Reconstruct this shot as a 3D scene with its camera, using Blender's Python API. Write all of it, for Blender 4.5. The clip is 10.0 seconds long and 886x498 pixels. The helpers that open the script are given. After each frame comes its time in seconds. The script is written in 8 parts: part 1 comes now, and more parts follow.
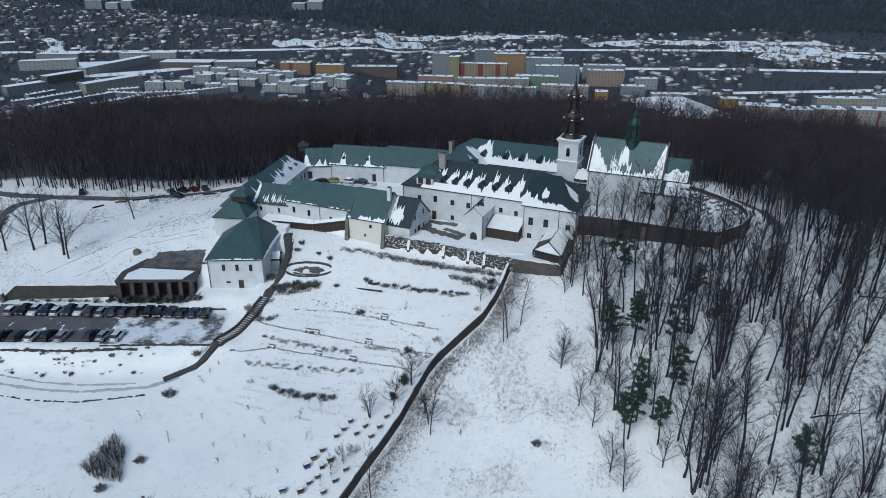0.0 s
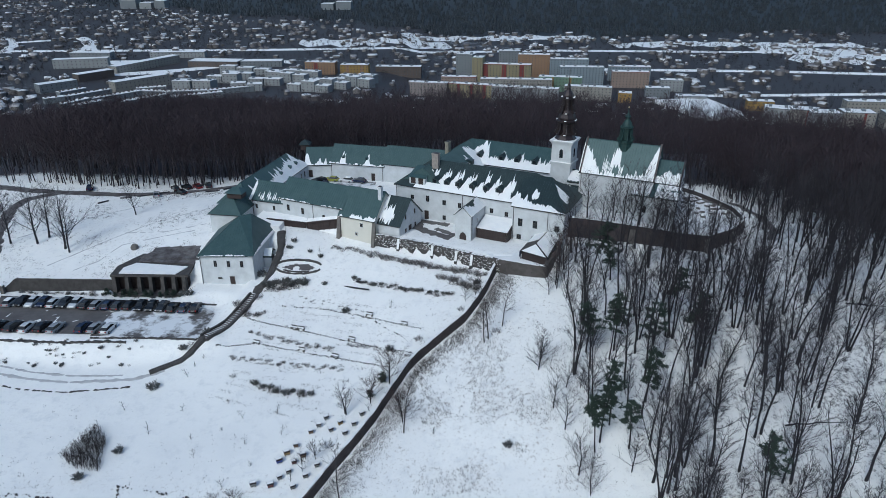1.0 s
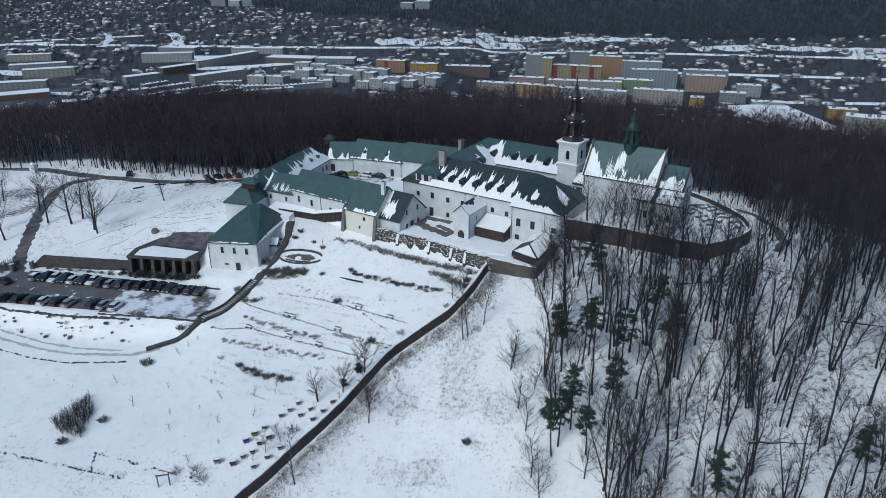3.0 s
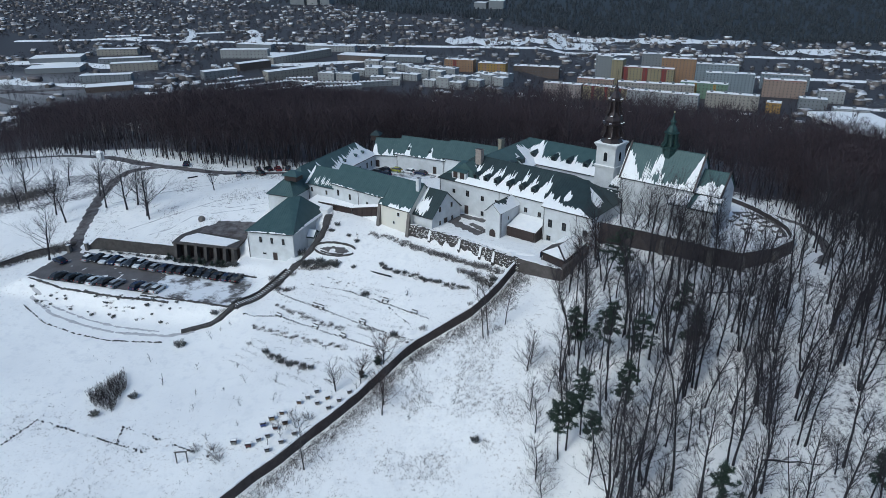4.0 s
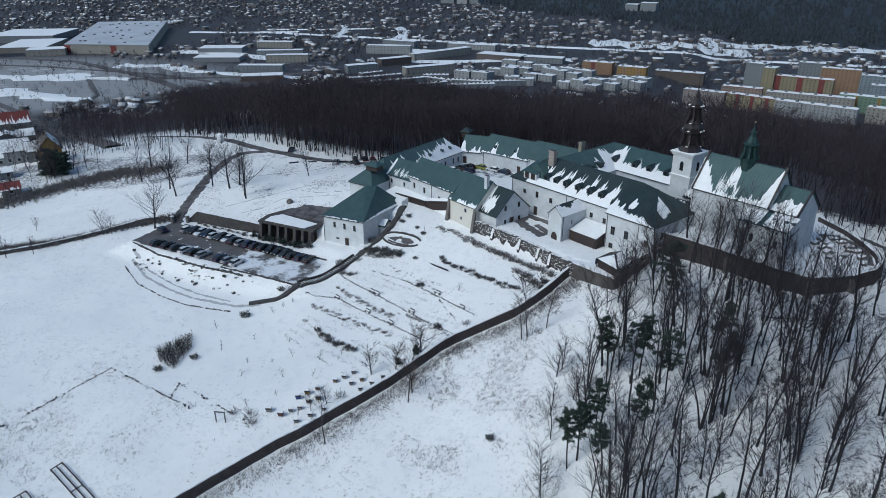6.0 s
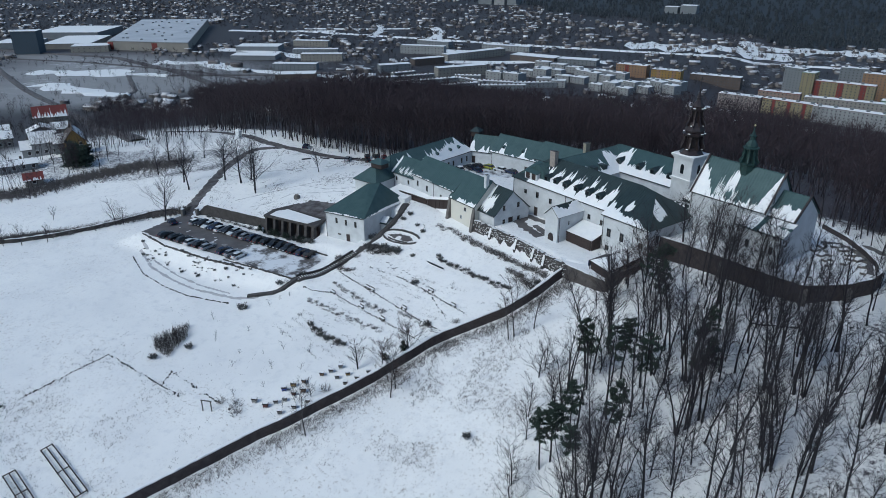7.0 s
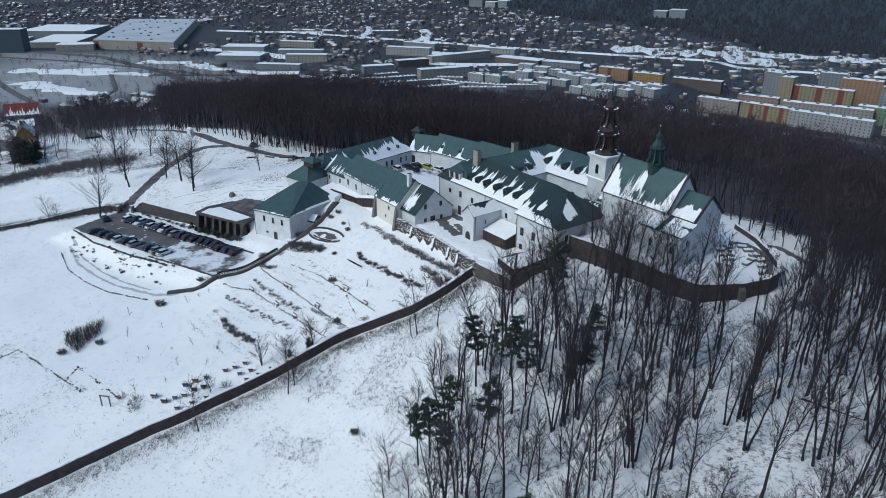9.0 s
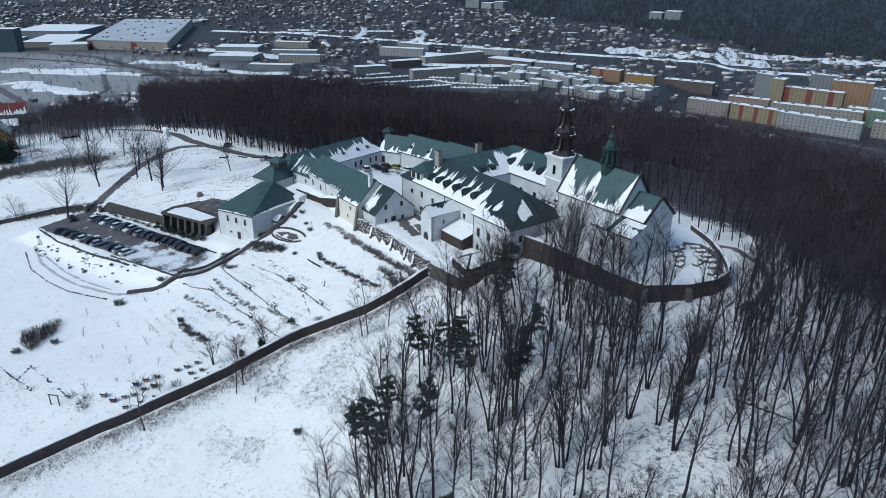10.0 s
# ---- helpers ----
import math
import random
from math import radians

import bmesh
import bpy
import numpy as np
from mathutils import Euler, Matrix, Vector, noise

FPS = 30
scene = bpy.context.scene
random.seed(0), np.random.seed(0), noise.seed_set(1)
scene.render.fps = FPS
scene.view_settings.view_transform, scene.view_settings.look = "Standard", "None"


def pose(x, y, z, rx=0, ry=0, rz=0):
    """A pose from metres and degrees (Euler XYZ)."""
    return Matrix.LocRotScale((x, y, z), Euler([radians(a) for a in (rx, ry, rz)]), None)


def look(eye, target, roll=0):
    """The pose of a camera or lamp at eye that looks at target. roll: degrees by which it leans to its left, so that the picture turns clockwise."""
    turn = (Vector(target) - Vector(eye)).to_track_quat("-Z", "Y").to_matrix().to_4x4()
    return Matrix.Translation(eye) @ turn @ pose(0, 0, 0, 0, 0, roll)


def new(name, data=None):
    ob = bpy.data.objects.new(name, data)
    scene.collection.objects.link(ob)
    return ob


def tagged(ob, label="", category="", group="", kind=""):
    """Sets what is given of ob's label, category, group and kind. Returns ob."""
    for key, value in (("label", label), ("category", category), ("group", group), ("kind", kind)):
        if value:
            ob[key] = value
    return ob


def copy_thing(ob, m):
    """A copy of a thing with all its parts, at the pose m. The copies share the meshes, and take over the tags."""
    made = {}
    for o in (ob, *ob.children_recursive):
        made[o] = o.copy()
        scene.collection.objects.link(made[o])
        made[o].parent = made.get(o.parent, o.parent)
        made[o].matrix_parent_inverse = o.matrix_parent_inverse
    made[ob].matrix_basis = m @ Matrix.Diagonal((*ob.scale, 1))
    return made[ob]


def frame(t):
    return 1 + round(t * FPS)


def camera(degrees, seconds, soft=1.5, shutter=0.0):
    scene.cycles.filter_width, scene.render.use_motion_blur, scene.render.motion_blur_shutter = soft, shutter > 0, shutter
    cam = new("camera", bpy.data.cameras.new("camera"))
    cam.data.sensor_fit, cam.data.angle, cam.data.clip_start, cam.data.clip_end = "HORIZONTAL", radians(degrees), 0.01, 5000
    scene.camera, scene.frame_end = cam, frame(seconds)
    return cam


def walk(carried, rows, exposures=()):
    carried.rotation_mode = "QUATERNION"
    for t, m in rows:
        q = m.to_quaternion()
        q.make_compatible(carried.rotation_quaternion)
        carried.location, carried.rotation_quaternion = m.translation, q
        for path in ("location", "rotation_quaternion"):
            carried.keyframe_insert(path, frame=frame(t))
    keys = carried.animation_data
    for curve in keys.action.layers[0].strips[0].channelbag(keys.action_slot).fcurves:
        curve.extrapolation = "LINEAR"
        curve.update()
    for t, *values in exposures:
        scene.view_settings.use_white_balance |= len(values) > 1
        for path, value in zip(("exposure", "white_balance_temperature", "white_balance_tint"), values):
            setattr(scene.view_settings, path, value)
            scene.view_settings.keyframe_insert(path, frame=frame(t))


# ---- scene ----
cam = camera(64.8, 10.0, 0.8)
METRES, EYE, TILT, LEAN, TURN = 90.0, 60.0, -24.0, 0.0, 0.0
ROWS = [
    (0.0, 0.0, 0.0, 0.0, -0.0, 0.0, -0.0),
    (0.5, 0.0499, -0.0021, -0.0002, 1.14, 0.01, -0.47),
    (1.0, 0.1007, -0.0031, -0.0007, 2.29, 0.01, -0.89),
    (1.5, 0.1517, -0.0027, -0.0024, 3.09, 0.02, -1.22),
    (2.0, 0.2033, -0.0018, -0.0021, 3.85, 0.01, -1.58),
    (3.5, 0.3494, 0.0103, -0.0008, 11.33, -0.44, -4.73),
    (4.0, 0.3969, 0.0183, 0.0008, 13.98, -0.69, -5.82),
    (4.5, 0.4438, 0.0276, 0.0037, 16.6, -1.0, -6.89),
    (5.0, 0.491, 0.0387, 0.0082, 19.44, -1.37, -8.06),
    (5.5, 0.5376, 0.0514, 0.0132, 22.43, -1.82, -9.27),
    (7.0, 0.6739, 0.1102, 0.0311, 28.15, -2.77, -11.75),
    (7.5, 0.7177, 0.1311, 0.0378, 28.08, -2.72, -11.88),
    (8.0, 0.7619, 0.1532, 0.045, 28.0, -2.67, -11.99),
    (8.5, 0.8065, 0.1753, 0.0537, 27.9, -2.59, -12.09),
    (9.0, 0.8522, 0.1985, 0.063, 27.82, -2.52, -12.16),
    (9.5, 0.8987, 0.2216, 0.073, 27.78, -2.48, -12.23),
    (10.0, 0.9447, 0.2443, 0.084, 27.76, -2.44, -12.3),
]
walk(cam, [(t, pose(0, 0, EYE, TILT, LEAN, TURN) @ pose(METRES * x, METRES * y, METRES * z, 90 + pitch, roll, yaw)) for t, x, y, z, yaw, pitch, roll in ROWS], [(0.0, 0.31, 5660, 1), (4.0, 0.38, 5660, 1), (7.0, 0.26, 5660, 1), (9.0, 0.44, 5660, 1), (10.0, 0.58, 5660, 1)])

# ---- world, sun ----
world = bpy.data.worlds.new("overcast_sky")
scene.world = world
world.use_nodes = True
wn = world.node_tree.nodes
sky = wn.new("ShaderNodeTexSky")
sky.sky_type, sky.sun_disc = "NISHITA", False
sky.sun_elevation, sky.sun_rotation = radians(38), radians(205)
sky.air_density, sky.dust_density, sky.ozone_density = 1.0, 2.0, 1.5
world.node_tree.links.new(sky.outputs[0], wn["Background"].inputs[0])
wn["Background"].inputs[1].default_value = 0.10

sun_data = bpy.data.lights.new("sun", "SUN")
sun_data.energy, sun_data.angle, sun_data.color = 1.0, radians(18), (1.0, 0.96, 0.9)
sun = new("sun", sun_data)
sun.matrix_world = look((-60, -110, 130), (0, 0, 0))


# ---- materials ----
def material(name, color, rough=0.8, second=None, scale=1.0, amount=0.5, bump=0.0, bump_scale=None, metal=0.0, spread=0.0, detail=4.0, coords="Object", sharp=0.25):
    """Two colours mixed by noise at two sizes, fine relief, and a tone that varies from piece to piece."""
    m = bpy.data.materials.new(name)
    m.use_nodes = True
    nt = m.node_tree
    n, link = nt.nodes, nt.links.new
    b = n["Principled BSDF"]
    b.inputs["Roughness"].default_value, b.inputs["Metallic"].default_value = rough, metal
    geo = n.new("ShaderNodeTexCoord")
    out = None
    if second:
        tex = n.new("ShaderNodeTexNoise")
        tex.inputs["Scale"].default_value, tex.inputs["Detail"].default_value, tex.inputs["Roughness"].default_value = scale, detail, 0.65
        link(geo.outputs[coords], tex.inputs["Vector"])
        ramp = n.new("ShaderNodeMapRange")
        ramp.inputs["From Min"].default_value, ramp.inputs["From Max"].default_value = amount - sharp, amount + sharp
        link(tex.outputs["Fac"], ramp.inputs["Value"])
        mix = n.new("ShaderNodeMix")
        mix.data_type = "RGBA"
        mix.inputs[6].default_value, mix.inputs[7].default_value = (*color, 1), (*second, 1)
        link(ramp.outputs[0], mix.inputs[0])
        out = mix.outputs[2]
    if spread:
        info = n.new("ShaderNodeObjectInfo")
        isl = n.new("ShaderNodeNewGeometry")
        add = n.new("ShaderNodeMath")
        add.operation = "ADD"
        link(info.outputs["Random"], add.inputs[0])
        link(isl.outputs["Random Per Island"], add.inputs[1])
        rng = n.new("ShaderNodeMapRange")
        rng.inputs["From Max"].default_value = 2.0
        rng.inputs["To Min"].default_value, rng.inputs["To Max"].default_value = 1 - spread, 1 + spread
        link(add.outputs[0], rng.inputs["Value"])
        hsv = n.new("ShaderNodeHueSaturation")
        hsv.inputs["Color"].default_value = (*color, 1)
        if out:
            link(out, hsv.inputs["Color"])
        link(rng.outputs[0], hsv.inputs["Value"])
        out = hsv.outputs[0]
    if out:
        link(out, b.inputs["Base Color"])
    else:
        b.inputs["Base Color"].default_value = (*color, 1)
    if bump:
        fine = n.new("ShaderNodeTexNoise")
        fine.inputs["Scale"].default_value, fine.inputs["Detail"].default_value = bump_scale or scale * 6, 3
        link(geo.outputs[coords], fine.inputs["Vector"])
        bp = n.new("ShaderNodeBump")
        bp.inputs["Strength"].default_value, bp.inputs["Distance"].default_value = 0.6, bump
        link(fine.outputs["Fac"], bp.inputs["Height"])
        link(bp.outputs[0], b.inputs["Normal"])
    return m


def ground_material():
    """Snow with dry grass showing through where the wind has thinned it, and fallen leaves with painted tree shade in
    the woods.
    """
    m = bpy.data.materials.new("snowy_ground")
    m.use_nodes = True
    nt = m.node_tree
    n, link = nt.nodes, nt.links.new
    b = n["Principled BSDF"]
    b.inputs["Roughness"].default_value = 0.75
    pos = n.new("ShaderNodeTexCoord").outputs["Object"]

    def noise(scale, detail=5.0, rough=0.6):
        t = n.new("ShaderNodeTexNoise")
        t.inputs["Scale"].default_value, t.inputs["Detail"].default_value, t.inputs["Roughness"].default_value = scale, detail, rough
        link(pos, t.inputs["Vector"])
        return t.outputs["Fac"]

    def rng(v, a, c, lo=0.0, hi=1.0):
        r = n.new("ShaderNodeMapRange")
        for k, x in zip(("From Min", "From Max", "To Min", "To Max"), (a, c, lo, hi)):
            r.inputs[k].default_value = x
        link(v, r.inputs["Value"])
        return r.outputs[0]

    def math_(op, a, c):
        k = n.new("ShaderNodeMath")
        k.operation = op
        for i, v in enumerate((a, c)):
            if isinstance(v, (int, float)):
                k.inputs[i].default_value = v
            else:
                link(v, k.inputs[i])
        return k.outputs[0]

    def blend(f, a, c):
        k = n.new("ShaderNodeMix")
        k.data_type = "RGBA"
        link(f, k.inputs[0])
        for i, v in ((6, a), (7, c)):
            if isinstance(v, tuple):
                k.inputs[i].default_value = (*v, 1)
            else:
                link(v, k.inputs[i])
        return k.outputs[2]

    rough = n.new("ShaderNodeAttribute")
    rough.attribute_name = "grassy"
    wood = n.new("ShaderNodeAttribute")
    wood.attribute_name = "far_town"
    pines = n.new("ShaderNodeAttribute")
    pines.attribute_name = "far_wood"
    patch = rng(noise(0.11, 4), 0.38, 0.60)
    tuft = rng(noise(1.5, 7, 0.8), 0.55, 0.66)
    grass = math_("MULTIPLY", math_("MULTIPLY", patch, tuft), rough.outputs["Fac"])
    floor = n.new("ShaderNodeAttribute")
    floor.attribute_name = "leaves_and_shade"
    leaf_shade_mask = rng(math_("ADD", math_("ADD", noise(1.1, 8, 0.85), math_("MULTIPLY", noise(0.09, 3), 0.4)), math_("MULTIPLY", floor.outputs["Fac"], 0.55)), 1.0, 1.12)
    tone = blend(rng(noise(0.05, 4), 0.35, 0.65), (0.86, 0.85, 0.83), (0.78, 0.775, 0.77))
    tone = blend(rng(noise(0.45, 7, 0.7), 0.52, 0.72), tone, (0.71, 0.71, 0.715))
    near = blend(grass, tone, blend(noise(3.0), (0.16, 0.12, 0.10), (0.32, 0.27, 0.23)))
    # dark bluish mix: fallen leaves plus canopy shade held in the colour
    near = blend(leaf_shade_mask, near, blend(noise(2.0), (0.03, 0.026, 0.033), (0.075, 0.066, 0.076)))
    town = blend(rng(math_("ADD", noise(0.035, 9, 0.85), math_("MULTIPLY", noise(0.0045, 3), 0.5)), 0.50, 0.62), (0.62, 0.63, 0.65), (0.035, 0.032, 0.036))
    # the far wood's ground has the same distance haze mixed into its colour
    town = blend(pines.outputs["Fac"], town, blend(noise(0.008, 6), (0.012, 0.017, 0.022), (0.026, 0.032, 0.038)))
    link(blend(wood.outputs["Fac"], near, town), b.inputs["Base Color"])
    bp = n.new("ShaderNodeBump")
    bp.inputs["Strength"].default_value, bp.inputs["Distance"].default_value = 0.5, 0.12
    link(noise(0.9, 6), bp.inputs["Height"])
    link(bp.outputs[0], b.inputs["Normal"])
    return m


SNOW = material("snow", (0.84, 0.835, 0.825), 0.7, (0.74, 0.745, 0.76), 0.8, 0.55, 0.05, 3.0)
# slight extra blue in the plaster and the green roof stands in for haze
PLASTER = material("white_plaster", (0.575, 0.595, 0.615), 0.85, (0.42, 0.435, 0.45), 0.4, 0.56, 0.012, 8.0, sharp=0.22, detail=7.0)
CREAM = material("cream_plaster", (0.60, 0.58, 0.52), 0.85, (0.56, 0.54, 0.48), 0.4, 0.6, 0.01, 8.0)
GREEN = material("green_metal_roof", (0.036, 0.074, 0.076), 0.5, (0.060, 0.103, 0.106), 0.5, 0.5, 0.01, 6.0, metal=0.2)
DARKROOF = material("dark_green_metal_roof", (0.017, 0.030, 0.032), 0.5, (0.030, 0.048, 0.050), 0.5, 0.5, 0.01, 6.0, metal=0.2)
COPPER = material("patinated_copper", (0.026, 0.064, 0.061), 0.6, (0.012, 0.029, 0.029), 1.2, 0.5, 0.02, 6.0, metal=0.3)
DARKMETAL = material("black_brown_copper", (0.024, 0.017, 0.020), 0.45, (0.05, 0.04, 0.04), 1.0, 0.55, 0.02, 6.0, metal=0.4)
GLASS = material("dark_window_glass", (0.015, 0.018, 0.022), 0.12)
FRAME = material("brown_window_frame", (0.06, 0.045, 0.035), 0.6, (0.09, 0.07, 0.055), 3, 0.5)
WHITEFRAME = material("white_window_frame", (0.6, 0.6, 0.6), 0.6)
BRICK = material("brown_brick", (0.036, 0.029, 0.030), 0.9, (0.075, 0.061, 0.061), 0.9, 0.52, 0.04, 5.0, spread=0.25)
STONE = material("grey_brown_stone", (0.085, 0.075, 0.07), 0.9, (0.16, 0.15, 0.14), 0.7, 0.5, 0.05, 3.0, spread=0.25)
DARKSTONE = material("dark_wet_stone", (0.03, 0.027, 0.027), 0.85, (0.08, 0.074, 0.072), 0.8, 0.5, 0.05, 3.0, spread=0.3)
ASPHALT = material("wet_asphalt", (0.075, 0.067, 0.066), 0.7, (0.15, 0.14, 0.138), 0.25, 0.55, 0.02, 5.0)
SLUSH = material("slush_on_asphalt", (0.10, 0.092, 0.09), 0.7, (0.72, 0.73, 0.75), 0.22, 0.47, 0.03, 3.0, sharp=0.06, detail=7.0)
MUD = material("muddy_road", (0.05, 0.041, 0.04), 0.8, (0.22, 0.21, 0.215), 0.5, 0.62, 0.03, 3.0)
WOOD = material("dark_brown_wood", (0.022, 0.014, 0.013), 0.7, (0.042, 0.028, 0.026), 1.5, 0.5, 0.02, 6.0, spread=0.3)
# bark and twigs down to FARTWIG are tinted bluer to imitate hazy air
BARK = material("dark_bark", (0.013, 0.0125, 0.0165), 0.95, (0.032, 0.0305, 0.037), 1.4, 0.5, 0.03, 5.0, spread=0.35)
FARBARK = material("far_bark", (0.015, 0.0125, 0.0165), 0.95, (0.044, 0.039, 0.047), 0.4, 0.55, spread=0.5)
TWIG = material("brown_twigs", (0.026, 0.023, 0.029), 0.95, (0.046, 0.040, 0.047), 0.3, 0.5, spread=0.35)
FARTWIG = material("dark_brown_twigs", (0.029, 0.0205, 0.0255), 0.95, (0.040, 0.0290, 0.0350), 0.05, 0.5, spread=0.25)
PALETWIG = material("grey_twigs", (0.052, 0.046, 0.048), 0.95, (0.03, 0.026, 0.028), 0.5, 0.5, spread=0.3)
TOWNTWIG = material("town_twigs", (0.030, 0.024, 0.027), 0.95, (0.02, 0.019, 0.02), 0.02, 0.5, spread=0.4)
RUSSETTWIG = material("russet_twigs", (0.075, 0.05, 0.047), 0.95, (0.045, 0.032, 0.033), 0.5, 0.5, spread=0.3)
FROSTTWIG = material("frosted_twigs", (0.30, 0.30, 0.31), 0.9, (0.06, 0.052, 0.054), 0.35, 0.52, spread=0.3)
BIRCH = material("birch_bark", (0.085, 0.075, 0.075), 0.8, (0.03, 0.026, 0.028), 1.2, 0.5, spread=0.2)
NEEDLES = material("pine_needles", (0.018, 0.032, 0.026), 0.8, (0.04, 0.062, 0.045), 0.6, 0.5, spread=0.3)
# blue-grey of distance haze is put into the far pines' colour
FARPINE = material("hazed_far_pines", (0.013, 0.018, 0.023), 0.9, (0.024, 0.031, 0.038), 0.006, 0.5, spread=0.12)
SHRUB = material("bare_shrub", (0.20, 0.185, 0.18), 0.95, (0.075, 0.066, 0.066), 0.8, 0.5, spread=0.45)
EVERGREEN = material("evergreen_shrub", (0.045, 0.050, 0.047), 0.9, (0.22, 0.22, 0.22), 2.0, 0.5, spread=0.3)
GREYWOOD = material("weathered_wood", (0.11, 0.10, 0.095), 0.85, (0.06, 0.053, 0.05), 2.0, 0.5)
RUBBER = material("black_rubber", (0.012, 0.012, 0.013), 0.8)
GROUND = ground_material()


# ---- shared builders ----
def mesh(name, verts, faces, mat):
    me = bpy.data.meshes.new(name)
    me.from_pydata([tuple(v) for v in verts], [], [tuple(f) for f in faces])
    me.materials.append(mat)
    me.update()
    return me


def thing(name, label, category, m=None, group="", kind="", data=None):
    ob = new(name, data)
    if m is not None:
        ob.matrix_world = m
    return tagged(ob, label, category, group, kind)


def part(name, data, parent, label="", m=None):
    ob = new(name, data)
    ob.parent = parent
    if m is not None:
        ob.matrix_basis = m
    return tagged(ob, label)


class Soup:
    """Collects boxes, prisms and sheets into one mesh."""

    def __init__(self):
        self.v, self.f = [], []

    def add(self, verts, faces):
        k = len(self.v)
        self.v += [tuple(p) for p in verts]
        self.f += [tuple(i + k for i in f) for f in faces]
        return self

    def box(self, x0, y0, z0, x1, y1, z1, m=None):
        c = [(x, y, z) for z in (z0, z1) for y in (y0, y1) for x in (x0, x1)]
        if m is not None:
            c = [m @ Vector(p) for p in c]
        return self.add(c, [(0, 2, 3, 1), (4, 5, 7, 6), (0, 1, 5, 4), (2, 6, 7, 3), (1, 3, 7, 5), (0, 4, 6, 2)])

    def slab(self, poly, down):
        """A flat polygon with thickness, pushed along the vector down."""
        n = len(poly)
        d = Vector(down)
        low = [Vector(p) + d for p in poly]
        return self.add(list(poly) + low, [tuple(range(n)), tuple(reversed(range(n, 2 * n)))] + [(i, i + n, (i + 1) % n + n, (i + 1) % n) for i in range(n)])

    def prism(self, plan, z0, z1):
        return self.slab([(x, y, z1) for x, y in plan], (0, 0, z0 - z1))

    def ring(self, prof, n=8, cx=0.0, cy=0.0, turn=0.0):
        """A turned solid from (radius, z) pairs."""
        k = len(self.v)
        for r, z in prof:
            self.v += [(cx + r * math.cos(turn + 2 * math.pi * i / n), cy + r * math.sin(turn + 2 * math.pi * i / n), z) for i in range(n)]
        for j in range(len(prof) - 1):
            for i in range(n):
                a, b = k + j * n + i, k + j * n + (i + 1) % n
                self.f.append((a, b, b + n, a + n))
        self.f.append(tuple(reversed(range(k, k + n))))
        self.f.append(tuple(range(k + (len(prof) - 1) * n, k + len(prof) * n)))
        return self

    def mesh(self, name, mat, bevel=0.0):
        me = mesh(name, self.v, self.f, mat)
        if bevel:
            bm = bmesh.new()
            bm.from_mesh(me)
            bmesh.ops.bevel(bm, geom=list(bm.edges), offset=bevel, segments=1, affect="EDGES")
            bm.to_mesh(me)
            bm.free()
        return me


# ---- the hill ----
# smooth mounds on a coarse grid shape the hill; further out it falls to the plain
MOUND_X, MOUND_Y, MOUND_WIDE = np.linspace(-125, 105, 9), np.linspace(65, 220, 7), 30.0
MOUNDS = np.array([
    [1.2, 1.7, 2.3, 2.3, 2.4, 3.2, 1.6], [1.8, 1.3, -0.3, -1.3, -0.4, -0.1, -2.1], [0.9, 0.7, -1.1, 1.1, 4.2, 0.7, -2.2],
    [-1.0, 1.9, -2.1, 0.0, 4.5, -0.3, -0.8], [-2.4, 3.4, -2.1, -1.4, 4.1, -1.0, -1.8], [-4.0, 0.7, 0.4, 0.5, 3.9, -0.5, -2.8],
    [-2.5, -1.1, 2.0, 0.9, 1.4, -0.9, -2.4], [1.8, 1.5, 2.4, 1.2, 1.0, -0.2, -1.2], [2.4, 1.7, 0.7, -0.4, -0.4, -0.4, -0.5]])


def ease(a, b, v):
    v = np.clip((v - a) / (b - a), 0, 1)
    return v * v * (3 - 2 * v)


def inside(x, y, poly, soft):
    """1 well inside a convex plan (counterclockwise), 0 outside, with a soft edge."""
    d = np.full(np.shape(x), 1e9)
    for (ax, ay), (bx, by) in zip(poly, poly[1:] + poly[:1]):
        ln = math.hypot(bx - ax, by - ay)
        d = np.minimum(d, ((bx - ax) * (y - ay) - (by - ay) * (x - ax)) / ln)
    return ease(-soft, 0.0, d)


U, V = (0.918, -0.397), (0.397, 0.918)


def W(s, t):
    """A plan place in the monastery's own directions: s along its front, t into its depth."""
    return (U[0] * s + V[0] * t, U[1] * s + V[1] * t)


PADS = [  # level places: plan, height, width of the bank
    ([(-104, 123.5), (-66, 121.0), (-46, 124.5), (-48, 138.5), (-60, 140.0), (-100, 141)], -16.0, 5.0),
    ([W(-84, 141), W(-69, 135.6), W(-44, 135.3), W(-30, 139), W(-30, 150), W(-84, 150)], -4.6, 0.6),
    ([(-48, 168), (-23, 158), (-5, 165), (1, 195), (-16, 199), (-41, 203)], -6.4, 2.0),
    ([(33, 152.8), (60.2, 142.8), (66.6, 147.0), (69.6, 152), (69.4, 157), (66.2, 167), (50, 178), (36, 176.5)], 0.4, 0.5),
    ([(-56.5, 139.6), (-41.5, 139.6), (-41.5, 144.6), (-56.5, 144.6)], -13.9, 2.2),
    ([(-74.6, 140.4), (-57.2, 140.9), (-57.4, 144.7), (-74.6, 144.3)], -16.3, 1.0),
    ([(-42.5, 140.6), (-39.2, 140.6), (-38.9, 154.5), (-42.5, 154.5)], -12.7, 1.0),
]


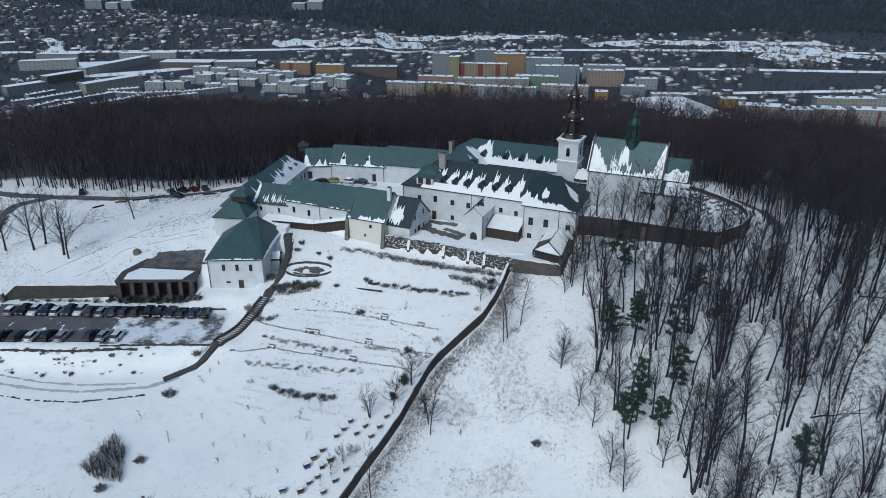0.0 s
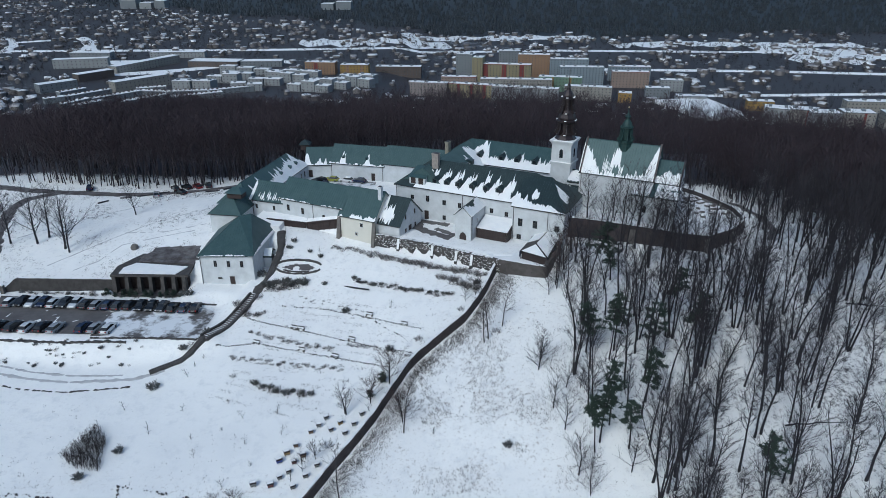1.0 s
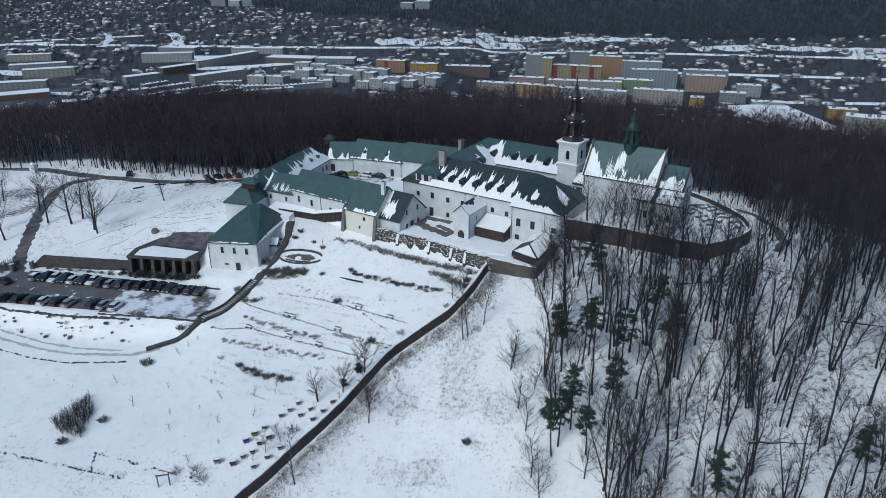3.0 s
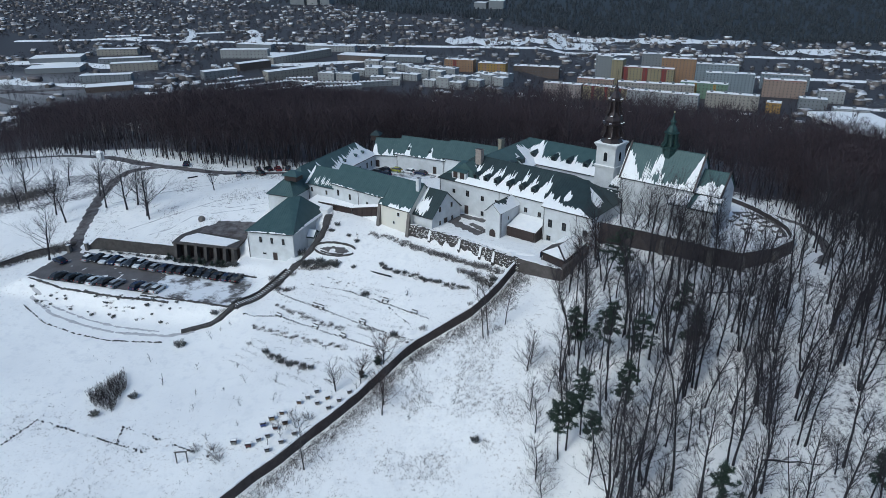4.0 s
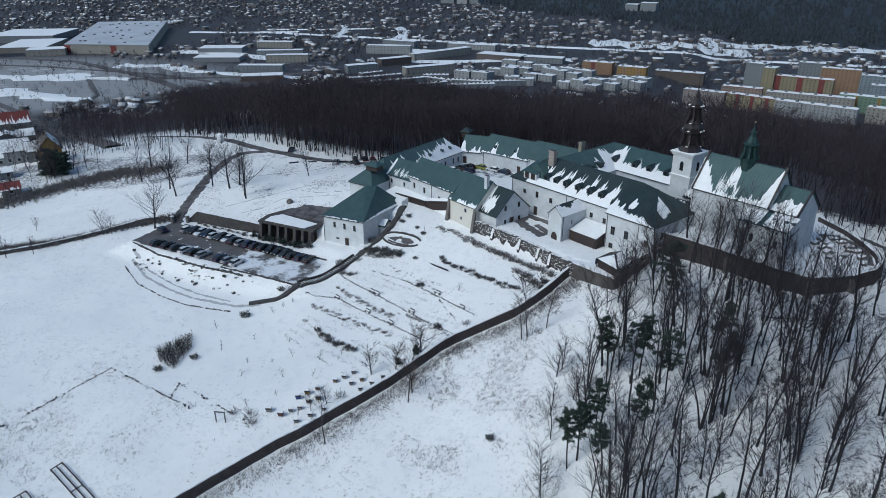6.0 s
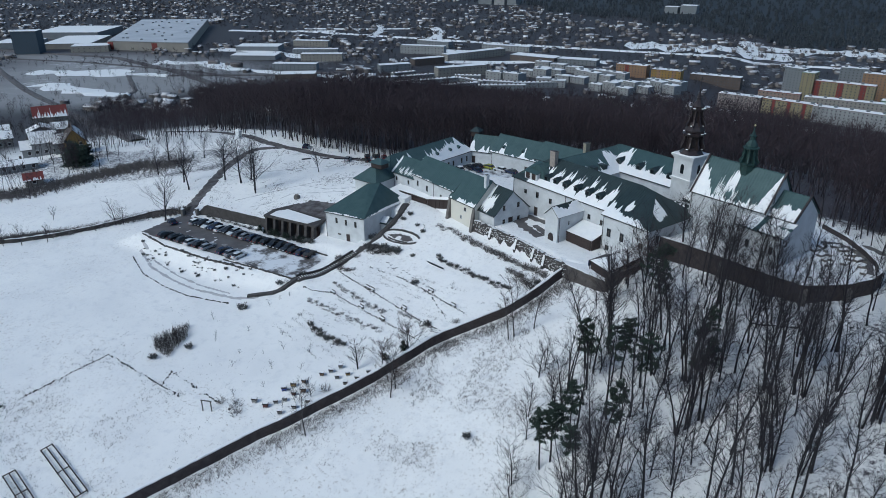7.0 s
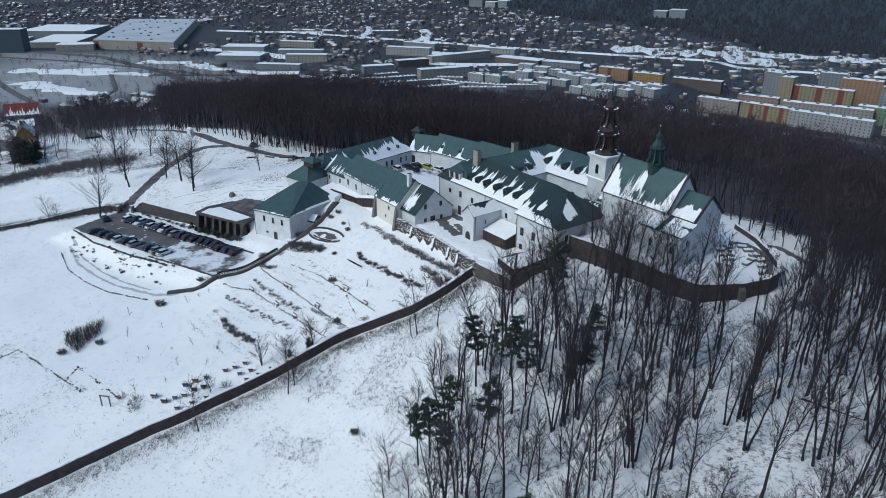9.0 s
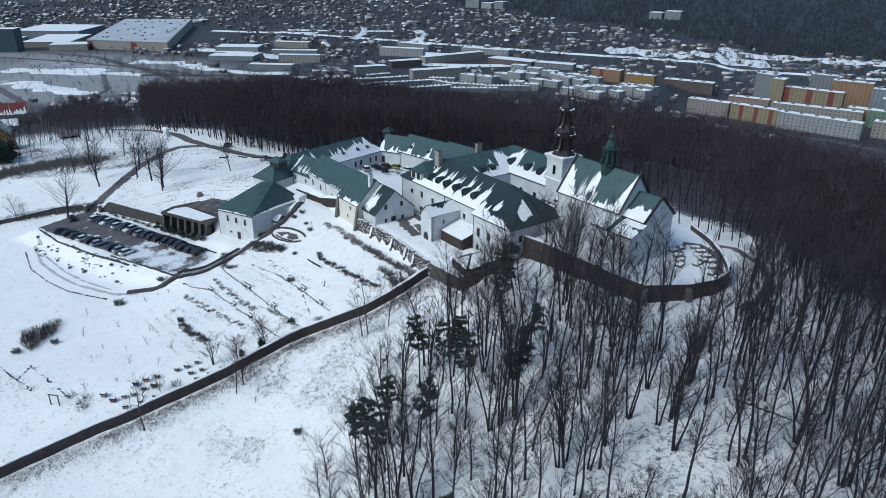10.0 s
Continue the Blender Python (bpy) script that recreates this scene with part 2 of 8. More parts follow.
def height(x, y):
    x, y = np.asarray(x, float), np.asarray(y, float)
    z = -13.9 + 0.075 * x + 0.109 * (y - 140)
    ex = np.exp(-((x[..., None] - MOUND_X) ** 2) / (2 * MOUND_WIDE**2))
    ey = np.exp(-((y[..., None] - MOUND_Y) ** 2) / (2 * MOUND_WIDE**2))
    z = z + ((ex @ MOUNDS) * ey).sum(-1)
    r = np.hypot(np.where(x < 0, x / 1.35, x), y - 150)
    plain = -101 + 101 * np.exp(-((r / 345) ** 1.9))
    plain = plain + 130 * ease(1300, 4200, y + 0.25 * x) * ease(0, 1, (y + 200) / 400)
    w = ease(85, 190, np.hypot((x + 10) / 1.15, y - 142))
    z = z * (1 - w) + plain * w
    z = z - 8.0 * ease(214, 258, y) * ease(-118, -66, x)
    for plan, level, bank in PADS:
        if x.ndim == 0 and not (-110 < x < 76 and 118 < y < 206):
            break
        k = inside(x, y, plan, bank)
        z = z * (1 - k) + level * k
    return z


def at(x, y, up=0.0):
    return Vector((x, y, float(height(x, y)) + up))


def axis(lo, hi, step, far):
    inner = np.arange(lo, hi + step / 2, step)
    out, grow = [], step
    v = hi
    while v < far:
        grow = min(grow * 1.16, 160)
        v += grow
        out.append(v)
    low = [lo - (o - hi) for o in out]
    return np.array(low[::-1] + list(inner) + out)


GX, GY = axis(-135, 110, 1.45, 6000), axis(62, 215, 1.45, 6000)
gx, gy = np.meshgrid(GX, GY)
gz = height(gx, gy)
rngg = np.random.default_rng(3)
gz = gz + (rngg.random(gz.shape) - 0.5) * 0.12 * (np.hypot(gx, gy - 140) < 200)
nx, ny = len(GX), len(GY)
idx = np.arange(nx * ny).reshape(ny, nx)
quads = np.stack([idx[:-1, :-1], idx[:-1, 1:], idx[1:, 1:], idx[1:, :-1]], -1).reshape(-1, 4)
gme = bpy.data.meshes.new("ground")
gme.vertices.add(nx * ny)
gme.vertices.foreach_set("co", np.stack([gx, gy, gz], -1).ravel())
gme.loops.add(len(quads) * 4)
gme.loops.foreach_set("vertex_index", quads.ravel())
gme.polygons.add(len(quads))
gme.polygons.foreach_set("loop_start", np.arange(len(quads)) * 4)
gme.polygons.foreach_set("use_smooth", np.ones(len(quads), bool))
gme.update()
gme.validate()
rx, ry = gx.ravel(), gy.ravel()
attr = gme.attributes.new("grassy", "FLOAT", "POINT")
grassy = 0.72 + 0.28 * (1 - ease(-75, -60, rx)) * ease(140, 150, ry) + 0.5 * ease(0, 12, rx - (ry - 105) * 0.62 + 8) + 0.6 * (1 - ease(84, 92, ry))
wall_x = np.interp(ry, [25, 60, 80, 100, 115, 125, 140], [-46, -28, -19, -8.3, -1.4, 7.9, 14.7])
grassy = grassy * (1 - 0.75 * ease(84, 90, ry) * (1 - ease(122, 128, ry)) * (1 - ease(-2, 1, rx - wall_x)) * ease(-100, -90, rx))
attr.data.foreach_set("value", np.clip(grassy, 0, 1))
attr = gme.attributes.new("far_wood", "FLOAT", "POINT")
attr.data.foreach_set("value", ease(1370, 1400, ry - 0.55 * np.maximum(-rx, 0) - 0.05 * np.maximum(rx, 0)) * ease(-1150, -1000, rx))
attr = gme.attributes.new("far_town", "FLOAT", "POINT")
PARK = [(-350, 330), (-560, 600), (-540, 650), (-800, 740), (-1040, 620), (-800, 420), (-480, 330)]
attr.data.foreach_set("value", ease(230, 330, np.hypot(rx, ry - 130)) * (1 - 0.3 * inside(rx, ry, PARK, 40)))
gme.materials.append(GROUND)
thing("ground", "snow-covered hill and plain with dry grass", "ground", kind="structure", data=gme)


# ---- buildings ----
rnd = random.Random(11)


class Plane:
    """One roof plane: eave from a to b, top from d (over a) to c (over b)."""

    def __init__(self, a, b, c, d):
        self.p = [Vector(q) for q in (a, b, c, d)]
        a, b, c, d = self.p
        self.e = (b - a).normalized()
        self.n = (b - a).cross(((c + d) / 2) - a).normalized()
        self.f = self.n.cross(self.e)
        self.long = (b - a).length
        self.poly = [(0.0, 0.0), (self.long, 0.0)] + [((q - a).dot(self.e), (q - a).dot(self.f)) for q in (c, d)]

    def top(self, x):
        (cx, cy), (dx, dy) = self.poly[2], self.poly[3]
        best = 1e9
        if x < dx:
            best = dy * x / max(dx, 1e-6)
        elif x > cx:
            best = cy * (self.long - x) / max(self.long - cx, 1e-6)
        else:
            best = dy + (cy - dy) * ((x - dx) / max(cx - dx, 1e-6))
        return max(best, 0.0)

    def at(self, x, y, up=0.0):
        return self.p[0] + self.e * x + self.f * y + self.n * up

    def slab(self, soup, thick=0.14):
        pts = self.p if (self.p[2] - self.p[3]).length > 0.05 else self.p[:3]
        soup.slab(pts, -self.n * thick)

    def seams(self, soup, step=0.62):
        x = step / 2
        while x < self.long:
            y = self.top(x)
            if y > 0.4:
                w = 0.03
                q = [self.at(x - w, 0, 0), self.at(x + w, 0, 0), self.at(x, 0, 0.05), self.at(x - w, y, 0), self.at(x + w, y, 0), self.at(x, y, 0.05)]
                soup.add(q, [(0, 2, 5, 3), (2, 1, 4, 5), (0, 1, 2)])
            x += step

    def snow(self, soup, cover, step=0.22, ragged=0.08, thick=0.09, seed=1):
        """cover(u) gives the lower and upper edge of the snow, as parts of the slope's height, for u from 0 to 1 along the eave."""
        r = random.Random(seed)
        count = max(2, int(self.long / step))
        jag = 0.0
        cols = []
        for i in range(count + 1):
            u = i / count
            x = u * self.long
            lo, hi = cover(u)
            jag = 0.6 * jag + ragged * r.uniform(-1, 1) + (ragged * r.uniform(0.6, 2.2) if r.random() < 0.09 else 0.0)
            hi = min(hi + jag, 0.995) if hi > lo else hi
            if lo > 0.02 and hi > lo:
                lo = max(0.0, lo + 0.7 * ragged * r.uniform(-1, 1))
            y = self.top(x)
            cols.append((x, lo * y, hi * y) if hi > lo + 0.02 and y > 0.15 else None)
        for p, q in zip(cols, cols[1:]):
            if p is None and q is None:
                continue
            if p is None:
                p = (q[0] - step * 0.8, (q[1] * 0.7 + q[2] * 0.3), (q[1] * 0.7 + q[2] * 0.3) + 0.02)
            if q is None:
                q = (p[0] + step * 0.8, (p[1] * 0.7 + p[2] * 0.3), (p[1] * 0.7 + p[2] * 0.3) + 0.02)
            k = [self.at(p[0], p[1], 0.01), self.at(q[0], q[1], 0.01), self.at(q[0], q[2], 0.01), self.at(p[0], p[2], 0.01),
                 self.at(p[0], p[1], thick), self.at(q[0], q[1], thick), self.at(q[0], q[2], thick * 0.6), self.at(p[0], p[2], thick * 0.6)]
            soup.add(k, [(4, 5, 6, 7), (0, 1, 5, 4), (2, 3, 7, 6), (1, 2, 6, 5), (3, 0, 4, 7)])


class Building:
    """A house on a rectangular plan in its own directions: x along the front, y into the depth, z the true height."""

    def __init__(self, label, p0, p1, depth, zb, ze, zr, hl=0.0, hr=0.0, mid=0.5, over=0.35, wall=PLASTER, roof=GREEN, name="monastery_building", category="building", seams=True, ze_back=None, corners=None, ridge=None):
        (x0, y0), (x1, y1) = p0, p1
        self.L, self.D, self.zb, self.ze, self.zr = math.hypot(x1 - x0, y1 - y0), depth, zb, ze, zr
        self.m = pose(x0, y0, 0, 0, 0, math.degrees(math.atan2(y1 - y0, x1 - x0)))
        self.ob = thing(name, label, category, self.m)
        L, D, o = self.L, depth, over
        zk = ze if ze_back is None else ze_back
        my = D * mid
        # walls with gable tops where the roof has no hip
        s = Soup()
        front = [(0, 0, zb), (L, 0, zb), (L, 0, ze), (0, 0, ze)]
        right = [(L, 0, zb), (L, D, zb), (L, D, zk)] + ([(L, my, zr - 0.1)] if not hr else []) + [(L, 0, ze)]
        back = [(L, D, zb), (0, D, zb), (0, D, zk), (L, D, zk)]
        left = [(0, D, zb), (0, 0, zb), (0, 0, ze)] + ([(0, my, zr - 0.1)] if not hl else []) + [(0, D, zk)]
        for face in (front, right, back, left):
            s.add(face, [tuple(range(len(face)))])
        if corners:
            s = Soup()
            for (ax, ay, az), (bx, by, bz) in zip(corners, corners[1:] + corners[:1]):
                s.add([(ax, ay, zb), (bx, by, zb), (bx, by, bz), (ax, ay, az)], [(0, 1, 2, 3)])
        self.walls = part("wall", s.mesh("wall", wall), self.ob)
        a, b = (-o, -o, ze), (L + o, -o, ze)
        c, d = (L - hr + (0 if hr else o), my, zr), (hl - (0 if hl else o), my, zr)
        e, f = (L + o, D + o, zk), (-o, D + o, zk)
        if corners:
            mx, my_ = sum(q[0] for q in corners) / 4, sum(q[1] for q in corners) / 4
            a, b, e, f = [(x + o * (1 if x > mx else -1), y + o * (1 if y > my_ else -1), z) for x, y, z in corners]
            d, c = ridge
            hl = hr = 1.0
        self.front, self.back = Plane(a, b, c, d), Plane(e, f, d, c)
        if corners:
            self.front, self.back = Plane(a, b, d, d), Plane(e, f, c, c)
            self.right, self.left = Plane(b, e, c, d), Plane(f, a, d, c)
        planes = [self.front, self.back]
        if not corners:
            self.right = Plane(b, e, c, c) if hr else None
            self.left = Plane(f, a, d, d) if hl else None
        planes += [p for p in (self.right, self.left) if p]
        if my >= D - 0.01:
            planes.remove(self.back)
        r = Soup()
        for p in planes:
            p.slab(r)
        self.roof = part("roof", r.mesh("roof", roof), self.ob)
        if seams:
            r = Soup()
            for p in planes:
                p.seams(r)
            part("seam", r.mesh("seam", roof), self.roof)
        # ridge and hip caps
        r = Soup()
        for q, w in [(c, d)] + ([(c, b), (c, e)] if hr else []) + ([(d, a), (d, f)] if hl else []):
            q, w = Vector(q), Vector(w)
            if (q - w).length > 0.3:
                tube(r, q, w, 0.09, 0.09, 4)
        part("ridge_cap", r.mesh("ridge_cap", roof), self.roof)
        # gutters along the eaves and snow lying in them
        r = Soup()
        tube(r, Vector(a) + Vector((0, -0.06, -0.1)), Vector(b) + Vector((0, -0.06, -0.1)), 0.07, 0.07, 4)
        part("gutter", r.mesh("gutter", DARKMETAL), self.roof)

    def snow(self, plane, cover, **kw):
        s = Soup()
        plane.snow(s, cover, **kw)
        if s.v:
            tagged(part("snow", s.mesh("snow", SNOW), self.roof, "thawing snow on the roof"), kind="stuff")

    def downpipe(self, u, face="f", top=None, foot=None):
        s = Soup()
        z1, z0 = (self.ze if top is None else top) - 0.15, self.zb if foot is None else foot
        tube(s, Vector((0, -0.14, z0)), Vector((0, -0.14, z1)), 0.06, 0.06, 5)
        tube(s, Vector((0, -0.14, z1)), Vector((0, -0.35, z1 + 0.12)), 0.06, 0.06, 5)
        part("downpipe", s.mesh("downpipe", DARKMETAL), self.ob, "dark metal downpipe", self.side(face, u, 0))

    def side(self, face, u, z):
        """The pose of a wall fitting: u metres along the face, its own x along the wall and y into it."""
        if face == "f":
            return pose(u, 0, z)
        if face == "r":
            return pose(self.L, u, z, 0, 0, 90)
        if face == "l":
            return pose(0, self.D - u, z, 0, 0, -90)
        return pose(self.L - u, self.D, z, 0, 0, 180)

    def window(self, face, u, z, w=0.9, h=1.4, frame=None):
        window(self.ob, self.side(face, u, z), w, h, frame)

    def door(self, face, u, z, w=1.1, h=2.1):
        m = self.side(face, u, z)
        d = part("door", WIN("door", w, h, WOOD, 0.03), self.ob, "dark wooden door", m)
        part("door_frame", FRM("door_frame", w, h, STONE), d)


def tube(soup, p, q, r0, r1, n=5):
    p, q = Vector(p), Vector(q)
    d = (q - p).normalized()
    a = d.orthogonal().normalized()
    b = d.cross(a)
    k = len(soup.v)
    for c, r in ((p, r0), (q, r1)):
        soup.v += [tuple(c + a * (r * math.cos(2 * math.pi * i / n)) + b * (r * math.sin(2 * math.pi * i / n))) for i in range(n)]
    soup.f += [(k + i, k + (i + 1) % n, k + n + (i + 1) % n, k + n + i) for i in range(n)]
    soup.f += [tuple(range(k + n, k + 2 * n)), tuple(reversed(range(k, k + n)))]


made = {}


def WIN(name, w, h, mat, y=0.06):
    key = (name, w, h, mat.name)
    if key not in made:
        made[key] = Soup().box(-w / 2, -y, 0, w / 2, 0.02, h).mesh(name, mat)
    return made[key]


def FRM(name, w, h, mat):
    key = (name, w, h, mat.name)
    if key not in made:
        s, b, d = Soup(), 0.09, 0.09
        s.box(-w / 2 - b, -d, 0, -w / 2, 0.02, h).box(w / 2, -d, 0, w / 2 + b, 0.02, h)
        s.box(-w / 2 - b, -d, h, w / 2 + b, 0.02, h + b).box(-w / 2 - b - 0.05, -d - 0.06, -b, w / 2 + b + 0.05, 0.02, 0)
        made[key] = s.mesh(name, mat)
    return made[key]


def BAR(name, w, h, mat):
    key = (name, w, h, mat.name)
    if key not in made:
        s = Soup()
        s.box(-0.03, -0.075, 0, 0.03, -0.03, h).box(-w / 2, -0.075, h * 0.6, w / 2, -0.03, h * 0.6 + 0.05)
        made[key] = s.mesh(name, mat)
    return made[key]


def window(parent, m, w, h, frame=None):
    ob = part("window", WIN("pane", w, h, GLASS, 0.03), parent, "dark window pane in a frame", m)
    part("window_frame", FRM("window_frame", w, h, frame or PLASTER), ob)
    part("glazing_bar", BAR("glazing_bar", w, h, FRAME), ob)


def dormer(b, x, y0, w=1.3, h=1.5, deep=2.4, roof=DARKROOF):
    """A roof window house on the front slope: x along the eave, y0 up the slope."""
    p = b.front.at(x, y0)
    s = Soup()
    s.add([(-w / 2, 0, 0), (w / 2, 0, 0), (w / 2, 0, h * 0.62), (0, 0, h), (-w / 2, 0, h * 0.62), (-w / 2, deep, 0), (w / 2, deep, 0), (w / 2, deep, h * 0.62), (0, deep, h), (-w / 2, deep, h * 0.62)],
          [(0, 1, 2, 3, 4), (1, 6, 7, 2), (5, 0, 4, 9)])
    d = part("dormer", s.mesh("dormer", roof), b.roof, "roof dormer with a dark window", Matrix.Translation(p))
    r = Soup()
    o = 0.14
    for sx in (-1, 1):
        r.slab([Vector(q) for q in ((0, -o, h + 0.1), (sx * (w / 2 + o), -o, h * 0.6), (sx * (w / 2 + o), deep, h * 0.6), (0, deep, h + 0.1))], (0, 0, 0.07))
    r.box(-w * 0.3, -0.04, 0.12, w * 0.3, 0.03, h * 0.72)
    d2 = r.mesh("dormer_roof", roof)
    ob = new("dormer_roof", d2)
    ob.parent = d
    g = new("pane", Soup().box(-w * 0.25, -0.06, 0.18, w * 0.25, 0.0, h * 0.66).mesh("pane", GLASS))
    g.parent = d
    return p


def chimney(b, x, y, z0, z1, w=0.9, d=0.7, mat=PLASTER, top=None):
    s = Soup().box(-w / 2, -d / 2, z0, w / 2, d / 2, z1 - 0.25).box(-w / 2 - 0.1, -d / 2 - 0.1, z1 - 0.25, w / 2 + 0.1, d / 2 + 0.1, z1)
    c = part("chimney", s.mesh("chimney", mat), b.ob, "plastered chimney stack", Matrix.Translation((x, y, 0)))
    part("chimney_cap", Soup().box(-w / 2 + 0.1, -d / 2 + 0.1, z1, w / 2 - 0.1, d / 2 - 0.1, z1 + 0.1).mesh("chimney_cap", top or DARKMETAL), c)


def teeth(peaks, base=0.0, lean=0.0):
    """A saw-toothed snow edge: peaks are (u, height, left width, right width)."""

    def cover(u):
        h = base
        for c, p, a, b in peaks:
            k = 1 - (c - u) / a if u < c else 1 - (u - c) / b
            h = max(h, p * max(k, 0.0))
        return (0.0, h)

    return cover


# the cloister's long front range
S0, S1, TF = -75.6, -30.8, 149.2
main = Building("long white two-storey monastery range with green metal roof", W(S0, TF), W(S1, TF), 13.6, -5.2, 3.5, 9.0, 7.0, 10.0, 0.5, roof=DARKROOF)
# the part that stands forward at the end
proj = Building("forward end of the monastery front, white plaster", W(-43.2, 146.7), W(S1, 146.7), 9.0, -5.4, 3.6, 8.6, 0.0, 6.0, 1.0, roof=DARKROOF)
for i, s in enumerate((-65.2, -62.0, -58.9, -55.2, -51.6, -48.3)):
    x = s - S0 + 0.35
    dormer(main, x, 2.0, 1.5, 1.5, 2.6)
eaves = teeth([((v - S0 + 0.7) / 45.5, h, 0.055, 0.034) for v, h in ((-67.4, 0.70), (-65.2, 0.30), (-63.4, 0.66), (-60.3, 0.60), (-56.9, 0.62), (-53.2, 0.58), (-49.7, 0.58), (-46.6, 0.60))], 0.0)
main.snow(main.front, lambda u: (0.0, max(eaves(u)[1], 0.17 if 0.17 < u < 0.72 else (0.10 if 0.12 < u < 0.98 else 0.0))), ragged=0.07, step=0.13)
for k, v in enumerate((-66.4, -62.9, -59.6, -56.2, -52.6, -49.2, -46.0)):
    main.snow(main.front, lambda u: (0.30, 0.62 + 0.1 * math.sin(40 * u)) if abs(u - (v - S0 + 1.0) / 45.5) < 0.011 else (0, 0), ragged=0.12, step=0.1, seed=50 + k)
for u in (0.3, 18.6, 32.0):
    main.downpipe(u)
part("wall_cross", Soup().box(-0.06, -0.1, 0, 0.06, 0.02, 1.9).box(-0.45, -0.1, 1.2, 0.45, 0.02, 1.32).mesh("wall_cross", WOOD), main.ob, "dark wooden cross on the wall", pose(-46.9 - S0 + 1.2, 0, -1.6))
proj.snow(proj.front, lambda u: (0.0, 0.20 + 0.06 * math.sin(11 * u)) if u > 0.18 else (0.0, 0.42 * (0.24 - u) / 0.24 + 0.08), ragged=0.06, seed=4)
proj.downpipe(8.6)
proj.downpipe(0.3)
proj.snow(proj.front, lambda u: (0.3, 0.58) if 0.3 < u < 0.42 else (0, 0), ragged=0.06, seed=5)
proj.snow(proj.right, lambda u: (0.35, 0.95) if 0.45 < u < 0.8 else (0, 0), seed=6)
for s, z, h in ((-70.9, 0.2, 1.1), (-66.6, 0.1, 1.6), (-62.0, -0.1, 1.3), (-57.8, -0.2, 1.3)):
    main.window("f", s - S0, z, 0.95, h)
for s, z in ((-62.0, -4.0), (-57.8, -4.0), (-49.4, -0.1), (-45.6, -0.4)):
    main.window("f", s - S0, z, 0.9, 1.2)
main.door("f", -66.9 - S0, -4.6, 1.0, 2.2)
for s, z, h in ((-41.2, -1.1, 1.9), (-37.6, -1.1, 1.9), (-41.4, -4.4, 1.2), (-37.8, -4.4, 1.2), (-32.4, -1.0, 1.3)):
    proj.window("f", s + 43.2, z, 1.1, h)
proj.window("r", 3.0, 0.2, 1.0, 1.6)
# wide dormer house at the left of the long roof
s = Soup().box(-2.2, 0, 0, 2.2, 3.0, 1.9)
wide = part("dormer", s.mesh("dormer", PLASTER), main.roof, "wide dormer with two dark shutters", Matrix.Translation(main.front.at(6.3, 0.9)))
part("dormer_roof", Soup().slab([Vector(q) for q in ((-2.5, -0.25, 1.9), (2.5, -0.25, 1.9), (2.2, 4.6, 3.6), (-2.2, 4.6, 3.6))], (0, 0, -0.12)).mesh("dormer_roof", GREEN), wide)
for x in (-1.1, 1.0):
    part("shutter", Soup().box(x - 0.65, -0.06, 0.15, x + 0.65, 0.02, 1.75).mesh("shutter", WOOD), wide, "dark brown louvred opening")
chimney(main, 8.8, 5.2, 6.0, 11.2, 1.7, 1.2, material("weathered_chimney", (0.34, 0.30, 0.27), 0.9, (0.2, 0.17, 0.16), 1.5, 0.5))

# the cloister's other ranges
west = Building("cloister west range with green metal roof", W(-75.6, 186.0), W(-75.6, 150.5), 13.6, -6.5, 3.4, 8.0, 6.8, 0.5, 0.5)
inner = teeth([(0.40, 0.36, 0.06, 0.03), (0.47, 0.5, 0.07, 0.03), (0.56, 0.72, 0.07, 0.05), (0.66, 0.98, 0.09, 0.2)])
west.snow(west.back, lambda u: (0.0, max(inner(u)[1], 0.14 if u > 0.36 else 0.0)), seed=9, ragged=0.09, step=0.16)
for y in (16.0, 19.5):
    part("dormer", Soup().box(-0.8, 0, 0, 0.8, 2.4, 1.3).mesh("dormer", DARKROOF), west.roof, "small dark roof dormer", Matrix.Translation(west.back.at(y, 1.9)) @ pose(0, 0, 0, 0, 0, 180))
chimney(west, 15.0, 4.2, 5.0, 9.6, 1.6, 1.0, material("mossy_chimney", (0.30, 0.28, 0.22), 0.9, (0.16, 0.15, 0.12), 1.5, 0.5))
north = Building("cloister north range with green metal roof and dormers", W(-75.6, 173.9), W(-40.0, 173.9), 14.0, -5.0, 3.6, 8.3, 7.0, 0.0, 0.5)
north.snow(north.front, teeth([(0.20, 0.55, 0.05, 0.1), (0.34, 0.98, 0.12, 0.10), (0.28, 0.80, 0.04, 0.05), (0.52, 0.62, 0.06, 0.06), (0.66, 0.60, 0.06, 0.05), (0.8, 0.58, 0.06, 0.05), (0.97, 0.5, 0.09, 0.05)], 0.34), seed=3, ragged=0.08, step=0.12)
for x in (12.0, 18.5, 23.0, 28.0):
    dormer(north, x, 2.2, 1.6, 1.6, 2.8)
for x in (18.5, 23.5, 28.5):
    north.window("f", x, -1.2, 1.1, 1.9)

